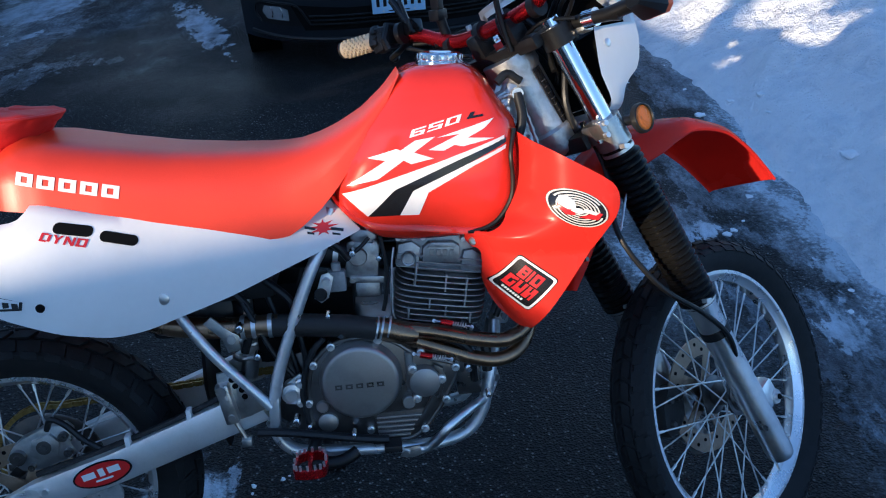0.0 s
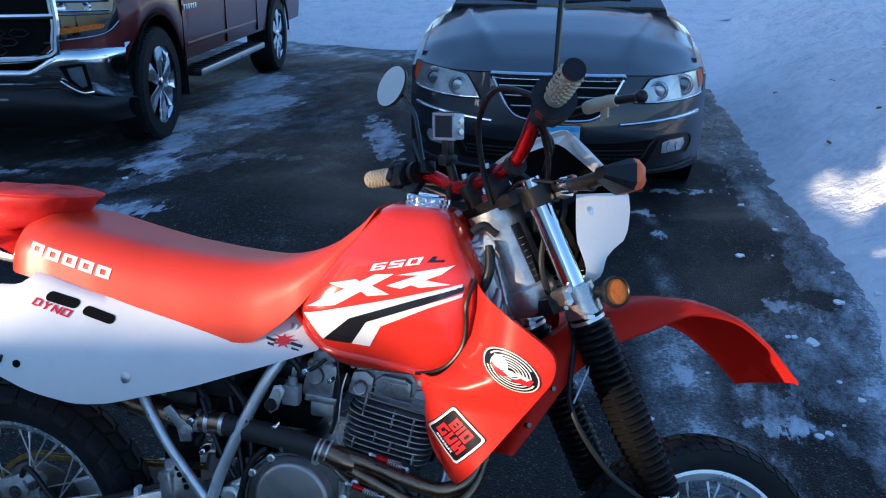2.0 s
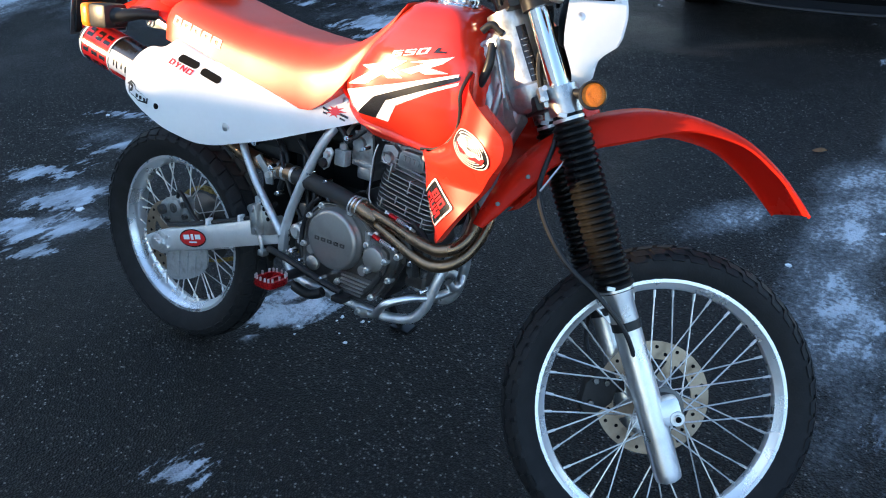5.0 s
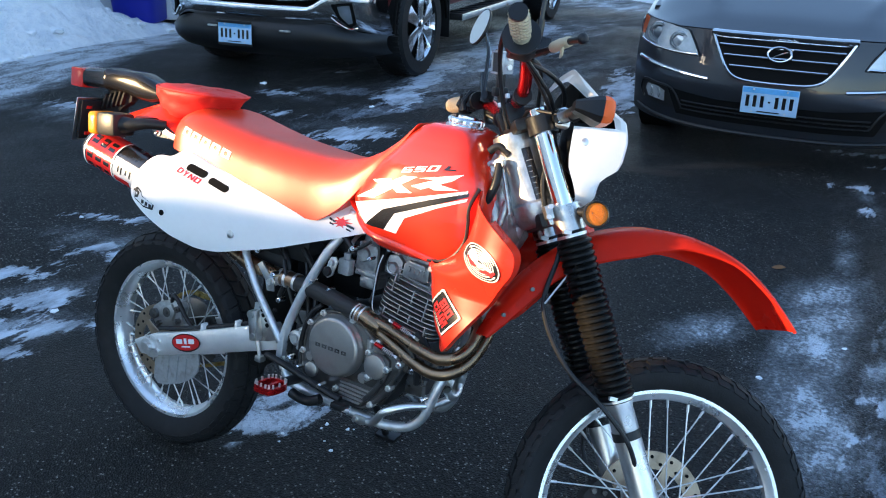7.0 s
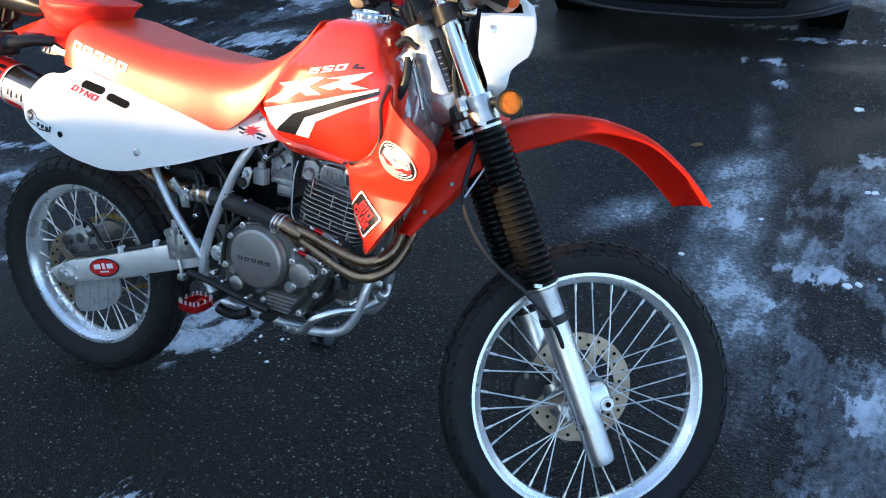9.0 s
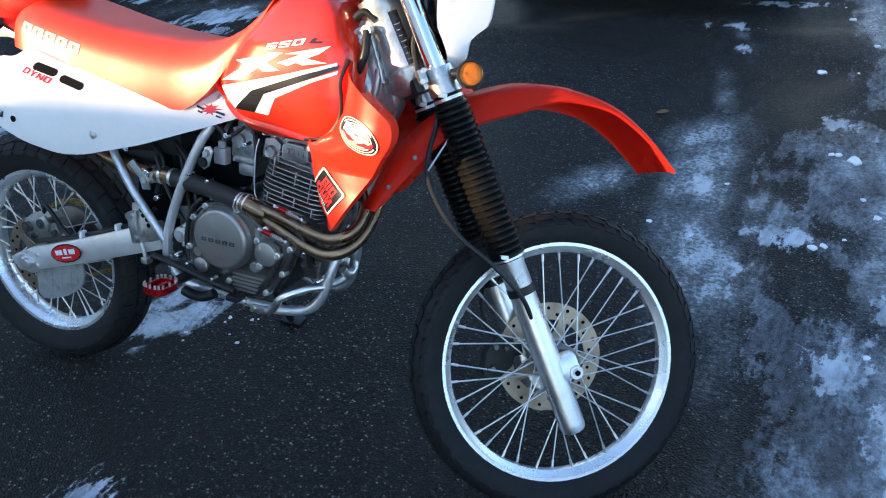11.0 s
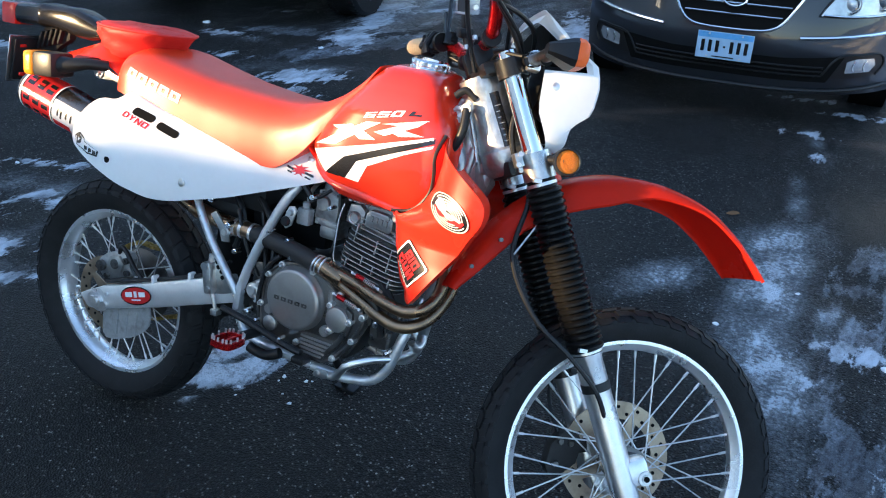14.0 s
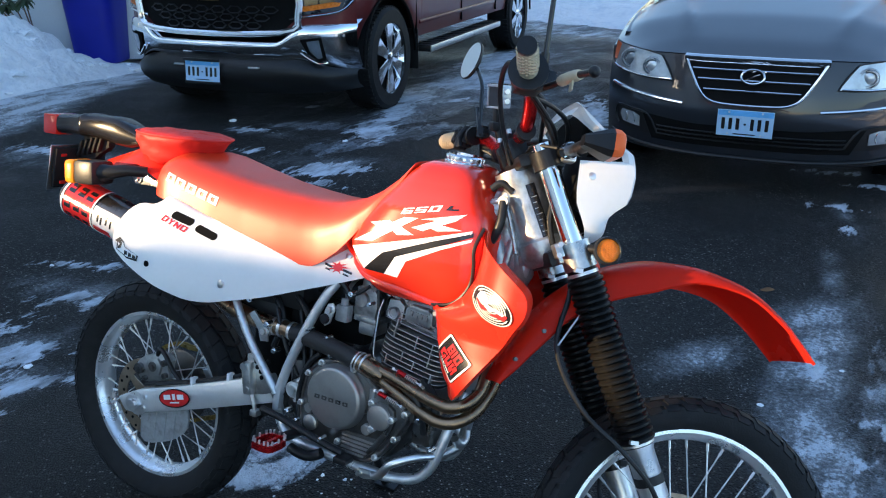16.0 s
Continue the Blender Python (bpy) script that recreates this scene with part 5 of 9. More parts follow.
part("hood", bm, CAR_RED, truck)


def arch(y, yc, r):
    d = r * r - (y - yc) ** 2
    return 0.40 + math.sqrt(d) if d > 0 else 0.0


for s in (-1, 1):
    bm = bmesh.new()
    rows = []
    for i in range(150):
        y = 0.30 + 5.45 * i / 149
        lo = max(0.50 if y > 1.5 else 0.56, arch(y, 0.94, 0.50), arch(y, 4.58, 0.50))
        hi = 1.11 if y < 1.6 else (1.28 if y < 3.9 else 1.36)
        wv = 1.0 + 0.012 * math.exp(-((y - 0.94) / 0.5) ** 2) + 0.012 * math.exp(-((y - 4.58) / 0.5) ** 2) - (0.10 * (0.62 - y) / 0.32 if y < 0.62 else 0)
        rows.append([Vector((s * wv * q, y, lo + (hi - lo) * t)) for t, q in ((0, 0.985), (0.15, 1.0), (0.5, 1.005), (0.56, 0.998), (0.85, 0.99), (1.0, 0.96))])
    loft(bm, rows, cap=False, closed=False)
    side = part("body_side", bm, CAR_RED, truck, "dark red body side with road grime", sharp=50)
    for y in (1.48, 2.62, 3.7):
        bm = bmesh.new()
        box(bm, (s * 1.0, y, 0.90), (0.02, 0.008, 0.74))
        part("panel_gap", bm, DARK, side)
    for yc in (0.94, 4.58):
        bm = bmesh.new()
        pts = [(s * 1.008, yc + 0.50 * math.cos(a), 0.40 + 0.50 * math.sin(a)) for a in (math.pi * i / 20 for i in range(21))]
        tube(bm, pts, 0.012, 6)
        part("arch_lip", bm, DARK, side)
    bm = bmesh.new()
    box(bm, (s * 0.998, 2.6, 0.62), (0.03, 2.1, 0.035), bevel=0.01)
    part("side_moulding", bm, CAR_RED, side)
    for i in range(6):
        bm = bmesh.new()
        box(bm, (s * 1.004, 1.55 + 0.055 * i, 0.905), (0.008, 0.034, 0.040), bevel=0.002)
        part("badge_block", bm, CHROME, side)
    bm = bmesh.new()
    box(bm, (s * 1.0, 2.6, 0.39), (0.17, 2.0, 0.06), bevel=0.02)
    part("running_board", bm, BLACK, truck, "black running board")
    bm = bmesh.new()
    box(bm, (s * 1.09, 2.6, 0.39), (0.012, 2.0, 0.055), bevel=0.005)
    part("running_board_trim", bm, ALU, truck)
    for q in range(16):
        bm = bmesh.new()
        box(bm, (s * 1.0, 1.68 + 0.122 * q, 0.4225), (0.13, 0.05, 0.007), bevel=0.002, seg=1)
        part("step_rib", bm, RUBBER, truck)
    bm = bmesh.new()
    box(bm, (s * 0.93, 1.50, 0.40), (0.16, 0.012, 0.34), bevel=0.004)
    part("mud_flap", bm, BLACK, truck)
    for yc in (0.94, 4.58):
        road_wheel(truck, "wheel", (s * 0.88, yc, 0.40), 0.405, 0.27, 0.282, 6, s, "large black truck tyre on a chrome six-spoke rim")
bm = bmesh.new()
box(bm, (0, 3.0, 0.72), (1.70, 5.2, 0.50))
part("underbody", bm, DARK, truck)
bm = bmesh.new()
cab = []
for y, hw, z in ((1.50, 0.86, 1.22), (2.20, 0.70, 1.82), (2.9, 0.70, 1.88), (3.75, 0.70, 1.86), (3.86, 0.80, 1.30)):
    cab.append([Vector((-0.94, y, 1.18)), Vector((-hw, y, z)), Vector((0, y - 0.02, z + 0.03)), Vector((hw, y, z)), Vector((0.94, y, 1.18))])
loft(bm, cab)
part("cab", bm, CAR_GLASS, truck, "dark glazed cab")
bm = bmesh.new()
box(bm, (0, 2.95, 1.88), (1.36, 1.55, 0.06), bevel=0.025)
for s in (-1, 1):
    for y0, y1 in ((1.52, 2.22), (3.0, 3.0), (3.84, 3.72)):
        rod(bm, (s * 0.93, y0, 1.2), (s * 0.70, y1, 1.87), 0.045, 8)
part("cab_roof", bm, CAR_RED, truck)
bm = bmesh.new()
box(bm, (0, 5.72, 0.98), (1.9, 0.05, 0.75), bevel=0.015)
part("tailgate", bm, CAR_RED, truck)
car_plate(truck, (-0.10, p_bump(0, 0.66) + 0.005, 0.395), pose(0, 0, 0, -6), "blue and white truck plate with dark bars")
for z in (0.480, 0.310):
    bm = bmesh.new()
    box(bm, (-0.10, p_bump(0, 0.66) - 0.002, z), (0.32, 0.012, 0.022), bevel=0.004)
    part("plate_frame", bm, BLACK, truck)


# ---- the motorcycle: built upright, x forward from the rear axle, y to its left; then set on its side stand ----
BIKE = Matrix.Translation((-0.662, 1.445, 0.014)) @ pose(0, 0, 0, 0, 0, 6.6) @ pose(0, 0, 0, -12.0) @ pose(0, 0, 0, 0, 1.0, 0)
RAKE, TURNED = radians(28), radians(38.5)
PIVOT = Vector((1.401, 0, 0.316))
STEER = Matrix.Translation(PIVOT) @ Matrix.Rotation(TURNED, 4, Vector((-math.sin(RAKE), 0, math.cos(RAKE)))) @ Matrix.Translation(-PIVOT)
bike = tagged(new("motorcycle"), "red and white enduro motorcycle leaning on its side stand", "motorcycle")
bike.matrix_world = BIKE


def tyre_mesh(R, w, rim, n_block, rows):
    """A carcass with separate tread blocks standing on it."""
    base = R - 0.008
    prof = [(rim - 0.010, -w * 0.52), (rim + 0.004, -w * 0.74), (rim + (R - rim) * 0.38, -w * 0.985), (rim + (R - rim) * 0.60, -w * 0.97), (base - w * 0.30, -w * 0.80),
            (base - w * 0.10, -w * 0.48), (base, 0)]
    full = prof + [(r, -y) for r, y in prof[-2::-1]]
    bm = bmesh.new()
    turned(bm, full, 72)
    crown = sorted((y, r) for r, y in full if r > rim + (R - rim) * 0.55)

    def at(a, y, up):
        for (y0, r0), (y1, r1) in zip(crown, crown[1:]):
            if y <= y1:
                t = (y - y0) / (y1 - y0)
                break
        r = r0 + (r1 - r0) * t
        d = Vector((r - (base - w * 0.75), y * 0.9)).normalized()
        return Vector(((r + up * d.x) * math.cos(a), y + up * d.y, (r + up * d.x) * math.sin(a)))

    step = 2 * math.pi / n_block
    blocks = []
    for y0, y1, skew, fill, shift in rows:
        b2 = bmesh.new()
        vs = []
        for up in (-0.003, 0.0055):
            sh = 0.0 if up < 0 else 0.06
            for y, e in ((y0, -1), (y1, 1)):
                for q in (-1, 1):
                    a = step * (shift + skew * (y - y0) / w + q * (fill / 2 - sh / 2))
                    vs.append(b2.verts.new(at(a, max(crown[0][0], min(crown[-1][0], y - e * sh * 0.02)), up)))
        for q in ((0, 1, 3, 2), (4, 6, 7, 5), (0, 4, 5, 1), (2, 3, 7, 6), (0, 2, 6, 4), (1, 5, 7, 3)):
            b2.faces.new([vs[j] for j in q])
        blocks.append(finish("tread_block", b2, RUBBER, 30))
    for s in (-1, 1):      # shoulder lugs, cut into the side of the carcass
        b2 = bmesh.new()
        line = [(base - w * 0.12, w * 0.56), (base - w * 0.30, w * 0.83), (rim + (R - rim) * 0.50, w * 0.985)]
        vs = [[b2.verts.new(((r + up * 0.6) * math.cos(a), s * (y + up), (r + up * 0.6) * math.sin(a))) for up in (-0.004, 0.0028) for a in (step * (0.62 - q * 0.13 - 0.41 * k), step * (0.62 - q * 0.13 + 0.41 * k))]
              for q, (r, y), k in zip((0, 1, 2), line, (1.0, 0.96, 0.80))]
        for a, b in zip(vs, vs[1:]):
            for i, j in ((0, 1), (1, 3), (3, 2), (2, 0)):
                b2.faces.new((a[i], a[j], b[j], b[i]))
        for e in (vs[0], vs[-1]):
            b2.faces.new((e[0], e[1], e[3], e[2]))
        blocks.append(finish("tread_block", b2, RUBBER, 30))
    return bm, blocks


def wheel(name, centre, m, R, w, flange, rim_w, hub, n_block, rows, label):
    h = rim_w
    f = flange
    bm = bmesh.new()
    turned(bm, [(f, -h), (f + 0.0008, -h + 0.002), (f, -h + 0.004), (f - 0.013, -h * 0.78), (f - 0.020, -h * 0.45), (f - 0.020, h * 0.45), (f - 0.013, h * 0.78), (f, h - 0.004),
                (f + 0.0008, h - 0.002), (f, h), (f - 0.014, h * 0.97), (f - 0.019, h * 0.72), (f - 0.029, h * 0.42), (f - 0.031, 0), (f - 0.029, -h * 0.42),
                (f - 0.019, -h * 0.72), (f - 0.014, -h * 0.97)], 96, closed=True)
    wh = part(name, bm, RIM, bike, label, m @ Matrix.Translation(centre))
    carcass, blocks = tyre_mesh(R, w, f, n_block, rows)
    part("tyre", carcass, RUBBER, wh, "black dual-sport tyre with cut tread blocks", sharp=30)
    for i in range(n_block):
        for me in blocks:
            o = new("tread_block", me)
            o.parent, o.matrix_basis = wh, pose(0, 0, 0, 0, -360.0 * i / n_block, 0)
    bm = bmesh.new()
    turned(bm, [(0.012, -hub[1] - 0.012), (0.030, -hub[1] - 0.012), (0.034, -hub[1] - 0.004), (hub[0], -hub[1] - 0.003), (hub[0], -hub[1] + 0.004), (0.026, -hub[1] + 0.012),
                (0.022, 0), (0.026, hub[1] - 0.012), (hub[0], hub[1] - 0.004), (hub[0], hub[1] + 0.004), (0.034, hub[1] + 0.005), (0.012, hub[1] + 0.02)], 36)
    part("hub", bm, ENGINE, wh)
    kinds = []
    for side in (-1, 1):
        for lean in (-1, 1):
            a = radians(58) * lean
            p = Vector(((hub[0] - 0.004) * math.cos(a), side * hub[1], (hub[0] - 0.004) * math.sin(a)))
            q = Vector((f - 0.031, side * 0.006, 0))
            bm = bmesh.new()
            rod(bm, p, q, 0.0018, 6)
            d = (q - p).normalized()
            rod(bm, q - d * 0.017, q, 0.0032, 6)
            kinds.append(finish("spoke", bm, STEEL))
    for i in range(36):
        s = new("spoke", kinds[(i % 2) * 2 + (i // 2) % 2])
        s.parent, s.matrix_basis = wh, pose(0, 0, 0, 0, -(i * 10 + 4), 0)
    return wh


front_rows = [(-0.036, -0.020, 0.35, 0.76, 0.25), (-0.018, -0.002, -0.5, 0.80, 0.0), (0.002, 0.018, 0.5, 0.80, 0.0), (0.020, 0.036, -0.35, 0.76, 0.25)]
rear_rows = [(-0.052, -0.030, 0.35, 0.76, 0.3), (-0.027, -0.003, -0.6, 0.80, 0.0), (0.003, 0.027, 0.6, 0.80, 0.0), (0.030, 0.052, -0.35, 0.76, 0.3)]
FW, RW = Vector((1.458, 0, 0.345)), Vector((-0.006, 0, 0.330))
front_wheel = wheel("front_wheel", FW, STEER, 0.347, 0.043, 0.2806, 0.025, (0.043, 0.032), 50, front_rows, "laced front wheel with a polished aluminium rim")
rear_wheel = wheel("rear_wheel", RW, Matrix(), 0.325, 0.058, 0.2412, 0.035, (0.055, 0.036), 42, rear_rows, "laced rear wheel with a polished aluminium rim")


def brake_disc(parent, y, r0, r1, holes):
    bm = bmesh.new()
    turned(bm, [(r0, y - 0.002), (r1, y - 0.002), (r1, y + 0.002), (r0, y + 0.002)], 60, closed=True)
    for i in range(5):
        a = 2 * math.pi * i / 5
        slab(bm, [(0.02 * math.cos(a + 1.2), 0.02 * math.sin(a + 1.2)), (0.02 * math.cos(a - 1.2), 0.02 * math.sin(a - 1.2)),
                  ((r0 + 0.006) * math.cos(a - 0.10), (r0 + 0.006) * math.sin(a - 0.10)), ((r0 + 0.006) * math.cos(a + 0.10), (r0 + 0.006) * math.sin(a + 0.10))], y - 0.0015, y + 0.0015)
    d = part("brake_disc", bm, DISC, parent, "worn steel brake disc with drilled holes")
    # dark dots laid on the uncut disc, for the shade of its holes
    for i in range(holes):
        bm = bmesh.new()
        a = 2 * math.pi * i / holes
        r = r0 + (r1 - r0) * (0.32 if i % 2 else 0.68)
        turned(bm, [(0, y - 0.0032), (0.0042, y - 0.0032), (0.0042, y + 0.0032), (0, y + 0.0032)], 8, (r * math.cos(a), 0, r * math.sin(a)))
        part("drilled_hole_shade", bm, DARK, d)


brake_disc(front_wheel, 0.052, 0.088, 0.128, 30)
brake_disc(rear_wheel, -0.060, 0.075, 0.110, 26)

# --- drive chain and rear sprocket, on the left ---
bm = bmesh.new()
turned(bm, [(0.03, 0.062), (0.104, 0.062), (0.108, 0.064), (0.104, 0.067), (0.03, 0.067)], 45, closed=True)
part("rear_sprocket", bm, ENGINE, rear_wheel)
bm = bmesh.new()
run = [(0.112 * math.cos(radians(a)), 0.343 + 0.112 * math.sin(radians(a))) for a in range(78, 288, 5)]
run = [(0.50, 0.475 + 0.012)] + [(0.45 - 0.05 * i, 0.486 - 0.0040 * i) for i in range(8)] + run + [(0.06 + 0.05 * i, 0.243 + 0.02 * i) for i in range(9)]
links = resample([(x, 0.066, z) for x, z in run], 130)
for i in range(len(links) - 1):
    a, b = links[i], links[i + 1]
    ang = math.atan2(b.z - a.z, b.x - a.x)
    wy = 0.0085 if i % 2 else 0.0055
    for s in (-1, 1):
        box(bm, (a + b) / 2 + Vector((0, s * wy, 0)), (0.0155, 0.0022, 0.010), pose(0, 0, 0, 0, -math.degrees(ang), 0))
tagged(part("drive_chain", bm, CHAIN, bike, "oily gold-tinted roller chain"), "oily gold-tinted roller chain", kind="stuff")

# --- swing arm ---
for s in (-1, 1):
    bm = bmesh.new()
    rings = []
    for x, z, h, y, wd in ((-0.050, 0.313, 0.032, 0.096, 0.020), (-0.025, 0.322, 0.044, 0.097, 0.024), (0.03, 0.344, 0.056, 0.099, 0.028), (0.19, 0.400, 0.056, 0.112, 0.030), (0.40, 0.476, 0.059, 0.114, 0.032),
                           (0.47, 0.501, 0.060, 0.110, 0.038)):
        rings.append([Vector((x - 0.015 * q[1], s * y + q[0] * wd / 2, z + q[1] * h / 2)) for q in ((-1, -0.8), (-0.8, -1), (0.8, -1), (1, -0.8), (1, 0.8), (0.8, 1), (-0.8, 1), (-1, 0.8))])
    loft(bm, rings)
    arm = part("swing_arm", bm, ARM_ALU, bike, "brushed aluminium box-section swing arm")
    bm = bmesh.new()
    turned(bm, [(0, s * 0.122), (0.010, s * 0.122), (0.012, s * 0.118), (0.022, s * 0.117), (0.024, s * 0.114), (0.024, s * 0.105)], 24, (-0.004, 0, 0.331))
    slab(bm, ellipse(0.012, 0.333, 0.034, 0.033, 28), s * 0.1135, s * 0.108, 0.001)
    turned(bm, [(0, s * 0.127), (0.007, s * 0.127), (0.0075, s * 0.121), (0.015, s * 0.121), (0.016, s * 0.1135)], 6, (0.012, 0, 0.333))
    for q in range(9):
        a = 2 * math.pi * q / 9
        turned(bm, [(0, s * 0.1148), (0.0025, s * 0.1148), (0.0025, s * 0.112)], 6, (0.012 + 0.026 * math.cos(a), 0, 0.333 + 0.026 * math.sin(a)))
    for dx, dz in ((0.045, 0.02), (0.04, -0.012)):
        turned(bm, [(0, s * 0.120), (0.006, s * 0.120), (0.006, s * 0.108)], 8, (dx, 0, 0.340 + dz))
    part("axle_adjuster", bm, STEEL, arm)
    if s < 0:
        arm_right = arm
skin_arm = lambda x, z: -0.1104 - 0.0875 * x
tilt = 17
sticker("oval_sticker", [ellipse(0.159, 0.391, 0.061, 0.0255, 28, tilt)], skin_arm, DECAL_K, arm_right, 0.0012, 0, "red oval sticker with white writing and a black rim")
sticker("oval_sticker_field", [ellipse(0.159, 0.391, 0.057, 0.0220, 28, tilt)], skin_arm, DECAL_R, arm_right, 0.0018, 0)
c, s_ = math.cos(radians(tilt)), math.sin(radians(tilt))
bars = []
for u0, u1, v0, v1 in ((-0.040, -0.013, -0.003, 0.010), (-0.006, 0.006, -0.004, 0.012), (0.013, 0.038, -0.003, 0.010), (-0.018, 0.018, -0.013, -0.009)):
    bars.append([(0.159 + u * c - v * s_, 0.391 + u * s_ + v * c) for u, v in ((u0, v0), (u1, v0), (u1, v1), (u0, v1))])
stickers("sticker_bar", bars, skin_arm, DECAL_W, arm_right, 0.0024, 0)
# chain slider and brake hose clips on top of the arm
bm = bmesh.new()
tube(bm, spline([(0.03, -0.100, 0.390), (0.15, -0.108, 0.428), (0.28, -0.110, 0.472), (0.40, -0.106, 0.520), (0.44, -0.10, 0.56)]), 0.006, 8)
hose = part("rear_brake_hose", bm, BLACK, bike)
for x, z in ((0.215, 0.452), (0.335, 0.494)):
    bm = bmesh.new()
    box(bm, (x, -0.117, z), (0.010, 0.020, 0.022), bevel=0.003)
    part("hose_clip", bm, WHITE, hose)

# rear caliper with its white guard
bm = bmesh.new()
slab(bm, [(-0.026, 0.420), (-0.010, 0.446), (0.010, 0.462), (0.040, 0.474), (0.060, 0.484), (0.092, 0.482), (0.104, 0.468), (0.100, 0.444), (0.112, 0.424), (0.090, 0.410), (0.030, 0.392), (0.0, 0.394)], -0.092, -0.066, 0.006)
slab(bm, [(0.020, 0.430), (0.030, 0.458), (0.066, 0.470), (0.082, 0.452), (0.074, 0.424), (0.044, 0.414)], -0.100, -0.088, 0.005)
caliper = part("rear_caliper", bm, ALU_DULL, bike, "dirty cast grey rear brake caliper")
for dx, dz, r in ((0.000, 0.426, 0.015), (0.052, 0.444, 0.014), (0.090, 0.462, 0.009), (0.094, 0.428, 0.008), (0.022, 0.404, 0.007)):
    bm = bmesh.new()
    turned(bm, [(0, -0.106), (r * 0.45, -0.106), (r * 0.5, -0.102), (r, -0.102), (r, -0.085)], 16, (dx, 0, dz))
    part("caliper_bolt", bm, ENGINE, caliper)
bm = bmesh.new()
tube(bm, spline([(0.060, -0.09, 0.476), (0.075, -0.10, 0.500), (0.10, -0.105, 0.490), (0.13, -0.105, 0.455), (0.16, -0.105, 0.432)]), 0.006, 8)
part("caliper_hose", bm, BLACK, caliper)
bm = bmesh.new()
slab(bm, [(0.005, 0.300), (0.03, 0.315), (0.10, 0.335), (0.172, 0.353), (0.178, 0.325), (0.173, 0.298), (0.158, 0.277), (0.136, 0.260), (0.110, 0.244), (0.085, 0.234), (0.05, 0.221), (0.022, 0.217), (0.006, 0.230)], -0.090, -0.083, 0.002)
for u in (0.060, 0.095, 0.128):   # stiffening ribs
    rod(bm, (u, -0.0905, 0.240 + 0.25 * abs(u - 0.06)), (u + 0.004, -0.0905, 0.325), 0.003, 6)
part("disc_guard", bm, MILKY, bike, "milky white plastic disc guard")

# --- frame ---
def tubes(name, lines, mat, label="", parent=bike, n=12, m=None, k=6):
    bm = bmesh.new()
    for pts, r in lines:
        tube(bm, spline(pts, k) if len(pts) > 2 else pts, r, n)
    return part(name, bm, mat, parent, label, m)


for s in (-1, 1):
    tubes("frame_cradle", [([(0.935, s * 0.012, 0.585), (0.928, s * 0.035, 0.54), (0.9175, s * 0.056, 0.500), (0.906, s * 0.065, 0.455), (0.892, s * 0.070, 0.412), (0.860, s * 0.076, 0.377), (0.80, s * 0.090, 0.366), (0.73, s * 0.105, 0.374), (0.60, s * 0.112, 0.384), (0.534, s * 0.112, 0.390), (0.500, s * 0.112, 0.415), (0.485, s * 0.112, 0.46)], 0.0125)], SILVER)
    guard = tubes("engine_guard", [([(0.748, s * 0.108, 0.368), (0.778, s * 0.114, 0.370), (0.801, s * 0.124, 0.394), (0.822, s * 0.128, 0.419), (0.868, s * 0.102, 0.440), (0.903, s * 0.064, 0.442), (0.924, s * 0.020, 0.450), (0.930, s * -0.016, 0.460), (0.926, s * -0.030, 0.478)], 0.0098)], ALU)
    bm = bmesh.new()
    slab(bm, [(0.724, 0.360), (0.732, 0.378), (0.762, 0.380), (0.768, 0.362), (0.750, 0.356)], s * 0.116, s * 0.121, 0.001)
    turned(bm, [(0, s * 0.128), (0.006, s * 0.128), (0.0065, s * 0.122), (0.009, s * 0.121), (0.009, s * 0.11)], 10, (0.736, 0, 0.367))
    part("guard_clamp", bm, ALU_DULL, guard)
    tubes("seat_stay", [([(0.636, s * 0.080, 0.86), (0.614, s * 0.094, 0.795), (0.590, s * 0.107, 0.752), (0.552, s * 0.118, 0.668), (0.513, s * 0.124, 0.568), (0.496, s * 0.128, 0.505)], 0.0118)], SILVER, "silver painted frame tube")
    bm = bmesh.new()
    slab(bm, [(0.487, 0.515), (0.508, 0.518), (0.504, 0.462), (0.490, 0.452), (0.484, 0.46)], s * 0.118, s * 0.138, 0.005)
    part("stay_foot", bm, SILVER, bike)
    tubes("sub_frame", [([(0.30, s * 0.105, 0.78), (0.351, s * 0.126, 0.688), (0.397, s * 0.130, 0.614), (0.437, s * 0.130, 0.563), (0.490, s * 0.130, 0.498)], 0.0100), ([(0.30, s * 0.105, 0.78), (0.22, s * 0.09, 0.83), (0.12, s * 0.07, 0.88)], 0.010)], SILVER)
    bm = bmesh.new()
    slab(bm, [(0.398, 0.575), (0.420, 0.580), (0.437, 0.563), (0.476, 0.530), (0.490, 0.500), (0.450, 0.484), (0.410, 0.474), (0.396, 0.515)], s * 0.124, s * 0.133, 0.002)
    plate = part("foot_bracket", bm, ALU_DULL, bike, "drilled cast footrest bracket")
    # near-black discs give the bracket's holes their shade
    for x, z in ((0.425, 0.562), (0.430, 0.549), (0.441, 0.540), (0.445, 0.526)):
        bm = bmesh.new()
        turned(bm, [(0, s * 0.1342), (0.0058, s * 0.1342), (0.0058, s * 0.127)], 10, (x, 0, z))
        part("bracket_hole_shade", bm, DARK, plate)
bm = bmesh.new()
rod(bm, (0.945, 0, 0.58), (1.03, 0, 0.93), 0.019, 14)
part("down_tube", bm, SILVER, bike)
bm = bmesh.new()
ax = Vector((-math.sin(RAKE), 0, math.cos(RAKE)))
foot = Vector((1.401, 0, 0.316)) + ax * 0.70
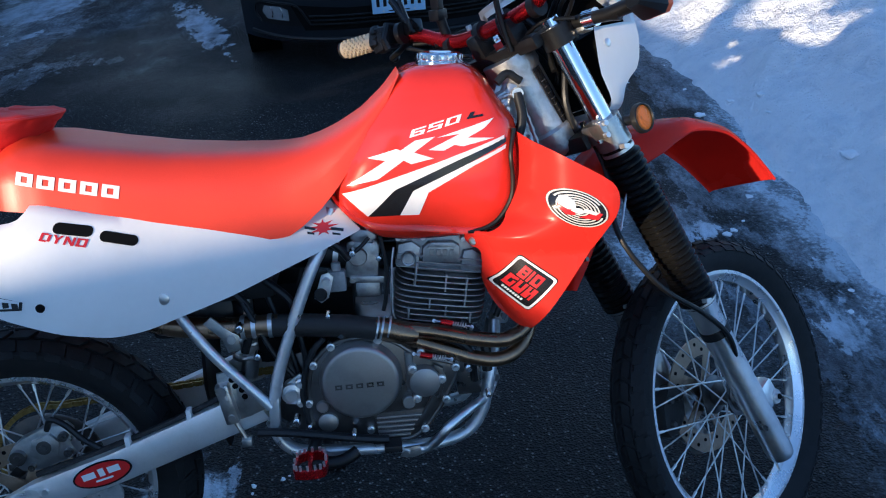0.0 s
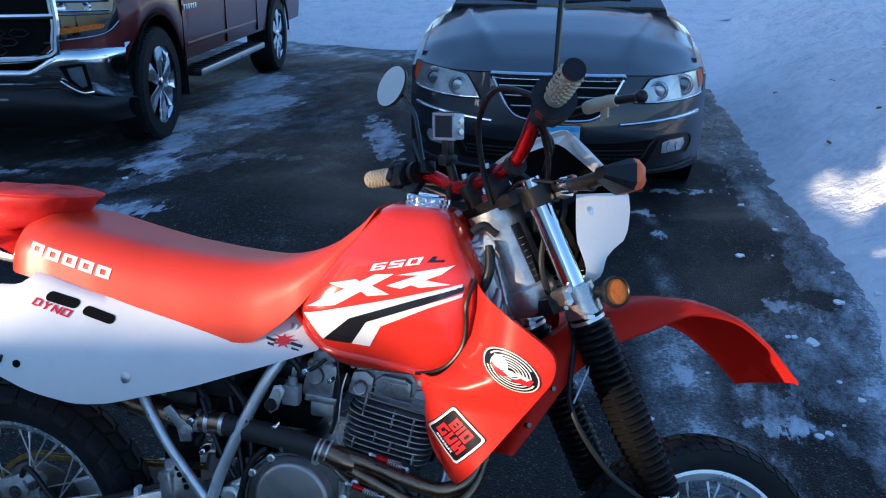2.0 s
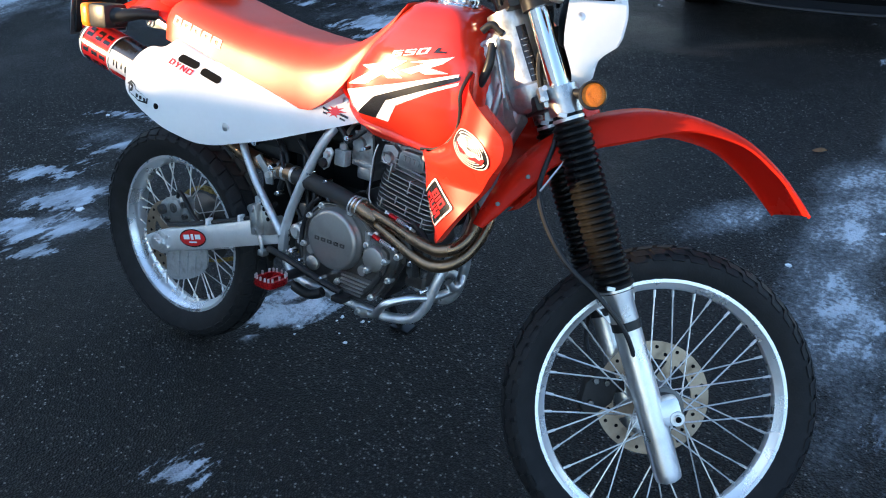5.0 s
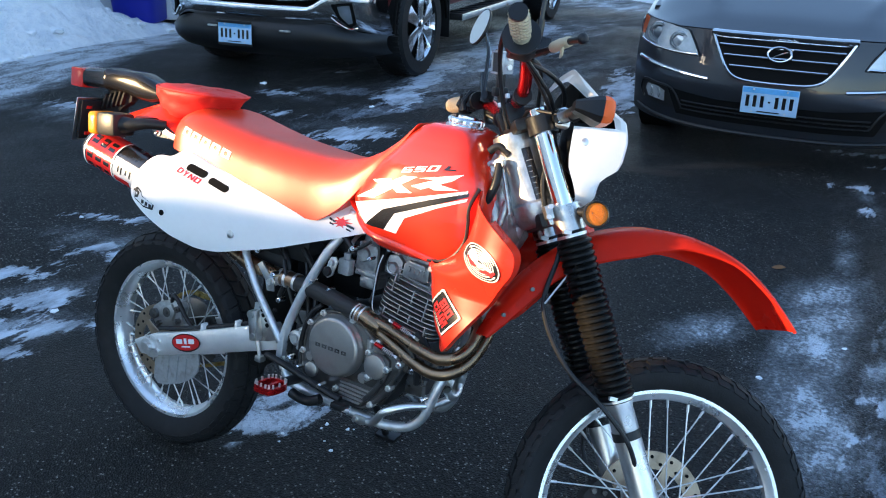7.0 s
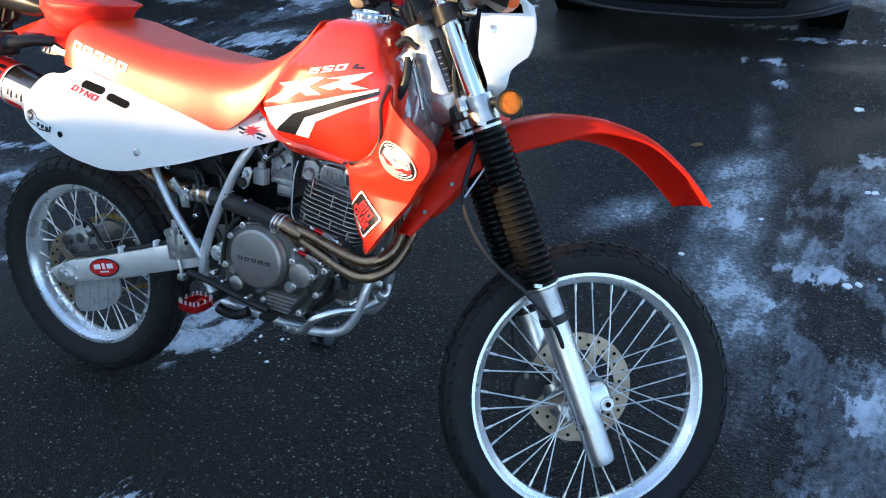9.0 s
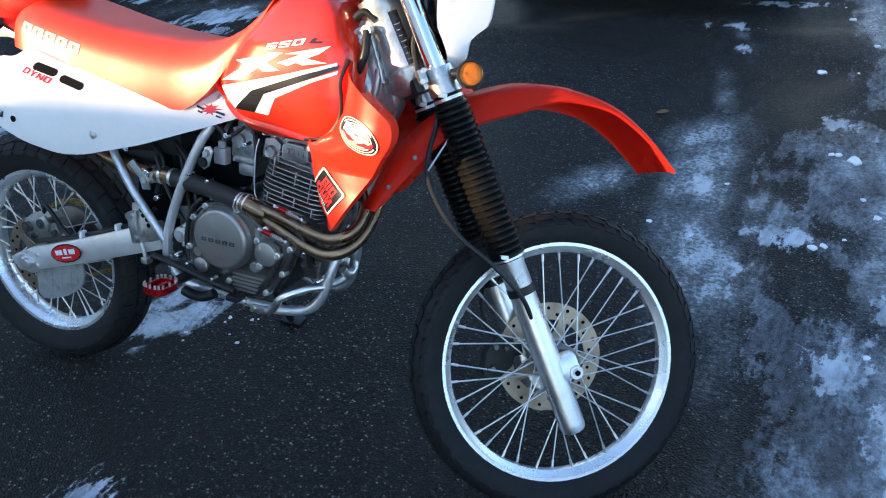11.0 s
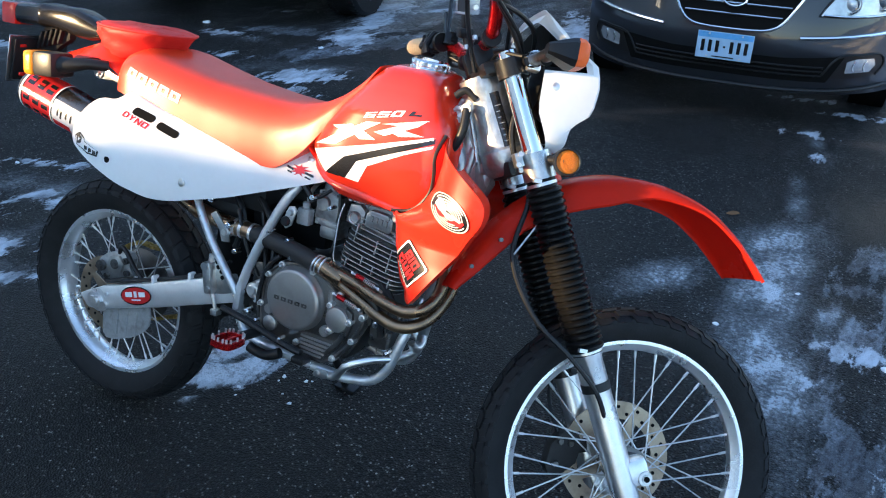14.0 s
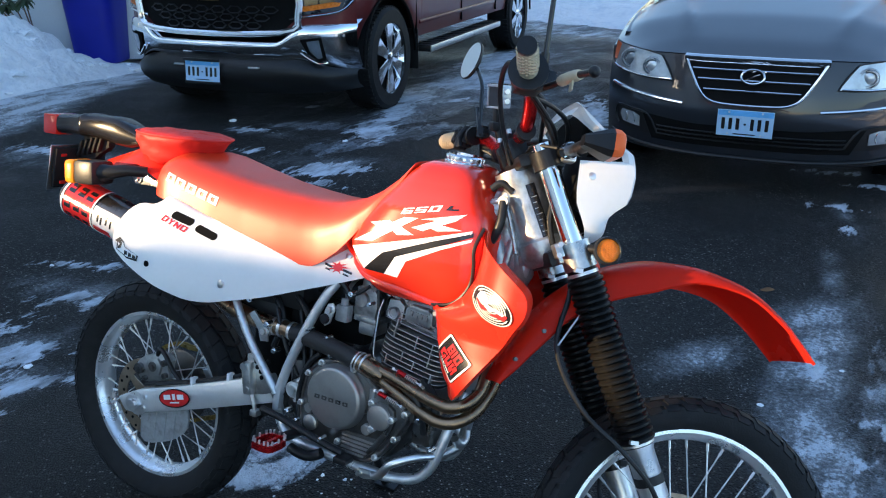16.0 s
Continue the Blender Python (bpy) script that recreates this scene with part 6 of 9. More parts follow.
tube(bm, [foot + ax * q for q in (-0.022, -0.016, 0.0, 0.03, 0.036, 0.12, 0.15, 0.16, 0.19)], [0.036, 0.046, 0.054, 0.054, 0.049, 0.048, 0.048, 0.052, 0.050], 24)
slab(bm, [(0.955, 1.055), (1.01, 1.075), (1.065, 0.95), (1.04, 0.905), (0.985, 0.90), (0.955, 0.955), (0.94, 1.01)], -0.037, 0.037, 0.012)
for s in (-1, 1):
    slab(bm, [(0.955, 1.035), (0.99, 1.04), (1.03, 0.93), (1.0, 0.885), (0.965, 0.90), (0.945, 0.97)], s * 0.043, s * 0.034, 0.003)
    tube(bm, spline([(0.985, s * 0.03, 1.05), (0.962, s * 0.052, 0.98), (0.99, s * 0.055, 0.92), (0.985, s * 0.062, 0.82)]), 0.018, 12)
slab(bm, [(0.932, 1.03), (0.972, 1.048), (1.022, 0.945), (1.036, 0.872), (1.005, 0.805), (0.962, 0.745), (0.930, 0.755), (0.925, 0.90)], -0.056, 0.056, 0.014)
for s in (-1, 1):
    tube(bm, spline([(1.015, s * 0.050, 0.96), (1.005, s * 0.060, 0.90), (0.985, s * 0.064, 0.84), (0.955, s * 0.062, 0.77)]), 0.010, 10)
head = part("steering_head", bm, CAST_SILVER, bike, "cast silver steering head with weld gussets")
bm = bmesh.new()
e1, e2 = Vector((0, -1, 0)), Vector((math.cos(RAKE), 0, math.sin(RAKE)))
loft(bm, [[foot + ax * q + (e1 * math.cos(radians(a)) + e2 * math.sin(radians(a))) * 0.0496 for a in range(30, 55, 6)] for q in (0.035, 0.07, 0.10, 0.150)], cap=False, closed=False)
part("data_plate", bm, DECAL_K, head, "small black data plate")
for s in (-1, 1):      # weld beads where the pressed gussets meet the head
    for line in ([(0.958, 1.032), (0.990, 1.035), (1.012, 0.985), (1.028, 0.935)], [(0.948, 0.975), (0.962, 0.930), (0.985, 0.905), (1.0, 0.888)]):
        bm = bmesh.new()
        pts = [Vector((p.x, s * 0.0585, p.z)) for p in spline([(x, 0, z) for x, z in line], 8)]
        tube(bm, pts, [0.0042 + 0.0012 * math.sin(2.2 * q) for q in range(len(pts))], 8)
        part("weld_bead", bm, CAST_SILVER, head)

for q in range(7):
    bm = bmesh.new()
    loft(bm, [[foot + ax * (0.046 + 0.0125 * q + d) + (e1 * math.cos(radians(a)) + e2 * math.sin(radians(a))) * 0.0500 for a in ((34, 39, 43) if q % 3 else (34, 42, 49))] for d in (0, 0.0016)], cap=False, closed=False)
    part("plate_rule", bm, ALU_DULL, head)
for pts, r in (([(0.99, -0.066, 1.04), (0.995, -0.080, 1.0), (0.985, -0.084, 0.965), (0.965, -0.082, 0.935)], 0.0095), ([(0.955, -0.055, 1.06), (0.975, -0.05, 1.075), (1.0, -0.045, 1.06)], 0.008)):
    bm = bmesh.new()
    tube(bm, spline(pts), r, 10)
    part("breather_hose", bm, BLACK, bike)
bm = bmesh.new()
rod(bm, (0.99, -0.058, 1.04), (0.99, -0.072, 1.04), 0.011, 10)
part("hose_clip", bm, STEEL, bike)
for s in (-1, 1):
    for x, z in ((0.972, 1.012), (1.002, 0.922)):
        bm = bmesh.new()
        turned(bm, [(0, s * 0.064), (0.005, s * 0.064), (0.008, s * 0.060), (0.008, s * 0.040)], 8, (x, 0, z))
        part("head_bolt", bm, STEEL, head)
    bm = bmesh.new()
    tube(bm, spline([(0.957, s * 0.0570, 1.02), (0.972, s * 0.0570, 0.985), (0.99, s * 0.0570, 0.95), (1.0, s * 0.0570, 0.90)]), 0.0035, 6)
    part("weld_seam", bm, SILVER, head)

# --- engine ---
bm = bmesh.new()
case = [(0.570, 0.590), (0.552, 0.53), (0.556, 0.455), (0.575, 0.420), (0.63, 0.402), (0.74, 0.388), (0.79, 0.410), (0.825, 0.47), (0.858, 0.54), (0.845, 0.600), (0.77, 0.625), (0.65, 0.625)]
slab(bm, case, -0.092, 0.098, 0.012)
slab(bm, [(0.555, 0.585), (0.50, 0.575), (0.49, 0.455), (0.55, 0.405), (0.62, 0.40), (0.62, 0.585)], -0.085, 0.085, 0.01)
engine = part("engine", bm, ENGINE, bike, "dusty grey single-cylinder engine")
COVER_LINE = [(0.583, 0.592), (0.564, 0.560), (0.556, 0.51), (0.556, 0.460), (0.570, 0.428), (0.60, 0.414), (0.674, 0.400), (0.743, 0.395), (0.776, 0.412), (0.806, 0.448), (0.832, 0.492), (0.850, 0.530), (0.842, 0.552), (0.800, 0.566), (0.760, 0.586), (0.735, 0.606), (0.70, 0.620), (0.655, 0.624), (0.61, 0.614)]
bm = bmesh.new()
slab(bm, COVER_LINE, -0.124, -0.086, 0.006)
case_cover = part("right_crankcase_cover", bm, ENGINE, engine)
bm = bmesh.new()     # the raised rim along the joint
rim = spline([(x + 0.006 * (0.70 - x) / 0.15, -0.122, z + 0.005 * (0.51 - z) / 0.1) for x, z in COVER_LINE], 3, True)
tube(bm, rim + rim[:1], 0.0048, 8, cap=False)
part("cover_rim", bm, ENGINE, case_cover)
bm = bmesh.new()     # arched web between the filter and the joint
slab(bm, [(0.800, 0.556), (0.818, 0.545), (0.822, 0.52), (0.812, 0.49), (0.788, 0.452), (0.764, 0.424), (0.752, 0.428), (0.776, 0.460), (0.796, 0.492), (0.806, 0.520), (0.800, 0.540)], -0.133, -0.120, 0.004)
part("cover_web", bm, ENGINE, case_cover)
bm = bmesh.new()
slab(bm, [(0.680, 0.462), (0.782, 0.463), (0.768, 0.440), (0.748, 0.405), (0.688, 0.408)], -0.127, -0.118, 0.003)
part("rib_panel", bm, ENGINE, case_cover)
for i in range(5):
    bm = bmesh.new()
    box(bm, (0.732 - 0.004 * i, -0.1285, 0.452 - 0.0098 * i), (0.094 - 0.008 * i, 0.006, 0.0046), pose(0, 0, 0, 0, 1, 0), 0.0015)
    part("case_rib", bm, ENGINE_LT, case_cover)
bm = bmesh.new()
turned(bm, [(0, -0.1480), (0.064, -0.1480), (0.0690, -0.1470), (0.0720, -0.1445), (0.0732, -0.140), (0.0738, -0.134), (0.0775, -0.130), (0.0785, -0.126), (0.0785, -0.112)], 64, (0.662, 0, 0.536))
clutch = part("clutch_cover", bm, ENGINE_LT, engine, "round satin grey clutch cover with a raised maker's mark")
for i in range(5):
    for u0, u1, v0, v1 in ((0.0, 0.0035, -0.0045, 0.0045), (0.0095, 0.0130, -0.0045, 0.0045), (0.0035, 0.0095, -0.0045, -0.0022), (0.0035, 0.0095, 0.0022, 0.0045)):
        bm = bmesh.new()
        box(bm, (0.614 + 0.0195 * i + (u0 + u1) / 2, -0.1484, 0.5325 + (v0 + v1) / 2), (u1 - u0, 0.0022, v1 - v0))
        part("raised_mark", bm, ENGINE, clutch)
bm = bmesh.new()
turned(bm, [(0, -0.1395), (0.0265, -0.1395), (0.029, -0.138), (0.0300, -0.134), (0.0325, -0.130), (0.0325, -0.11)], 36, (0.7815, 0, 0.5205))
filter_cover = part("oil_filter_cover", bm, ENGINE_LT, engine)
for x, z in ((0.760, 0.550), (0.814, 0.524), (0.765, 0.489)):
    bm = bmesh.new()
    turned(bm, [(0, -0.145), (0.0040, -0.145), (0.0048, -0.142), (0.0050, -0.139), (0.0085, -0.138), (0.0088, -0.115)], 12, (x, 0, z))
    part("cover_bolt", bm, STEEL, filter_cover)
for x, y, z, r in ((0.749, -0.135, 0.481, 0.0130), (0.593, -0.132, 0.453, 0.0190), (0.585, -0.130, 0.486, 0.0120)):
    bm = bmesh.new()
    turned(bm, [(0, y), (r * 0.86, y), (r, y + 0.002), (r + 0.001, -0.11)], 24, (x, 0, z))
    part("oil_cap", bm, ENGINE_LT, engine)
bm = bmesh.new()     # upright boss with its sight pipe
tube(bm, [(0.752, -0.122, 0.502), (0.754, -0.124, 0.55), (0.755, -0.124, 0.572), (0.755, -0.124, 0.580)], [0.0065, 0.0065, 0.0085, 0.0085], 12)
part("oil_pipe", bm, ENGINE_LT, engine)
for x, z in ((0.576, 0.572), (0.560, 0.495), (0.635, 0.412), (0.672, 0.428), (0.821, 0.477), (0.842, 0.542), (0.776, 0.420), (0.778, 0.578), (0.612, 0.606), (0.700, 0.612)):
    bm = bmesh.new()
    turned(bm, [(0, -0.136), (0.0042, -0.136), (0.0050, -0.133), (0.0052, -0.130), (0.0080, -0.129), (0.0084, -0.110)], 12, (x, 0, z))
    part("cover_bolt", bm, STEEL, engine)
# cylinder: fins tilted forward
CYL = Matrix.Translation((0.816, 0, 0.620)) @ pose(0, 0, 0, 0, 10, 0)
bm = bmesh.new()
box(bm, (0, 0, 0.05), (0.135, 0.135, 0.15), bevel=0.02)
cyl = part("cylinder", bm, ENGINE, engine, "finned grey cylinder", CYL)
fin = None
for i in range(10):
    wdt = (0.168, 0.176, 0.180, 0.182, 0.182, 0.182, 0.180, 0.178, 0.174, 0.168)[i]
    m = Matrix.Translation((0.0, 0, -0.006 + 0.0113 * i)) @ Matrix.Diagonal((wdt / 0.172, 1, 1, 1))
    if fin is None:
        bm = bmesh.new()
        slab(bm, [(0.086 * math.copysign(abs(math.cos(t)) ** 0.42, math.cos(t)), 0.0985 * math.copysign(abs(math.sin(t)) ** 0.42, math.sin(t))) for t in (2 * math.pi * k / 36 for k in range(36))], -0.0015, 0.0015, 0.0007)
        bmesh.ops.rotate(bm, matrix=Matrix.Rotation(math.pi / 2, 3, 'X'), verts=bm.verts[:])
        fin = part("cooling_fin", bm, FIN, cyl, m=m)
    else:
        again(fin, m)
for u, z0, z1 in ((-0.052, 0.072, 0.118), (-0.020, 0.030, 0.052), (0.006, 0.066, 0.100), (0.012, 0.018, 0.040), (0.046, 0.038, 0.098), (-0.058, 0.006, 0.030), (0.060, 0.004, 0.028)):
    bm = bmesh.new()
    box(bm, (u, -0.088, (z0 + z1) / 2), (0.0042, 0.019, z1 - z0), bevel=0.001, seg=1)
    part("fin_web", bm, FIN, cyl)
bm = bmesh.new()
slab(bm, [(-0.084, 0.100), (0.078, 0.098), (0.086, 0.122), (0.078, 0.150), (0.058, 0.178), (0.0, 0.190), (-0.052, 0.184), (-0.084, 0.166), (-0.092, 0.140)], -0.074, 0.080, 0.010)
slab(bm, [(-0.042, 0.118), (0.022, 0.122), (0.028, 0.132), (0.024, 0.156), (0.012, 0.162), (-0.034, 0.157), (-0.044, 0.146)], -0.0905, -0.070, 0.004)      # raised plate
slab(bm, [(-0.036, 0.148), (0.018, 0.153), (0.012, 0.163), (-0.030, 0.159)], -0.094, -0.080, 0.003)
slab(bm, [(-0.092, 0.108), (-0.046, 0.106), (-0.048, 0.146), (-0.066, 0.156), (-0.090, 0.148)], -0.088, -0.070, 0.005)
slab(bm, [(0.030, 0.108), (0.080, 0.104), (0.078, 0.136), (0.050, 0.150), (0.034, 0.146)], -0.084, -0.070, 0.005)
turned(bm, [(0, -0.094), (0.0095, -0.094), (0.0100, -0.097), (0.0125, -0.098), (0.0140, -0.096), (0.0140, -0.08)], 28, (-0.0686, 0, 0.124))
for q, w_ in ((0.107, 0.086), (0.1185, 0.088), (0.130, 0.086)):
    box(bm, (-0.004, -0.080, q), (2 * w_, 0.018, 0.0032), bevel=0.0008, seg=1)
head_top = part("cylinder_head", bm, FIN, engine, "cast grey cylinder head with raised letters worn off", CYL)
for u, q in ((-0.092, 0.160), (-0.080, 0.163), (0.070, 0.150), (-0.046, 0.166), (0.028, 0.170)):
    bm = bmesh.new()
    turned(bm, [(0, -0.094), (0.0045, -0.094), (0.0055, -0.091), (0.0058, -0.070)], 8, (u, 0, q))
    part("head_nut", bm, STEEL, head_top)
for i in range(4):
    bm = bmesh.new()
    box(bm, (-0.027 + 0.0125 * i, -0.0912, 0.1395 + 0.001 * i), (0.0075, 0.0025, 0.0125), bevel=0.0005, seg=1)
    part("cast_mark", bm, ENGINE_LT, head_top)
bm = bmesh.new()
tube(bm, spline([(0.744, -0.098, 0.780), (0.738, -0.104, 0.75), (0.735, -0.106, 0.70), (0.733, -0.104, 0.655), (0.737, -0.100, 0.640)]), 0.0017, 6)
part("bright_wire", bm, STEEL, engine)

# carburettor, intake and airbox
bm = bmesh.new()
box(bm, (0.684, -0.036, 0.752), (0.064, 0.080, 0.074), pose(0, 0, 0, 0, 8, 0), 0.010)
box(bm, (0.690, -0.040, 0.796), (0.050, 0.060, 0.030), pose(0, 0, 0, 0, 8, 0), 0.008)
box(bm, (0.690, -0.046, 0.716), (0.066, 0.070, 0.014), pose(0, 0, 0, 0, 4, 0), 0.003)
box(bm, (0.690, -0.044, 0.694), (0.050, 0.056, 0.036), bevel=0.010)
turned(bm, [(0, -0.084), (0.016, -0.084), (0.018, -0.081), (0.018, -0.06)], 20, (0.676, 0, 0.762))
for dx, dz in ((-0.026, 0.716), (0.026, 0.714), (-0.022, 0.790), (0.020, 0.786)):
    turned(bm, [(0, -0.084), (0.004, -0.084), (0.0045, -0.07)], 8, (0.690 + dx, 0, dz))
part("carburettor", bm, FIN, bike, "dull cast carburettor")
bm = bmesh.new()
rod(bm, (0.710, -0.02, 0.745), (0.775, 0, 0.735), 0.026, 16)
part("intake_boot", bm, BLACK, bike)
bm = bmesh.new()
tube(bm, [(0.660, -0.045, 0.762), (0.640, -0.045, 0.766), (0.610, -0.045, 0.772), (0.55, -0.04, 0.78)], [0.030, 0.034, 0.034, 0.040], 18)
boot = part("airbox_boot", bm, BLACK, bike)
bm = bmesh.new()
tube(bm, [(0.640, -0.045, 0.766), (0.630, -0.045, 0.768)], [0.0355, 0.0355], 18)
part("boot_clamp", bm, STEEL, boot)
bm = bmesh.new()
box(bm, (0.634, -0.086, 0.722), (0.034, 0.026, 0.040), bevel=0.006)
rod(bm, (0.634, -0.086, 0.742), (0.634, -0.086, 0.756), 0.009, 12)
part("breather_cup", bm, MILKY, bike, "milky plastic breather cup")
bm = bmesh.new()
box(bm, (0.40, 0, 0.77), (0.24, 0.18, 0.15), bevel=0.02)
box(bm, (0.36, -0.02, 0.67), (0.16, 0.13, 0.08), bevel=0.02)
part("air_box", bm, BLACK, bike)
bm = bmesh.new()     # pull lever on its small plate beside the frame tube
slab(bm, [(0.592, 0.700), (0.604, 0.690), (0.618, 0.700), (0.630, 0.738), (0.622, 0.748), (0.608, 0.744)], -0.118, -0.113, 0.0015)
turned(bm, [(0, -0.128), (0.007, -0.128), (0.0085, -0.124), (0.0085, -0.115)], 12, (0.616, 0, 0.732))
choke = part("choke_lever", bm, STEEL, bike)
bm = bmesh.new()
turned(bm, [(0, -0.126), (0.010, -0.126), (0.012, -0.123), (0.012, -0.117)], 18, (0.604, 0, 0.708))
part("choke_knob", bm, BLACK, choke)
# mud flap between the rear tyre and the engine
bm = bmesh.new()
loft(bm, [[Vector((x + e, y, z)) for y, e in ((-0.075, 0.0), (-0.05, -0.012), (0.05, -0.012), (0.085, 0.0))] for x, z in ((0.375, 0.72), (0.372, 0.62), (0.366, 0.52), (0.372, 0.44), (0.40, 0.38))], cap=False, closed=False)
bmesh.ops.solidify(bm, geom=bm.faces[:], thickness=0.004)
part("mud_flap", bm, BLACK, bike, "black plastic mud flap")
# shock absorber
bm = bmesh.new()
coil = [(0.435 + 0.032 * math.cos(a) + 0.05 * a / 40, 0.02 + 0.032 * math.sin(a), 0.53 + 0.0045 * a) for a in (0.5 * i for i in range(72))]
tube(bm, coil, 0.0055, 8)
rod(bm, (0.43, 0.02, 0.50), (0.48, 0.02, 0.70), 0.018, 14)
part("rear_shock", bm, STEEL, bike, "coil spring rear shock absorber")
# cables and hoses behind the frame
for pts, r in (([(0.50, -0.07, 0.70), (0.530, -0.085, 0.60), (0.55, -0.098, 0.52), (0.565, -0.105, 0.45)], 0.006), ([(0.545, -0.08, 0.66), (0.560, -0.095, 0.58), (0.562, -0.110, 0.50), (0.59, -0.115, 0.44)], 0.006),
               ([(0.72, -0.085, 0.80), (0.728, -0.088, 0.74), (0.722, -0.088, 0.68), (0.715, -0.09, 0.655)], 0.004), ([(0.60, -0.09, 0.81), (0.66, -0.10, 0.775), (0.70, -0.09, 0.80)], 0.004),
               ([(0.42, -0.09, 0.74), (0.47, -0.1, 0.68), (0.45, -0.1, 0.60)], 0.008), ([(0.955, -0.07, 0.80), (0.96, -0.08, 0.70), (0.93, -0.08, 0.62)], 0.006),
               ([(0.83, -0.12, 0.60), (0.87, -0.115, 0.57), (0.88, -0.10, 0.50)], 0.008)):
    bm = bmesh.new()
    tube(bm, spline(pts), r, 8)
    part("hose", bm, BLACK, bike)
bm = bmesh.new()
box(bm, (0.87, -0.06, 0.50), (0.05, 0.07, 0.07), bevel=0.01)
box(bm, (0.845, -0.10, 0.545), (0.03, 0.03, 0.045), bevel=0.006)
part("engine_mount", bm, ENGINE, bike)

# near-black filler boxes, added so the gaps in the frame read dark
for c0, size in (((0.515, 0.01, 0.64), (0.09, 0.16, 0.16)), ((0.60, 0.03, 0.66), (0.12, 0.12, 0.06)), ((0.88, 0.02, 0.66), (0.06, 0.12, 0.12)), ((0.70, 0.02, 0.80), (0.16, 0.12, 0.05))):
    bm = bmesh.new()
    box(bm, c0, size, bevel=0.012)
    part("gap_filler", bm, DARK, bike)
for x, y, z, r in ((0.452, -0.138, 0.662, 0.008), (0.478, -0.138, 0.604, 0.007), (0.634, -0.128, 0.628, 0.007), (0.560, -0.122, 0.672, 0.006), (0.612, -0.118, 0.662, 0.006), (0.848, -0.122, 0.600, 0.007), (0.868, -0.112, 0.530, 0.008),
                   (0.640, -0.152, 0.432, 0.006), (0.705, -0.128, 0.396, 0.008), (0.395, -0.136, 0.712, 0.007), (0.535, -0.148, 0.470, 0.009), (0.558, -0.140, 0.452, 0.006), (0.905, -0.112, 0.470, 0.006), (0.668, -0.118, 0.780, 0.006), (0.715, -0.112, 0.765, 0.005)):
    bm = bmesh.new()
    turned(bm, [(0, y - 0.006), (r * 0.62, y - 0.006), (r * 0.66, y - 0.001), (r, y - 0.001), (r, y + 0.02)], 10, (x, 0, z))
    part("frame_bolt", bm, CHROME, bike)
for pts, r, mt in (([(0.50, -0.085, 0.735), (0.54, -0.095, 0.70), (0.55, -0.095, 0.675)], 0.008, BLACK), ([(0.58, -0.10, 0.795), (0.63, -0.105, 0.80), (0.66, -0.10, 0.765)], 0.007, BLACK),
                   ([(0.86, -0.09, 0.62), (0.90, -0.10, 0.58), (0.905, -0.105, 0.52)], 0.010, BLACK),
                   ([(0.46, -0.11, 0.70), (0.48, -0.118, 0.66), (0.505, -0.115, 0.60), (0.535, -0.112, 0.55)], 0.005, BLACK), ([(0.60, -0.12, 0.622), (0.572, -0.125, 0.59), (0.552, -0.125, 0.52), (0.556, -0.125, 0.455)], 0.006, BLACK)):
    bm = bmesh.new()
    tube(bm, spline(pts), r, 8)
    part("hose", bm, mt, bike)

# --- exhaust ---
tubes("header_pipe", [([(0.88, -0.035, 0.705), (0.945, -0.042, 0.705), (0.988, -0.052, 0.672), (0.997, -0.078, 0.630), (0.982, -0.103, 0.602), (0.955, -0.114, 0.588), (0.926, -0.117, 0.585), (0.87, -0.118, 0.596), (0.826, -0.118, 0.609), (0.78, -0.118, 0.620), (0.725, -0.118, 0.628)], 0.0142)], BRONZE, "heat-tinted bronze exhaust header", n=18)
tubes("header_pipe", [([(0.88, 0.035, 0.705), (0.955, 0.028, 0.702), (1.000, -0.004, 0.670), (1.006, -0.038, 0.625), (0.992, -0.076, 0.580), (0.962, -0.104, 0.553), (0.924, -0.113, 0.544), (0.879, -0.114, 0.553), (0.835, -0.114, 0.571), (0.791, -0.114, 0.589), (0.755, -0.115, 0.604), (0.722, -0.116, 0.620)], 0.0142)], BRONZE, "heat-tinted bronze exhaust header", n=18)
bm = bmesh.new()
tube(bm, [(0.775, -0.117, 0.611), (0.760, -0.117, 0.615), (0.742, -0.117, 0.620), (0.725, -0.117, 0.626), (0.71, -0.117, 0.629), (0.698, -0.116, 0.631)], [0.018, 0.0215, 0.0225, 0.0222, 0.0215, 0.0215], 20)
collector = part("exhaust_collector", bm, BRONZE, bike)
for x in (0.700, 0.709, 0.722):
    bm = bmesh.new()
    rod(bm, (x - 0.0018, -0.117, 0.6305), (x + 0.0018, -0.117, 0.6295), 0.0232, 20)
    part("pipe_band", bm, STEEL, collector)
tubes("mid_pipe", [([(0.705, -0.117, 0.629), (0.65, -0.114, 0.639), (0.60, -0.111, 0.645), (0.55, -0.108, 0.649), (0.51, -0.106, 0.651)], 0.0215)], SOOT, "soot-black wrapped pipe", n=18)
tubes("tail_pipe", [([(0.52, -0.106, 0.652), (0.48, -0.105, 0.6525), (0.43, -0.103, 0.653), (0.33, -0.100, 0.665), (0.24, -0.100, 0.700), (0.14, -0.110, 0.755), (0.06, -0.115, 0.800)], 0.0205)], BRONZE, "", n=18)
for x, z in ((0.455, 0.655), (0.475, 0.655), (0.505, 0.654)):
    bm = bmesh.new()
    rod(bm, (x - 0.004, -0.104, z - 0.003), (x + 0.004, -0.104, z - 0.003), 0.0228, 18)
    part("pipe_clamp", bm, STEEL, bike)
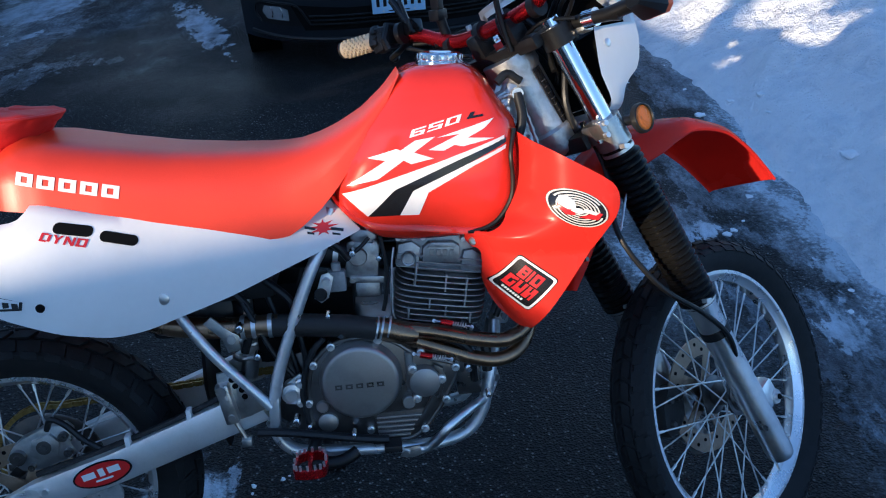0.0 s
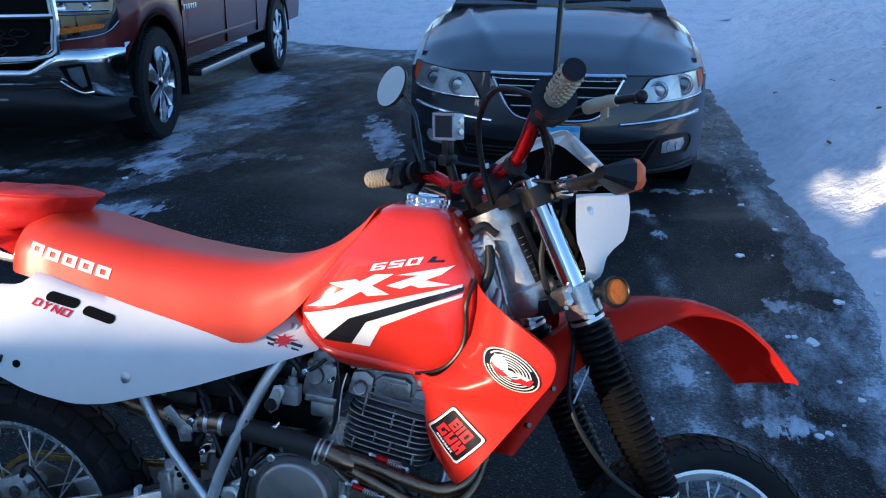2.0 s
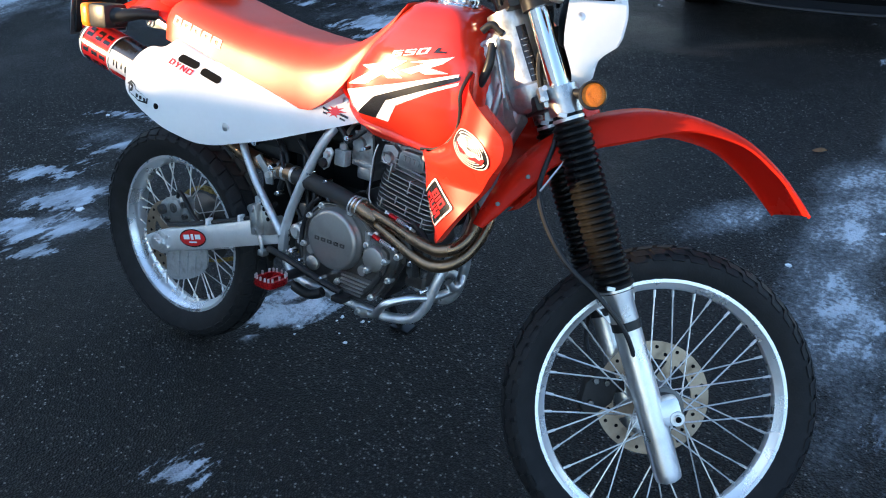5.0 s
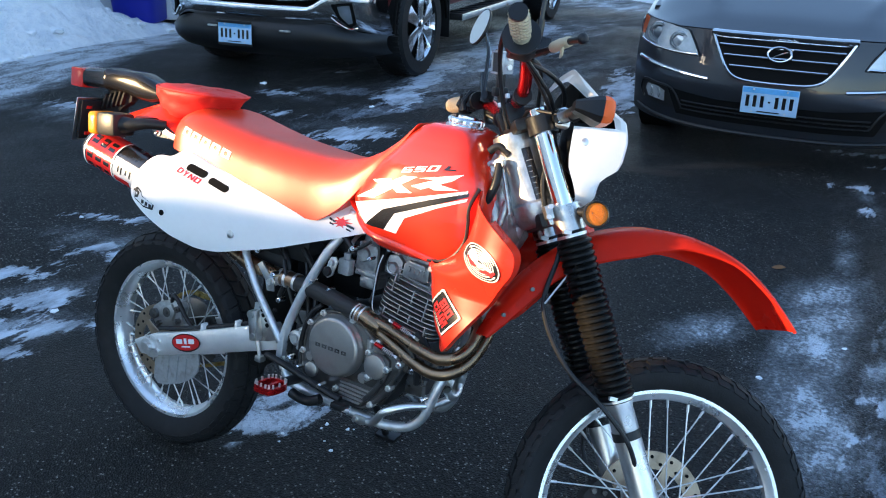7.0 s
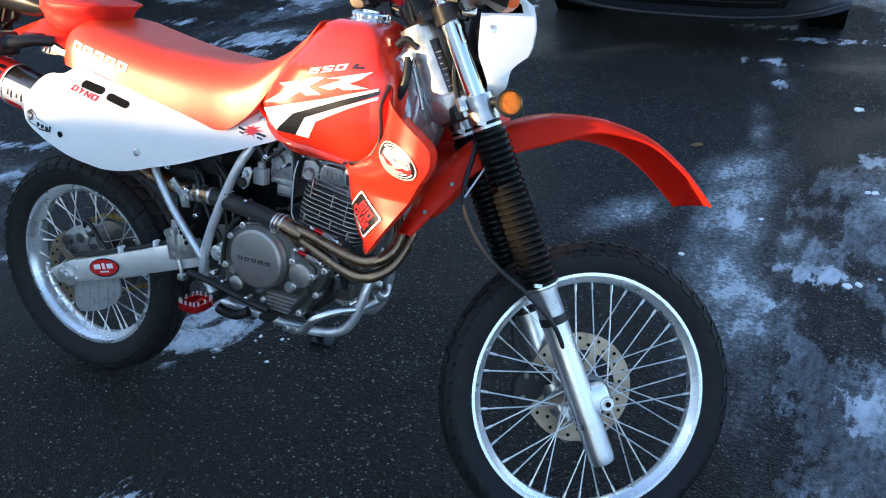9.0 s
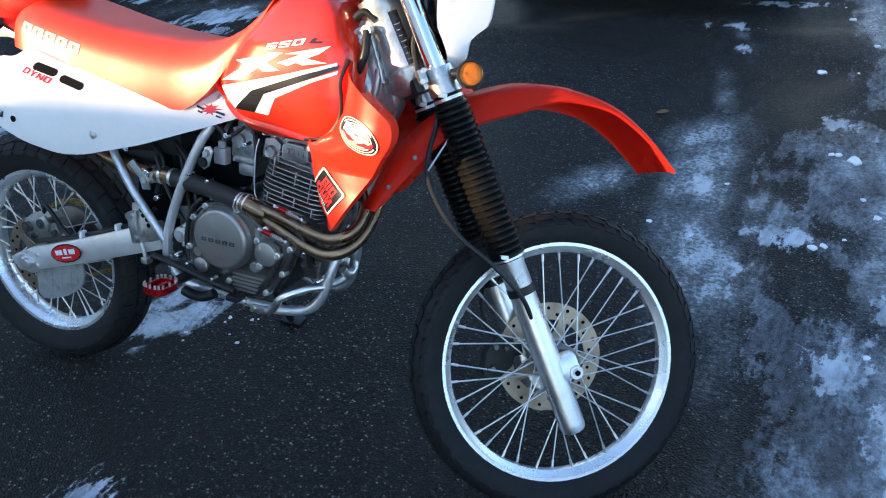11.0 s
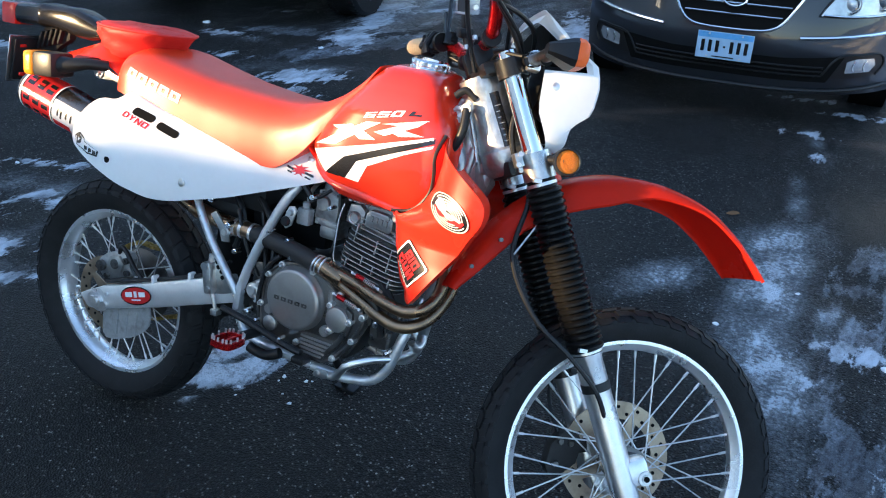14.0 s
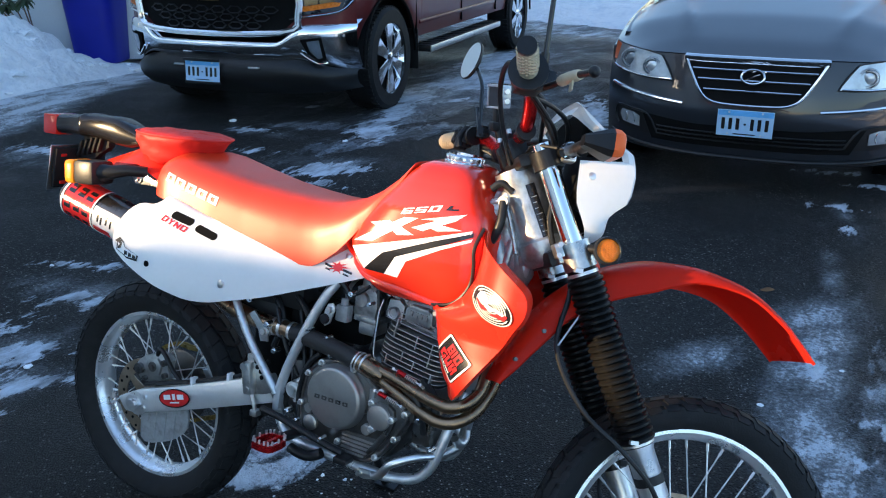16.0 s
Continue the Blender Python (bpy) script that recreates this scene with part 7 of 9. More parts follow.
for (x, z), a in (((0.842, 0.634), 15), ((0.800, 0.572), 14)):
    bm = bmesh.new()
    c0 = Vector((x, -0.136, z))
    d = Vector((math.cos(radians(a)), 0, -math.sin(radians(a))))
    u, w = Vector((0, 1, 0)), Vector((d.z, 0, -d.x))
    tube(bm, [c0 + d * (-0.004 + 0.030 * q / 44) + (u * math.cos(q * 0.9) + w * math.sin(q * 0.9)) * 0.0042 for q in range(45)], 0.0013, 6)
    rod(bm, c0 - d * 0.036, c0 - d * 0.02, 0.0018, 6)
    rod(bm, c0 + d * 0.024, c0 + d * 0.036, 0.0018, 6)
    rod(bm, c0 - d * 0.036, c0 - d * 0.036 + Vector((0, 0.020, -0.008)), 0.0035, 8)
    rod(bm, c0 + d * 0.036, c0 + d * 0.036 + Vector((0, 0.018, -0.012)), 0.0035, 8)
    spring = part("header_spring", bm, STEEL, bike, "small steel retaining spring in a red sleeve")
    bm = bmesh.new()
    rod(bm, c0 - d * 0.024, c0 - d * 0.002, 0.0058, 10)
    part("spring_sleeve", bm, ANOD, spring)
MUF = Matrix.Translation((-0.098, -0.118, 0.832)) @ pose(0, 0, 0, 0, 13, 0) @ pose(0, 0, 0, 0, 0, 2)
bm = bmesh.new()
rings = []
for x, r in ((-0.150, 0.012), (-0.152, 0.030), (-0.150, 0.044), (-0.142, 0.050), (-0.135, 0.052), (0.13, 0.052), (0.15, 0.048), (0.18, 0.03), (0.20, 0.024)):
    rings.append([Vector((x, 1.03 * r * math.cos(a), r * math.sin(a) * 1.05)) for a in (2 * math.pi * i / 28 for i in range(28))])
loft(bm, rings)
muffler = part("muffler", bm, DARK_STEEL, bike, "round aluminium muffler with a red, black and white wrap", MUF)


def wrap(name, x0, x1, a0, a1, mat, r=0.0528):
    bm = bmesh.new()
    n = max(2, int((a1 - a0) / 12))
    rings = [[Vector((x, 1.03 * r * math.cos(radians(a0 + (a1 - a0) * i / n)), 1.05 * r * math.sin(radians(a0 + (a1 - a0) * i / n)))) for i in range(n + 1)] for x in (x0, x1)]
    loft(bm, rings, cap=False, closed=False)
    return part(name, bm, mat, muffler)


wrap("wrap_field", -0.133, -0.020, 60, 300, DECAL_R, 0.0530)
wrap("wrap_field", -0.020, 0.075, 150, 300, DECAL_W, 0.0530)
for x0 in (-0.118, -0.084, -0.052):      # lettering worn to dark bars
    for a in (120, 138, 165, 183, 210, 228):
        wrap("wrap_bar", x0, x0 + 0.022, a, a + 11, DECAL_K, 0.0534)
for x0 in (-0.100, -0.066):
    for a in (126, 171, 216):
        wrap("wrap_bar", x0, x0 + 0.004, a, a + 20, DECAL_K, 0.0534)
wrap("wrap_bar", -0.133, -0.127, 60, 300, DECAL_W, 0.0536)
wrap("wrap_bar", -0.127, -0.124, 60, 300, DECAL_K, 0.0536)
wrap("wrap_bar", -0.022, -0.017, 60, 300, DECAL_W, 0.0536)
wrap("wrap_bar", -0.017, -0.014, 60, 300, DECAL_K, 0.0536)
wrap("wrap_bar", -0.010, 0.050, 206, 226, DECAL_R, 0.0536)
wrap("wrap_bar", 0.020, 0.075, 226, 250, DECAL_R, 0.0536)
wrap("wrap_bar", -0.006, 0.020, 238, 256, DECAL_R, 0.0536)
for x0, a in ((0.004, 168), (0.016, 172), (0.034, 166), (0.050, 170)):
    wrap("wrap_bar", x0, x0 + 0.006, a, a + 22, DECAL_K, 0.0536)

# --- seat, tank, panels ---
seat_tab = [(0.062, 0.945, 0.925, 0.112), (0.068, 0.985, 0.920, 0.128), (0.082, 1.012, 0.916, 0.142), (0.115, 1.026, 0.913, 0.152), (0.16, 1.022, 0.908, 0.155), (0.258, 1.002, 0.884, 0.151), (0.36, 0.985, 0.860, 0.142), (0.456, 0.976, 0.836, 0.135),
            (0.530, 0.972, 0.822, 0.128), (0.560, 0.972, 0.824, 0.126), (0.589, 0.974, 0.842, 0.125), (0.625, 0.984, 0.872, 0.123), (0.655, 0.996, 0.905, 0.122), (0.703, 1.022, 0.968, 0.114), (0.748, 1.060, 1.036, 0.094), (0.778, 1.094, 1.088, 0.080)]
bm = bmesh.new()
rings = []
xs = [seat_tab[0][0] + (seat_tab[-1][0] - seat_tab[0][0]) * i / 60 for i in range(61)]
ex = 5.0
for x in xs:
    zt, zb, hw = lerp_table(seat_tab, x)
    ring = []
    for i in range(29):
        a = math.pi * i / 28
        cx, sx = math.cos(a), math.sin(a)
        taper = 0.82 + 0.18 * (1 - abs(sx) ** 1.2)
        ring.append(Vector((x, -hw * taper * math.copysign(abs(cx) ** (2 / ex), cx), zb + (zt - zb) * abs(sx) ** (2 / ex))))
    rings.append(ring)
loft(bm, rings)
seat = part("seat", bm, VINYL, bike, "long red grained vinyl seat", sharp=60)


def seat_skin(x, z):
    zt, zb, hw = lerp_table(seat_tab, x)
    s = min(0.999, max(0.0, (z - zb) / (zt - zb))) ** (ex / 2)
    cx = math.sqrt(max(0, 1 - s * s))
    return -hw * (0.82 + 0.18 * (1 - s ** 1.2)) * cx ** (2 / ex)


marks = []
for i in range(5):     # five hollow blocks where the maker's name stands
    x0, z0 = 0.122 + 0.0338 * i, 0.9600 - 0.0080 * i
    for u0, u1, v0, v1 in ((0.0, 0.0085, 0, 0.021), (0.0185, 0.0275, 0, 0.021), (0.0085, 0.0185, 0, 0.0055), (0.0085, 0.0185, 0.0155, 0.021)):
        marks.append([(x0 + u + 0.20 * v, z0 - 0.24 * u + v) for u, v in ((u0, v0), (u1, v0), (u1, v1), (u0, v1))])
stickers("seat_mark", marks, seat_skin, DECAL_W, seat, 0.0012, 1, "white block marks printed on the seat")

tank_tab = [(0.796, 0.730, 0.930, 0.112), (0.806, 0.700, 0.955, 0.126), (0.825, 0.678, 0.975, 0.131), (0.86, 0.648, 0.992, 0.137), (0.905, 0.632, 0.996, 0.140), (0.95, 0.660, 0.994, 0.139), (1.00, 0.698, 0.984, 0.131),
            (1.04, 0.735, 0.955, 0.114), (1.07, 0.758, 0.938, 0.097), (1.09, 0.778, 0.918, 0.080), (1.100, 0.800, 0.895, 0.062)]
TN = 4.2
bm = bmesh.new()
rings = []
for i in range(31):
    z = tank_tab[0][0] + (tank_tab[-1][0] - tank_tab[0][0]) * i / 30
    xr, xf, hw = lerp_table(tank_tab, z)
    xc, a = (xr + xf) / 2, (xf - xr) / 2
    ring = []
    for j in range(56):
        t = 2 * math.pi * j / 56
        ct, st = math.cos(t), math.sin(t)
        ring.append(Vector((xc + a * math.copysign(abs(ct) ** (2 / TN), ct), hw * math.copysign(abs(st) ** (2 / TN), st), z)))
    rings.append(ring)
loft(bm, rings)
tank = part("fuel_tank", bm, TANK, bike, "glossy red fuel tank with white and black graphics", sharp=55)


def tank_skin(x, z):
    xr, xf, hw = lerp_table(tank_tab, z)
    u = min(0.999, abs((x - (xr + xf) / 2) / ((xf - xr) / 2)))
    return -hw * (1 - u ** TN) ** (1 / TN)


sticker("white_stripe", [[(0.660, 0.892), (0.831, 0.939), (0.954, 0.976), (0.954, 0.970), (0.873, 0.942), (0.754, 0.896), (0.703, 0.849)]], tank_skin, DECAL_W, tank, 0.0016, 3)
sticker("black_stripe", [[(0.703, 0.849), (0.754, 0.896), (0.873, 0.942), (0.957, 0.972), (0.957, 0.964), (0.884, 0.932), (0.786, 0.892), (0.760, 0.849)]], tank_skin, DECAL_K, tank, 0.0016, 3)
sticker("white_stripe", [[(0.760, 0.849), (0.786, 0.892), (0.884, 0.932), (0.957, 0.960), (0.955, 0.953), (0.895, 0.928), (0.813, 0.887), (0.794, 0.847)]], tank_skin, DECAL_W, tank, 0.0016, 3)
stickers("tank_mark", [[(0.669, 0.907), (0.726, 0.917), (0.831, 0.984), (0.796, 0.980)], [(0.710, 0.955), (0.762, 0.968), (0.783, 0.959), (0.760, 0.945)], [(0.769, 0.950), (0.789, 0.961), (0.826, 0.947), (0.786, 0.940)],
                      [(0.835, 0.982), (0.938, 1.008), (0.917, 0.991), (0.878, 0.986)], [(0.818, 0.962), (0.878, 0.987), (0.917, 0.991), (0.845, 0.959)], [(0.857, 0.969), (0.879, 0.979), (0.935, 0.974), (0.879, 0.964)]],
        tank_skin, DECAL_W, tank, 0.0017, 3, "white angular bars of the tank graphic")
GLYPH = {"6": [(0, .28, 0, 1), (.28, 1, .8, 1), (.28, .72, .42, .6), (.28, .72, 0, .2), (.72, 1, 0, .6)], "5": [(0, 1, .8, 1), (0, .28, .42, .8), (.28, .72, .42, .6), (.72, 1, 0, .6), (0, .72, 0, .2)],
         "0": [(0, .28, 0, 1), (.72, 1, 0, 1), (.28, .72, .8, 1), (.28, .72, 0, .2)], "D": [(0, .28, 0, 1), (.28, .72, .8, 1), (.28, .72, 0, .2), (.72, 1, .1, .9)], "Y": [(.36, .62, 0, .48)], "N": [(0, .26, 0, 1), (.74, 1, 0, 1)]}
STROKE = {"Y": [[(0, 1), (.3, 1), (.62, .48), (.36, .48)], [(.72, 1), (1, 1), (.62, .48), (.5, .66)]], "N": [[(.26, 1), (.26, .6), (.74, 0), (.74, .4)]]}
GLYPH["O"] = GLYPH["0"]


def lettered(text, place):
    """Strokes of block letters, each letter i mapped by place(i, u, v)."""
    out = []
    for i, c in enumerate(text):
        quads = [[(a, e), (b, e), (b, f), (a, f)] for a, b, e, f in GLYPH[c]] + STROKE.get(c, [])
        out += [[place(i, u, v) for u, v in q] for q in quads]
    return out


stickers("tank_mark_small", lettered("650", lambda i, u, v: (0.786 + 0.0315 * i + 0.026 * u + 0.006 * v, 0.985 + 0.0072 * i + 0.0055 * u + 0.0135 * v)), tank_skin, DECAL_W, tank, 0.0017, 2)
sticker("tank_mark_dark", [[(0.888, 1.009), (0.918, 1.012), (0.918, 1.016), (0.900, 1.014), (0.905, 1.021), (0.897, 1.020)]], tank_skin, DECAL_K, tank, 0.0017, 1)
for s in (-1, 1):      # pressed seam round the tank's lower edge
    bm = bmesh.new()
    lip = spline([(0.640, 0, 0.895), (0.648, 0, 0.872), (0.668, 0, 0.850), (0.695, 0, 0.832), (0.735, 0, 0.824), (0.79, 0, 0.819), (0.84, 0, 0.812), (0.885, 0, 0.805), (0.915, 0, 0.804)], 4)
    rows = []
    for p in lip:
        y = -tank_skin(max(p.x, 0.652), p.z + 0.006)
        rows.append([Vector((p.x, s * (y + d), p.z + h)) for d, h in ((-0.006, 0.010), (0.0015, 0.0085), (0.0045, 0.004), (0.004, -0.003), (-0.004, -0.006))])
    loft(bm, rows, cap=False, closed=False)
    part("tank_seam", bm, TANK, tank)
bm = bmesh.new()
tube(bm, [(0, 0, -0.002), (0, 0, 0.004), (0, 0, 0.005), (0, 0, 0.007), (0, 0, 0.017), (0, 0, 0.020), (0, 0, 0.021), (0, 0, 0.018)], [0.046, 0.046, 0.042, 0.040, 0.041, 0.038, 0.030, 0.026], 40)
for i in range(16):
    a = 2 * math.pi * i / 16
    box(bm, (0.0395 * math.cos(a), 0.0395 * math.sin(a), 0.012), (0.007, 0.009, 0.011), pose(0, 0, 0, 0, 0, math.degrees(a)), 0.002)
box(bm, (0, 0, 0.021), (0.040, 0.012, 0.005), bevel=0.002)
part("fuel_cap", bm, CHROME, tank, "knurled chrome fuel cap", pose(0.858, 0, 1.098, 0, 4, 0))
bm = bmesh.new()
seam = [(0.976, 0.984), (0.966, 0.942), (0.968, 0.905), (0.966, 0.870), (0.954, 0.843), (0.935, 0.821), (0.910, 0.809), (0.882, 0.806)]
tube(bm, spline([(x - 0.002, tank_skin(x - 0.006, z) - 0.003, z) for x, z in seam]), 0.0042, 8)
part("edge_trim", bm, BLACK, bike, "black rubber edge trim")


SHROUD_REAR = [(0.60, 0.945, -0.142), (0.65, 0.942, -0.136), (0.69, 0.915, -0.122), (0.735, 0.892, -0.112), (0.775, 0.882, -0.106), (0.806, 0.882, -0.114), (0.838, 0.950, -0.122), (0.885, 0.975, -0.116),
               (0.935, 0.978, -0.104), (0.99, 0.972, -0.088)]     # z, x and y of the edge that lies on the tank


def shroud_skin(x, z, v=0):
    """Flares out steeply from the tank, then runs nearly straight to the front edge."""
    ex, ey = lerp_table(SHROUD_REAR, z)
    k = min(1, max(0, (z - 0.775) / 0.09))
    e = max(0, x - 1.10) / 0.04
    return ey - (0.104 + 0.014 * k) * (1 - math.exp(-max(0, x - ex) / (0.055 - 0.023 * k))) + 0.012 * e * e


sh_top = spline([(0.974, 0.981, 0), (0.998, 0.967, 0), (1.026, 0.954, 0), (1.053, 0.939, 0), (1.08, 0.924, 0), (1.108, 0.907, 0), (1.125, 0.892, 0), (1.132, 0.872, 0), (1.128, 0.846, 0), (1.107, 0.812, 0), (1.084, 0.775, 0), (1.053, 0.731, 0), (1.016, 0.679, 0),
                 (0.995, 0.650, 0), (0.980, 0.633, 0)], 4)
sh_low = spline([(0.974, 0.981, 0), (0.967, 0.942, 0), (0.969, 0.907, 0), (0.967, 0.872, 0), (0.957, 0.846, 0), (0.939, 0.824, 0), (0.914, 0.810, 0), (0.880, 0.805, 0), (0.875, 0.788, 0), (0.886, 0.775, 0), (0.899, 0.772, 0), (0.902, 0.750, 0), (0.902, 0.715, 0),
                 (0.910, 0.690, 0), (0.924, 0.664, 0), (0.945, 0.641, 0), (0.962, 0.632, 0)], 4)
sh_top, sh_low = [(p.x, p.y) for p in sh_top], [(p.x, p.y) for p in sh_low]
for s in (1, -1):
    bm = bmesh.new()
    panel(bm, sh_top, sh_low, shroud_skin, 64, 22, 0.004)
    # returned front edge
    fr = [(x, z) for x, z in sh_top[12:]]
    rings = [[Vector((x, shroud_skin(x, z), z)), Vector((x + 0.002, shroud_skin(x, z) + 0.02, z - 0.002)), Vector((x - 0.010, shroud_skin(x, z) + 0.055, z - 0.004))] for x, z in fr]
    loft(bm, rings, cap=False, closed=False)
    if s < 0:
        bmesh.ops.scale(bm, vec=(1, -1, 1), verts=bm.verts[:])
    sh = part("tank_shroud", bm, RED, bike, "red plastic tank shroud" + (" with an oval and a diamond sticker" if s > 0 else ""), sharp=50)
    if s > 0:
        shroud = sh
slant = lambda c, a, b: lambda u, v: (c[0] + a[0] * u + b[0] * v, c[1] + a[1] * u + b[1] * v)
BG = slant((0.968, 0.7205), (0.0328, -0.0243), (0.0273, 0.0303))     # the sticker's middle and its two half sides
block = lambda at, u0, u1, v0, v1: [at(u0, v0), at(u1, v0), at(u1, v1), at(u0, v1)]


def rounded(at, q, r=0.16, n=4):
    out = []
    for k, (cx, cy) in enumerate(((1, 1), (-1, 1), (-1, -1), (1, -1))):
        out += [at(q * (cx * (1 - r) + r * math.cos(a)), q * (cy * (1 - r) + r * math.sin(a))) for a in (math.pi / 2 * (k + i / n) for i in range(n + 1))]
    return out


sticker("diamond_sticker", [rounded(BG, 1.0)], shroud_skin, DECAL_K, shroud, 0.0014, 4, "black square sticker with red block marks and a white rim")
outer, inner = rounded(BG, 0.965), rounded(BG, 0.865)
stickers("sticker_rim", [[outer[i], outer[(i + 1) % 20], inner[(i + 1) % 20], inner[i]] for i in range(20)], shroud_skin, DECAL_W, shroud, 0.0026, 2)
RED_MARKS = [(-0.50, -0.12, 0.12, 0.72), (-0.06, 0.06, 0.12, 0.72), (0.13, 0.52, 0.12, 0.72), (-0.70, -0.26, -0.56, 0.06), (-0.20, 0.20, -0.56, 0.06), (0.26, 0.68, -0.56, 0.06)]
stickers("sticker_bar", [block(BG, *q) for q in RED_MARKS], shroud_skin, DECAL_R, shroud, 0.0026, 3)
stickers("sticker_gap", [block(BG, *q) for q in ((-0.36, -0.22, 0.48, 0.56), (-0.36, -0.22, 0.28, 0.36), (0.27, 0.40, 0.28, 0.56), (-0.54, -0.40, -0.36, -0.12), (-0.40, -0.26, -0.16, -0.08), (-0.06, 0.06, -0.30, 0.06), (0.40, 0.47, -0.20, 0.06), (0.50, 0.56, -0.56, -0.28))],
         shroud_skin, DECAL_K, shroud, 0.0034, 1)
stickers("sticker_bar", [block(BG, -0.50 + 0.125 * i, -0.41 + 0.125 * i, -0.76, -0.64) for i in range(8)], shroud_skin, DECAL_W, shroud, 0.0026, 1)
OV = slant((1.059, 0.8585), (0.049, -0.0065), (-0.012, 0.034))
oval = lambda q, n=36: [OV(q * math.cos(t), q * math.sin(t)) for t in (2 * math.pi * i / n for i in range(n))]
band = lambda q0, q1, k0, k1: [[oval(q0)[k % 36], oval(q0)[(k + 1) % 36], oval(q1)[(k + 1) % 36], oval(q1)[k % 36]] for k in range(k0, k1)]
sticker("oval_sticker", [oval(1.0)], shroud_skin, DECAL_K, shroud, 0.0014, 3, "black oval sticker with fine pale rings and a white and red figure")
sticker("sticker_line", band(0.99, 0.93, 0, 36), shroud_skin, CREAM_FILM, shroud, 0.0026, 1)
for q, k0, k1 in ((0.86, 2, 14), (0.86, 18, 33), (0.72, 0, 36), (0.60, 0, 36), (0.48, 0, 36), (0.36, 0, 36), (0.24, 0, 36)):
    sticker("sticker_line", band(q, q - 0.065, k0, k1), shroud_skin, CREAM_FILM, shroud, 0.0026, 1)
W_ = lambda pts: [OV(u, v) for u, v in pts]
stickers("sticker_bar", [W_(((-0.72, 0.06), (-0.50, -0.36), (-0.20, -0.34), (-0.08, 0.02), (-0.30, 0.30), (-0.55, 0.32))), W_(((-0.12, -0.46), (0.54, -0.54), (0.78, -0.20), (0.60, -0.10), (0.20, -0.34)))], shroud_skin, DECAL_R, shroud, 0.0032, 2)
stickers("sticker_bar", [W_(((-0.62, 0.18), (-0.36, -0.06), (-0.08, 0.02), (-0.02, 0.38), (-0.22, 0.68), (-0.48, 0.60))), W_(((-0.30, -0.10), (-0.05, -0.28), (0.22, -0.16), (0.10, 0.04), (-0.12, 0.06))), W_(((0.12, -0.12), (0.52, -0.28), (0.66, -0.14), (0.24, 0.06)))], shroud_skin, DECAL_W, shroud, 0.0038, 2)
bm = bmesh.new()
turned(bm, [(0, -0.128), (0.005, -0.128), (0.0085, -0.124), (0.0085, -0.100)], 12, (0.890, 0, 0.786))
part("shroud_bolt", bm, STEEL, bike)

sc_top = spline([(0.030, 0.825, 0), (0.035, 0.849, 0), (0.046, 0.873, 0), (0.061, 0.890, 0), (0.081, 0.899, 0), (0.107, 0.900, 0), (0.130, 0.908, 0), (0.146, 0.924, 0), (0.248, 0.898, 0), (0.338, 0.876, 0), (0.429, 0.855, 0), (0.483, 0.839, 0), (0.517, 0.833, 0),
                 (0.552, 0.833, 0), (0.582, 0.846, 0), (0.604, 0.863, 0), (0.630, 0.878, 0), (0.660, 0.848, 0), (0.686, 0.820, 0)], 4)
sc_low = spline([(0.030, 0.825, 0), (0.033, 0.803, 0), (0.043, 0.785, 0), (0.066, 0.769, 0), (0.102, 0.750, 0), (0.145, 0.731, 0), (0.180, 0.715, 0), (0.215, 0.703, 0), (0.250, 0.693, 0), (0.285, 0.692, 0), (0.318, 0.696, 0), (0.363, 0.708, 0), (0.450, 0.732, 0),
                 (0.531, 0.761, 0), (0.606, 0.788, 0), (0.684, 0.817, 0)], 4)
sc_top, sc_low = [(p.x, p.y) for p in sc_top], [(p.x, p.y) for p in sc_low]


COVER = [(-0.05, -0.215), (0.05, -0.236), (0.156, -0.236), (0.25, -0.209), (0.343, -0.180), (0.45, -0.155), (0.55, -0.133), (0.62, -0.119), (0.70, -0.099)]     # x and y along the widest line


def cover_skin(x, z, v=0):
    i = max(1, next((k for k, q in enumerate(COVER) if x <= q[0]), len(COVER) - 1))
    (a, p), (b, q) = COVER[i - 1], COVER[i]
    m0 = (q - COVER[max(i - 2, 0)][1]) / (b - COVER[max(i - 2, 0)][0]) * (b - a)
    m1 = (COVER[min(i + 1, len(COVER) - 1)][1] - p) / (COVER[min(i + 1, len(COVER) - 1)][0] - a) * (b - a)
    t = (x - a) / (b - a)
    y = (2 * t ** 3 - 3 * t * t + 1) * p + (t ** 3 - 2 * t * t + t) * m0 + (3 * t * t - 2 * t ** 3) * q + (t ** 3 - t * t) * m1
    return y + 3.5 * max(0, z - 0.77) ** 2 + 2.0 * max(0, 0.74 - z) ** 2


for s in (1, -1):
    bm = bmesh.new()
    panel(bm, sc_top, sc_low, cover_skin, 56, 14, 0.004)
    loft(bm, [[Vector((x, cover_skin(x, z) + 0.001, z - 0.0005)), Vector((x, cover_skin(x, z) + 0.014, z + 0.005)), Vector((x, cover_skin(x, z) + 0.045, z + 0.008))] for x, z in sc_top[28:66]], cap=False, closed=False)
    if s < 0:
        bmesh.ops.scale(bm, vec=(1, -1, 1), verts=bm.verts[:])
    sc = part("side_cover", bm, WHITE, bike, "white plastic side cover with two slots", sharp=50)
    if s > 0:
        cover = sc


def capsule(x0, z0, x1, z1, r, n=7):
    a = math.atan2(z1 - z0, x1 - x0)
    return [(x0 + r * math.cos(a + math.pi / 2 + math.pi * i / n), z0 + r * math.sin(a + math.pi / 2 + math.pi * i / n)) for i in range(n + 1)] + \
           [(x1 + r * math.cos(a - math.pi / 2 + math.pi * i / n), z1 + r * math.sin(a - math.pi / 2 + math.pi * i / n)) for i in range(n + 1)]


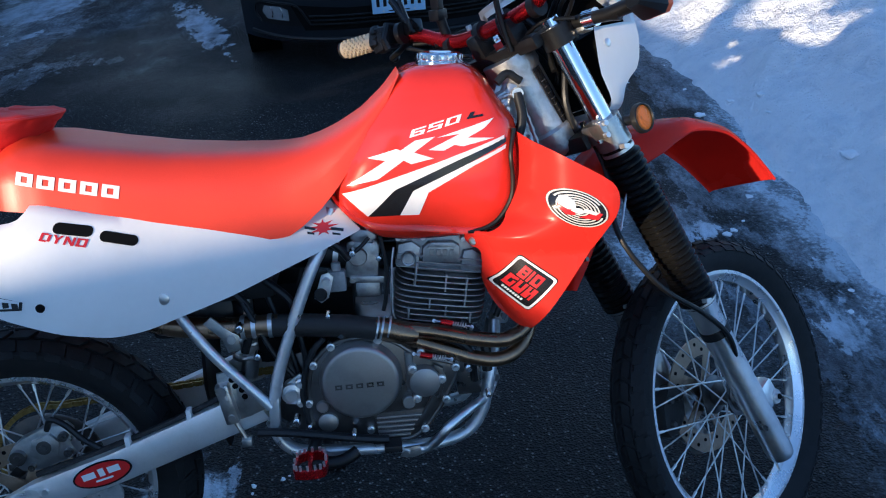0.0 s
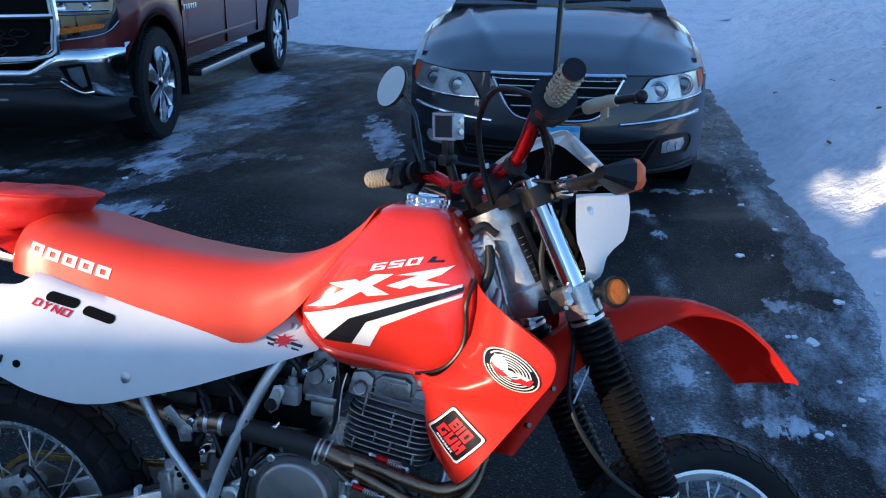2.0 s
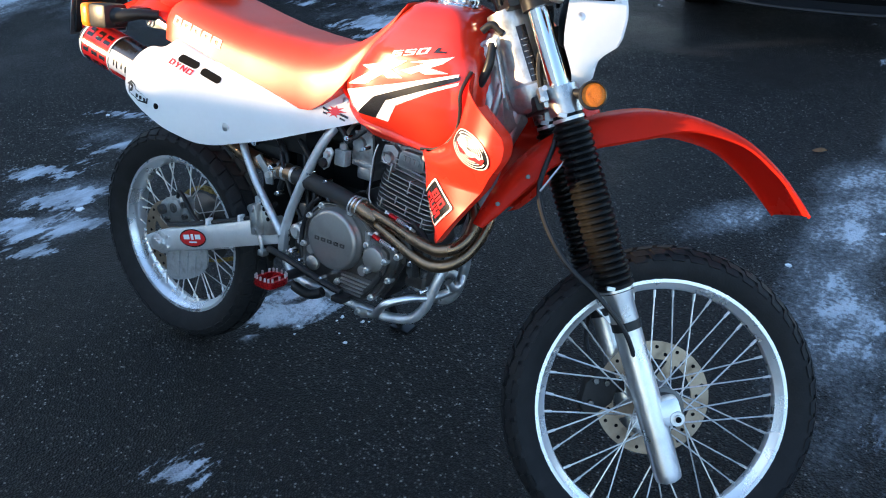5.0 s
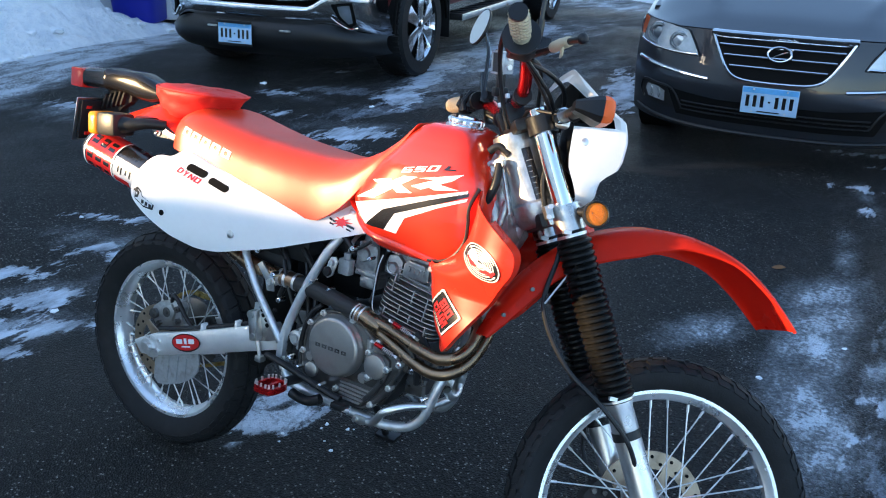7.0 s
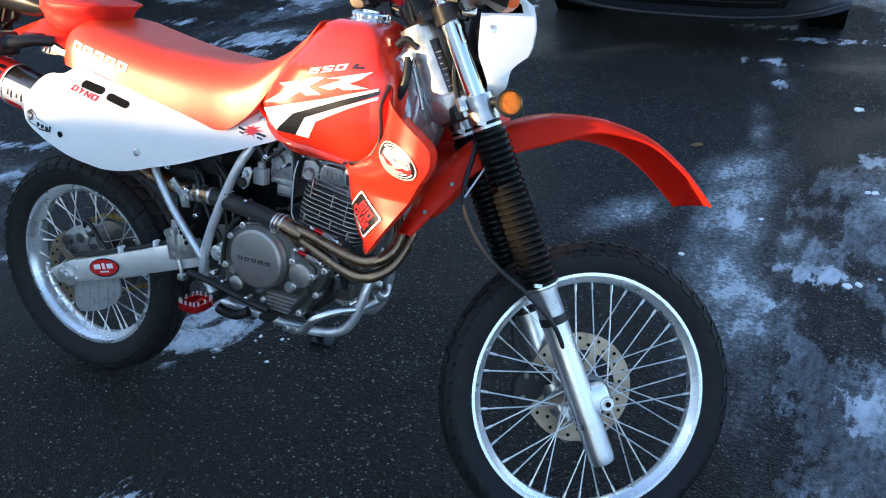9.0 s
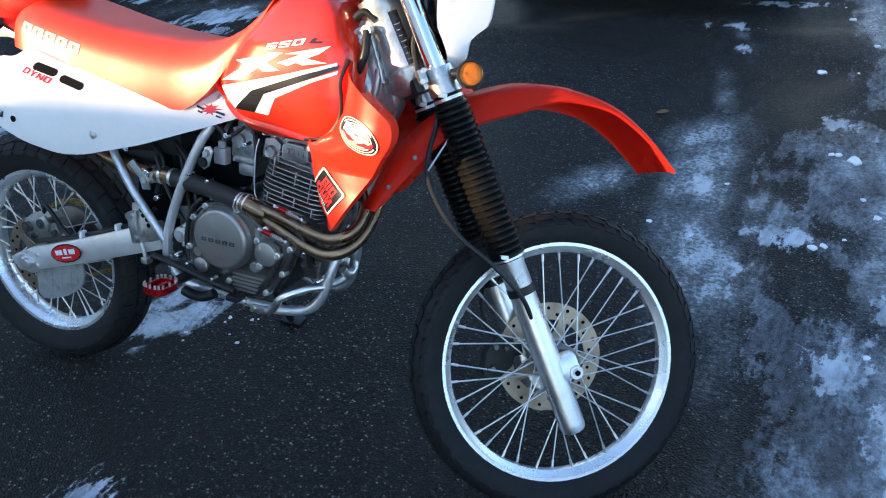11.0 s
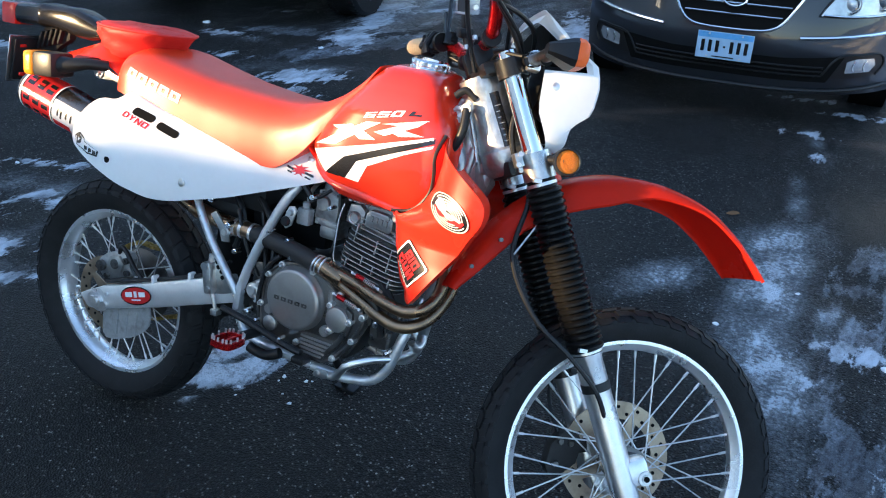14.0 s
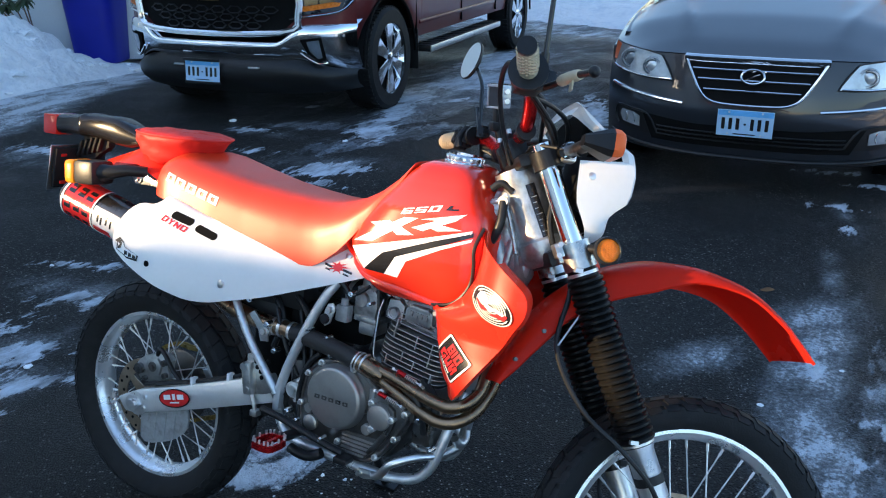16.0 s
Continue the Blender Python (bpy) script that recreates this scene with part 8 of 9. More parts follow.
# near-black film on the closed panel, painting the shade in its slots
for q in ((0.189, 0.887, 0.234, 0.876), (0.260, 0.865, 0.303, 0.852)):
    sticker("slot_shade", [capsule(*q, 0.0082)], cover_skin, DARK, cover, 0.001, 1)
stickers("cover_mark", lettered("DYNO", lambda i, u, v: (0.1605 + 0.0182 * i + 0.0158 * u + 0.005 * v, 0.8725 - 0.0052 * i - 0.0045 * u + 0.0115 * v)), cover_skin, DECAL_R, cover, 0.0014, 1, "slanted orange-red block letters")
badge = [(0.046, 0.806), (0.060, 0.815), (0.078, 0.806), (0.084, 0.796), (0.132, 0.781), (0.128, 0.767), (0.094, 0.769), (0.080, 0.776), (0.056, 0.784)]
mid_ = (0.085, 0.790)
sticker("cover_badge", [badge], cover_skin, DECAL_K, cover, 0.0012, 1, "black and white badge")
stickers("badge_bar", [[(mid_[0] + (x - mid_[0]) * 0.90, mid_[1] + (z - mid_[1]) * 0.80) for x, z in badge]], cover_skin, DECAL_W, cover, 0.0018, 1)
stickers("badge_mark", [[(0.053, 0.806), (0.061, 0.811), (0.074, 0.803), (0.072, 0.790), (0.060, 0.787)]] + [[(x, 0.788 - 0.22 * (x - 0.085)), (x + 0.010, 0.786 - 0.22 * (x - 0.085)), (x + 0.010, 0.776 - 0.22 * (x - 0.085) + 0.002), (x, 0.777 - 0.22 * (x - 0.085))] for x in (0.086, 0.100, 0.114)],
         cover_skin, DECAL_K, cover, 0.0024, 1)
stickers("badge_mark", [[(0.059, 0.803), (0.068, 0.800), (0.062, 0.793)]], cover_skin, DECAL_W, cover, 0.0030, 0)
star = []
for i in range(9):
    a0 = radians(40 * i + 10)
    star.append([(0.620 + 0.008 * math.cos(a0 - 0.4), 0.831 + 0.007 * math.sin(a0 - 0.4)), (0.620 + 0.030 * math.cos(a0), 0.831 + 0.014 * math.sin(a0)), (0.620 + 0.008 * math.cos(a0 + 0.4), 0.831 + 0.007 * math.sin(a0 + 0.4))])
sticker("cover_star", star + [ellipse(0.620, 0.831, 0.011, 0.009, 10)], cover_skin, DECAL_R, cover, 0.0014, 0, "small red starburst sticker")
stickers("star_bar", [[(0.588, 0.833), (0.606, 0.828), (0.606, 0.832), (0.588, 0.838)], [(0.634, 0.825), (0.656, 0.820), (0.656, 0.825), (0.634, 0.830)], [(0.592, 0.824), (0.604, 0.821), (0.604, 0.824), (0.592, 0.828)], [(0.636, 0.817), (0.650, 0.814), (0.650, 0.817), (0.636, 0.821)]], cover_skin, DECAL_K, cover, 0.002, 0)
for x, z, r, mt in ((0.340, 0.746, 0.0105, STEEL), (0.156, 0.767, 0.0075, DARK)):
    bm = bmesh.new()
    y = cover_skin(x, z)
    turned(bm, [(0, y - 0.003), (r * 0.5, y - 0.003), (r, y - 0.001), (r, y + 0.01)], 16, (x, 0, z))
    part("cover_screw", bm, mt, cover)

# --- tail ---
bm = bmesh.new()
rings = []
for x, z, hw, dp in ((0.10, 0.945, 0.10, 0.03), (0.03, 0.985, 0.098, 0.035), (-0.04, 1.020, 0.092, 0.045), (-0.10, 1.010, 0.085, 0.045), (-0.18, 0.980, 0.075, 0.036), (-0.27, 0.945, 0.055, 0.02)):
    rings.append([Vector((x, hw * q, z - dp * abs(q) ** 3)) for q in (-1, -0.9, -0.6, -0.2, 0.2, 0.6, 0.9, 1)] + [Vector((x, hw * q * 0.95, z - 0.004 - dp * abs(q) ** 3)) for q in (1, 0.6, 0, -0.6, -1)])
loft(bm, rings)
part("rear_fender", bm, RED, bike, "red plastic rear fender")
bm = bmesh.new()
rings = []
for x, z, hw, hh in ((-0.10, 1.030, 0.034, 0.014), (-0.14, 1.032, 0.038, 0.030), (-0.19, 1.040, 0.042, 0.038), (-0.235, 1.045, 0.046, 0.034), (-0.300, 1.045, 0.050, 0.030), (-0.308, 1.045, 0.053, 0.033), (-0.318, 1.045, 0.053, 0.033), (-0.326, 1.044, 0.050, 0.030),
                     (-0.375, 1.040, 0.050, 0.029), (-0.412, 1.037, 0.050, 0.028)):
    rings.append([Vector((x, hw * math.copysign(abs(math.cos(a)) ** 0.5, math.cos(a)), z + hh * math.copysign(abs(math.sin(a)) ** 0.5, math.sin(a)))) for a in (2 * math.pi * i / 20 for i in range(20))])
loft(bm, rings)
lamp = part("tail_light", bm, GLOSS, bike, "glossy black tail light housing with a red lens")
bm = bmesh.new()
box(bm, (-0.436, 0, 1.034), (0.056, 0.104, 0.058), bevel=0.008)
part("tail_lens", bm, REDLENS, lamp)
bm = bmesh.new()
slab(bm, [(-0.24, 1.015), (-0.34, 1.012), (-0.365, 0.985), (-0.375, 0.90), (-0.345, 0.89), (-0.315, 0.93), (-0.28, 0.965), (-0.24, 0.99)], -0.012, 0.012, 0.006)
for q in range(5):
    box(bm, (-0.345 + 0.020 * q, 0, 0.975 + 0.006 * q), (0.008, 0.05, 0.05), pose(0, 0, 0, 0, 20, 0), 0.003)
box(bm, (-0.372, 0, 0.918), (0.010, 0.17, 0.115), pose(0, 0, 0, 0, 8, 0), 0.004)
rod(bm, (-0.34, -0.05, 0.88), (-0.355, -0.055, 0.80), 0.010, 10)
plate_holder = part("plate_bracket", bm, RUBBER, bike, "black plastic plate bracket")
for y_, z_ in ((-0.060, 0.955), (-0.062, 0.878)):
    bm = bmesh.new()
    box(bm, (-0.364, y_, z_), (0.006, 0.020, 0.010), bevel=0.002)
    part("bracket_screw", bm, REDLENS, plate_holder)
bm = bmesh.new()
box(bm, (-0.381, 0, 0.918), (0.0025, 0.190, 0.130), pose(0, 0, 0, 0, 8, 0), 0.001, 1)
part("number_plate", bm, ALU_DULL, bike, "small metal number plate seen from its edge")
for s in (-1, 1):
    bm = bmesh.new()
    tube(bm, [(0.00, s * 0.095, 0.960), (-0.035, s * 0.130, 0.960), (-0.07, s * 0.148, 0.952), (-0.10, s * 0.155, 0.947)], [0.014, 0.014, 0.018, 0.024], 14)
    sig = part("rear_indicator", bm, BLACK, bike, "black rear indicator with an orange lens")
    bm = bmesh.new()
    box(bm, (-0.128, s * 0.155, 0.944), (0.070, 0.074, 0.062), pose(0, 0, 0, 0, -4, 0), 0.012)
    part("indicator_body", bm, BLACK, sig)
    bm = bmesh.new()
    box(bm, (-0.180, s * 0.155, 0.940), (0.040, 0.074, 0.062), pose(0, 0, 0, 0, -4, 0), 0.014, 3)
    part("indicator_lens", bm, REAR_AMBER, sig)
    bm = bmesh.new()
    slab(bm, [(-0.052, 0.966), (-0.02, 0.962), (0.03, 0.945), (0.075, 0.936), (0.068, 0.924), (0.02, 0.928), (-0.025, 0.926), (-0.045, 0.942)], s * 0.098, s * 0.104, 0.002)
    turned(bm, [(0, s * 0.114), (0.007, s * 0.114), (0.009, s * 0.109), (0.015, s * 0.108), (0.015, s * 0.1)], 12, (-0.022, 0, 0.942))
    part("grab_bracket", bm, ALU_DULL, bike)
# tool pouch strapped on the rear fender
bm = bmesh.new()
rings = []
for i, (t, r) in enumerate(((0.0, 0.55), (0.12, 0.72), (0.28, 0.80), (0.42, 0.86), (0.58, 0.92), (0.72, 1.0), (0.84, 1.03), (0.92, 1.0), (0.97, 0.90), (1.0, 0.66), (1.01, 0.3))):
    z = 0.980 + 0.088 * t
    ring = []
    for j in range(48):
        a = 2 * math.pi * j / 48
        ca, sa = math.cos(a), math.sin(a)
        fold = 1 + (0.10 * noise.noise((2.5 * ca, 2.5 * sa, i * 0.9)) + 0.05 * math.sin(5 * a + i * 1.7) + 0.03 * math.sin(11 * a - i * 2.3)) * max(0, 1 - t) ** 0.6
        ring.append(Vector((0.012 + 0.022 * t + 0.131 * r * ca * fold, 0.106 * r * sa * fold, z + 0.016 * ca * (1 - t) + 0.006 * noise.noise((5 * ca, 5 * sa, i)))))
    rings.append(ring)
loft(bm, rings)
pouch = part("tool_pouch", bm, CLOTH, bike, "red nylon tool pouch sagging on the rear fender", sharp=60)
bm = bmesh.new()
rim = [(0.012 + 0.022 * 0.9 + 0.135 * math.cos(a), 0.1095 * math.sin(a), 0.980 + 0.088 * 0.9) for a in (2 * math.pi * i / 40 for i in range(41))]
tube(bm, rim, 0.0032, 6)
part("piping", bm, CLOTH, pouch)
# --- footrest, brake pedal, side stand ---
bm = bmesh.new()
loop = [(0.548, -0.270), (0.574, -0.271), (0.589, -0.261), (0.590, -0.220), (0.579, -0.207), (0.551, -0.207), (0.539, -0.220), (0.537, -0.261)]
path_ = spline([(x, y, 0) for x, y in loop], 4, True)
rings = []
mid = Vector((0.563, -0.239, 0))
for p in path_ + path_[:1]:
    d = (p - mid).normalized() * 0.003
    rings.append([Vector((p.x + k * d.x, p.y + k * d.y, z)) for k, z in ((-1, 0.422), (1, 0.422), (1, 0.438), (-1, 0.438))])
loft(bm, rings, cap=False)
peg = part("footrest", bm, ANOD, bike, "red anodised footrest with steel studs")
bm = bmesh.new()
box(bm, (0.563, -0.238, 0.430), (0.007, 0.060, 0.009))
part("footrest_web", bm, ANOD, peg)
for i, p in enumerate(path_):
    if i % 2 == 0:
        bm = bmesh.new()
        rod(bm, (p.x, p.y, 0.436), (p.x, p.y, 0.447), 0.0026, 6)
        part("stud", bm, STEEL, peg)
bm = bmesh.new()
rod(bm, (0.564, -0.203, 0.428), (0.57, -0.10, 0.422), 0.012, 10)
tube(bm, spline([(0.462, -0.146, 0.456), (0.52, -0.148, 0.450), (0.60, -0.150, 0.435), (0.64, -0.150, 0.427), (0.68, -0.150, 0.420), (0.705, -0.150, 0.417)]), 0.0085, 8)
box(bm, (0.712, -0.158, 0.407), (0.034, 0.034, 0.014), bevel=0.003)
tube(bm, spline([(0.557, -0.150, 0.386), (0.58, -0.152, 0.382), (0.607, -0.152, 0.381), (0.628, -0.150, 0.388), (0.644, -0.146, 0.397)]), 0.0125, 10)
part("brake_pedal", bm, BLACK, bike, "black brake pedal")
bm = bmesh.new()
box(bm, (0.414, -0.142, 0.520), (0.026, 0.026, 0.080), pose(0, 0, 0, 0, -10, 0), 0.006)
rod(bm, (0.424, -0.142, 0.480), (0.440, -0.142, 0.440), 0.005, 8)
box(bm, (0.440, -0.142, 0.438), (0.020, 0.022, 0.016), bevel=0.003)
turned(bm, [(0, -0.16), (0.010, -0.16), (0.010, -0.13)], 10, (0.408, 0, 0.550))
turned(bm, [(0, -0.158), (0.007, -0.158), (0.008, -0.13)], 10, (0.420, 0, 0.495))
part("master_cylinder", bm, ALU_DULL, bike)
for x, z, r in ((0.530, 0.515, 0.020), (0.434, 0.638, 0.014), (0.548, 0.535, 0.010), (0.545, 0.495, 0.008)):
    bm = bmesh.new()
    turned(bm, [(0, -0.130), (r * 0.55, -0.130), (r * 0.6, -0.124), (r, -0.122), (r, -0.09)], 14, (x, 0, z))
    part("pivot_bolt", bm, STEEL, bike)
bm = bmesh.new()
slab(bm, [(0.386, 0.672), (0.402, 0.684), (0.425, 0.660), (0.446, 0.645), (0.448, 0.615), (0.425, 0.612), (0.416, 0.640)], -0.124, -0.118, 0.002)
part("frame_tab", bm, ALU_DULL, bike)
bm = bmesh.new()
slab(bm, [(0.508, 0.525), (0.548, 0.552), (0.556, 0.535), (0.548, 0.485), (0.515, 0.49)], -0.110, -0.102, 0.003)
part("pivot_plate", bm, ALU_DULL, bike)
bm = bmesh.new()
tube(bm, spline([(0.555, 0.115, 0.40), (0.548, 0.24, 0.25), (0.546, 0.345, 0.10)]), 0.012, 10)
box(bm, (0.548, 0.358, 0.089), (0.07, 0.045, 0.012), pose(0, 0, 0, 12, 0, 0), 0.004)
part("side_stand", bm, BLACK, bike, "black side stand folded down")

# --- front end (steered to the left) ---
def leg(z):
    return 1.467 - 0.5076 * (z - 0.230)


def fork_line(z0, z1, y):
    return (leg(z0), y, z0), (leg(z1), y, z1)


for s in (-1, 1):
    y = s * 0.100
    bm = bmesh.new()
    zs = [0.212, 0.216, 0.225, 0.232, 0.45, 0.565, 0.570, 0.60, 0.604]
    tube(bm, [(leg(z), y, z) for z in zs], [0.020, 0.0265, 0.0285, 0.0285, 0.0285, 0.0285, 0.031, 0.031, 0.027], 24)
    box(bm, (1.438, y, 0.352), (0.060, 0.046, 0.058), pose(0, 0, 0, 0, -27, 0), 0.014)
    lower = part("fork_leg", bm, ALU, bike, "brushed aluminium lower fork leg", STEER)
    bm = bmesh.new()
    turned(bm, [(0, y + s * 0.030), (0.008, y + s * 0.030), (0.009, y + s * 0.026), (0.0145, y + s * 0.026), (0.016, y + s * 0.022), (0.017, y)], 24, (1.458, 0, 0.345))
    part("axle_nut", bm, STEEL, lower)
    # near-black disc, the shade of the bore put into colour
    bm = bmesh.new()
    turned(bm, [(0, y + s * 0.0325), (0.006, y + s * 0.0325), (0.006, y + s * 0.02)], 12, (1.458, 0, 0.345))
    part("axle_bore_shade", bm, DARK, lower)
    bm = bmesh.new()
    a, b = fork_line(0.505, 0.521, y)
    rod(bm, a, b, 0.0305, 20)
    box(bm, (leg(0.513) + 0.008, y - s * 0.031, 0.518), (0.016, 0.012, 0.014), bevel=0.003)
    part("hose_strap", bm, BLACK, lower)
    bm = bmesh.new()
    a, b = fork_line(0.86, 1.125, y)
    rod(bm, a, b, 0.0215, 24)
    part("fork_tube", bm, CHROME, bike, "chrome fork stanchion", STEER)
    bm = bmesh.new()
    pts, rs = [], []
    n = 25
    z0, z1 = 0.582, 0.888
    pts += [(leg(z0 - 0.006), y, z0 - 0.006)]
    rs += [0.033]
    for i in range(n):
        for q, r in ((0.0, 0.0325), (0.30, 0.0375), (0.62, 0.0375)):
            z = z0 + (z1 - z0) * (i + q) / n
            pts.append((leg(z), y, z))
            rs.append(r + 0.0015 * (1 - i / n))
    pts.append((leg(z1), y, z1))
    rs.append(0.030)
    pts.append((leg(z1 + 0.02), y, z1 + 0.02))
    rs.append(0.030)
    tube(bm, pts, rs, 26)
    g = part("fork_gaiter", bm, GAITER, bike, "black ribbed rubber fork gaiter", STEER, sharp=25)
    for z in (0.581, 0.896):
        bm = bmesh.new()
        a, b = fork_line(z - 0.003, z + 0.003, y)
        rod(bm, a, b, 0.0345 if z < 0.7 else 0.0320, 24)
        box(bm, (leg(z) - 0.02, y - 0.034, z), (0.016, 0.012, 0.008))
        part("gaiter_clip", bm, STEEL, g)
for s in (1, -1):
    bm = bmesh.new()
    a, b = fork_line(0.905, 0.955, s * 0.100)
    rod(bm, a, b, 0.0335, 20)
    box(bm, (leg(0.93) - 0.030, s * 0.092, 0.93), (0.03, 0.03, 0.040), pose(0, 0, 0, 0, -27, 0), 0.006)
    box(bm, (leg(0.93) - 0.046, s * 0.118, 0.93), (0.016, 0.030, 0.030), pose(0, 0, 0, 0, -27, 0), 0.004)
    low_clamp = part("lower_clamp", bm, ALU_DULL, bike, "cast silver lower fork clamp", STEER)
    for dz in (-0.011, 0.011):
        bm = bmesh.new()
        rod(bm, (leg(0.93) - 0.046, s * 0.130, 0.93 + dz), (leg(0.93) - 0.047, s * 0.139, 0.93 + dz), 0.0055, 8)
        part("pinch_bolt", bm, STEEL, low_clamp)
bm = bmesh.new()
box(bm, (leg(0.93) - 0.028, 0, 0.926), (0.055, 0.17, 0.034), pose(0, 0, 0, 0, -27, 0), 0.010)
part("clamp_bridge", bm, BLACK, low_clamp)
bm = bmesh.new()
for s in (-1, 1):
    a, b = fork_line(1.095, 1.128, s * 0.100)
    rod(bm, a, b, 0.031, 20)
box(bm, (leg(1.11) - 0.028, 0, 1.112), (0.060, 0.19, 0.028), pose(0, 0, 0, 0, -27, 0), 0.010)
for s in (-1, 1):
    box(bm, (0.968, s * 0.045, 1.136), (0.042, 0.030, 0.050), pose(0, 0, 0, 0, -27, 0), 0.008)
    box(bm, (leg(1.11) + 0.02, s * 0.108, 1.116), (0.03, 0.03, 0.034), bevel=0.006)
clamp = part("upper_clamp", bm, BLACK, bike, "black upper fork clamp with bar risers", STEER)
bm = bmesh.new()
nut = Vector((0.985, 0, 1.118))
tube(bm, [nut, nut + ax * 0.018, nut + ax * 0.020, nut + ax * 0.030], [0.019, 0.019, 0.013, 0.011], 6)
part("stem_nut", bm, CHROME, clamp)
for s in (-1, 1):
    for dx in (-0.016, 0.016):
        bm = bmesh.new()
        rod(bm, (0.962 + dx, s * 0.045, 1.165), (0.959 + dx, s * 0.045, 1.174), 0.0055, 8)
        part("clamp_bolt", bm, STEEL, clamp)
    bm = bmesh.new()
    a, b = fork_line(1.128, 1.136, s * 0.100)
    rod(bm, a, b + (Vector(b) - Vector(a)) * 0.7 if isinstance(b, Vector) else tuple(q + 0.7 * (q - p) for p, q in zip(a, b)), 0.019, 14)
    part("fork_cap", bm, CHROME, clamp)
    bm = bmesh.new()
    box(bm, (leg(1.11) + 0.036, s * 0.13, 1.120), (0.028, 0.030, 0.026), bevel=0.006)
    part("pinch_block", bm, STEEL, clamp)

BAR = [(0.858, 0.415, 1.216), (0.882, 0.345, 1.213), (0.905, 0.285, 1.212), (0.940, 0.215, 1.205), (0.958, 0.160, 1.182), (0.965, 0.110, 1.163), (0.966, 0.05, 1.157), (0.966, 0.0, 1.157)]
bar_pts = [Vector((x, y * (1 - 0.14 * smooth(0.10, 0.40, y)), z + 0.004 * smooth(0.10, 0.36, y))) for x, y, z in BAR] + [Vector((x + 0.022 * smooth(0.16, 0.40, y), -y, z - 0.004 * smooth(0.2, 0.4, y))) for x, y, z in BAR[-2::-1]]
bars_ob = tubes("handlebar", [(bar_pts, 0.0138)], ANOD, "red anodised handlebar", n=16, m=STEER)
for s in (-1, 1):
    e, i_ = (Vector((0.858, 0.352, 1.217)), Vector((0.888, 0.270, 1.213))) if s > 0 else (Vector((0.8795, -0.431, 1.2125)), Vector((0.908, -0.333, 1.205)))
    d = i_ - e
    bm = bmesh.new()
    tube(bm, [e + d * t for t in (0.05, 0.07, 0.5, 0.93, 1.0)], [0.0165, 0.0175, 0.0170, 0.0175, 0.0175], 18)
    side = d.normalized().cross(Vector((0, 0, 1))).normalized()
    up = side.cross(d.normalized())
    nubs = bmesh.new()
    for r_ in range(12):
        for q in range(10):
            a = 2 * math.pi * (q + 0.5 * (r_ % 2)) / 10
            p = e + d * (0.14 + 0.06 * r_) + (side * math.cos(a) + up * math.sin(a)) * 0.0172
            box(nubs, p, (0.0042, 0.0036, 0.0042), bevel=0)
    g = part("grip", bm, CREAM, bars_ob, "worn cream rubber grip")
    tagged(part("grip_nub", nubs, CREAM, bars_ob), kind="stuff")
    bm = bmesh.new()
    rod(bm, e, e + d * 0.06, 0.0172, 18)
    part("grip_end", bm, BLACK, bars_ob)
    bm = bmesh.new()
    if s < 0:
        tube(bm, [i_ - d * 0.035, i_ - d * 0.03, i_ + d * 0.03, i_ + d * 0.05], [0.033, 0.036, 0.036, 0.033], 36)
    box(bm, i_ + d * 0.22, (0.040, 0.046, 0.044), pose(0, 0, 0, 10, 0, 0), 0.008)
    box(bm, i_ + d * 0.30 + Vector((-0.012, 0, -0.012)), (0.026, 0.034, 0.036), bevel=0.006)
    box(bm, i_ + d * 0.42, (0.034, 0.020, 0.034), bevel=0.006)
    if s > 0:          # clutch perch and choke lever beside the switches
        box(bm, i_ + d * 0.10, (0.046, 0.024, 0.048), pose(0, 0, 0, 0, 20, 20), 0.010)
        tube(bm, [i_ + d * 0.5 + Vector(q) for q in ((0.02, 0, 0.018), (-0.012, 0, 0.02), (-0.026, -0.004, -0.01), (-0.020, -0.006, -0.03))], 0.008, 8)
        rod(bm, i_ + d * 0.68, i_ + d * 0.80, 0.022, 14)
    else:              # tapered throttle housing under the flange
        loft(bm, [[i_ + d * (0.06 + 0.34 * t) + Vector((u * w, 0, v * w - 0.010 * t)) for u, v in ((-1, -0.7), (-0.6, -1), (0.6, -1), (1, -0.7), (1, 0.7), (0.6, 1), (-0.6, 1), (-1, 0.7))] for t, w in ((0, 0.030), (0.3, 0.029), (0.8, 0.022), (1, 0.020))])
    for q in range(3):
        box(bm, i_ + d * 0.24 + Vector((-0.022, 0, 0.012 - 0.012 * q)), (0.010, 0.016, 0.007), bevel=0.002)
    part("switch_housing", bm, BLACK, bars_ob, "black switch housing")
    bm = bmesh.new()
    lv = spline([(0.935, 0.222, 1.200), (0.945, 0.270, 1.193), (0.957, 0.318, 1.192), (0.990, 0.352, 1.202)] if s > 0 else [(0.942, -0.258, 1.198), (0.964, -0.308, 1.200), (0.981, -0.358, 1.202), (1.000, -0.424, 1.195)])
    tube(bm, lv, 0.0065, 10)
    bmesh.ops.create_uvsphere(bm, u_segments=12, v_segments=8, radius=0.0105, matrix=Matrix.Translation(lv[-1]))
    lever = part("lever", bm, BLACK, bars_ob, "black hand lever")
    if s < 0:
        bm = bmesh.new()
        tube(bm, lv[8:15], [0.0095, 0.011, 0.0105, 0.011, 0.010, 0.0105, 0.009], 10)
        box(bm, (0.981, -0.360, 1.186), (0.003, 0.018, 0.02))
        part("lever_tape", bm, CREAM, lever, "torn cream tape wound on the lever")
    # mirrors on stems
    bm = bmesh.new()
    root = Vector((0.920, s * 0.192, 1.222))
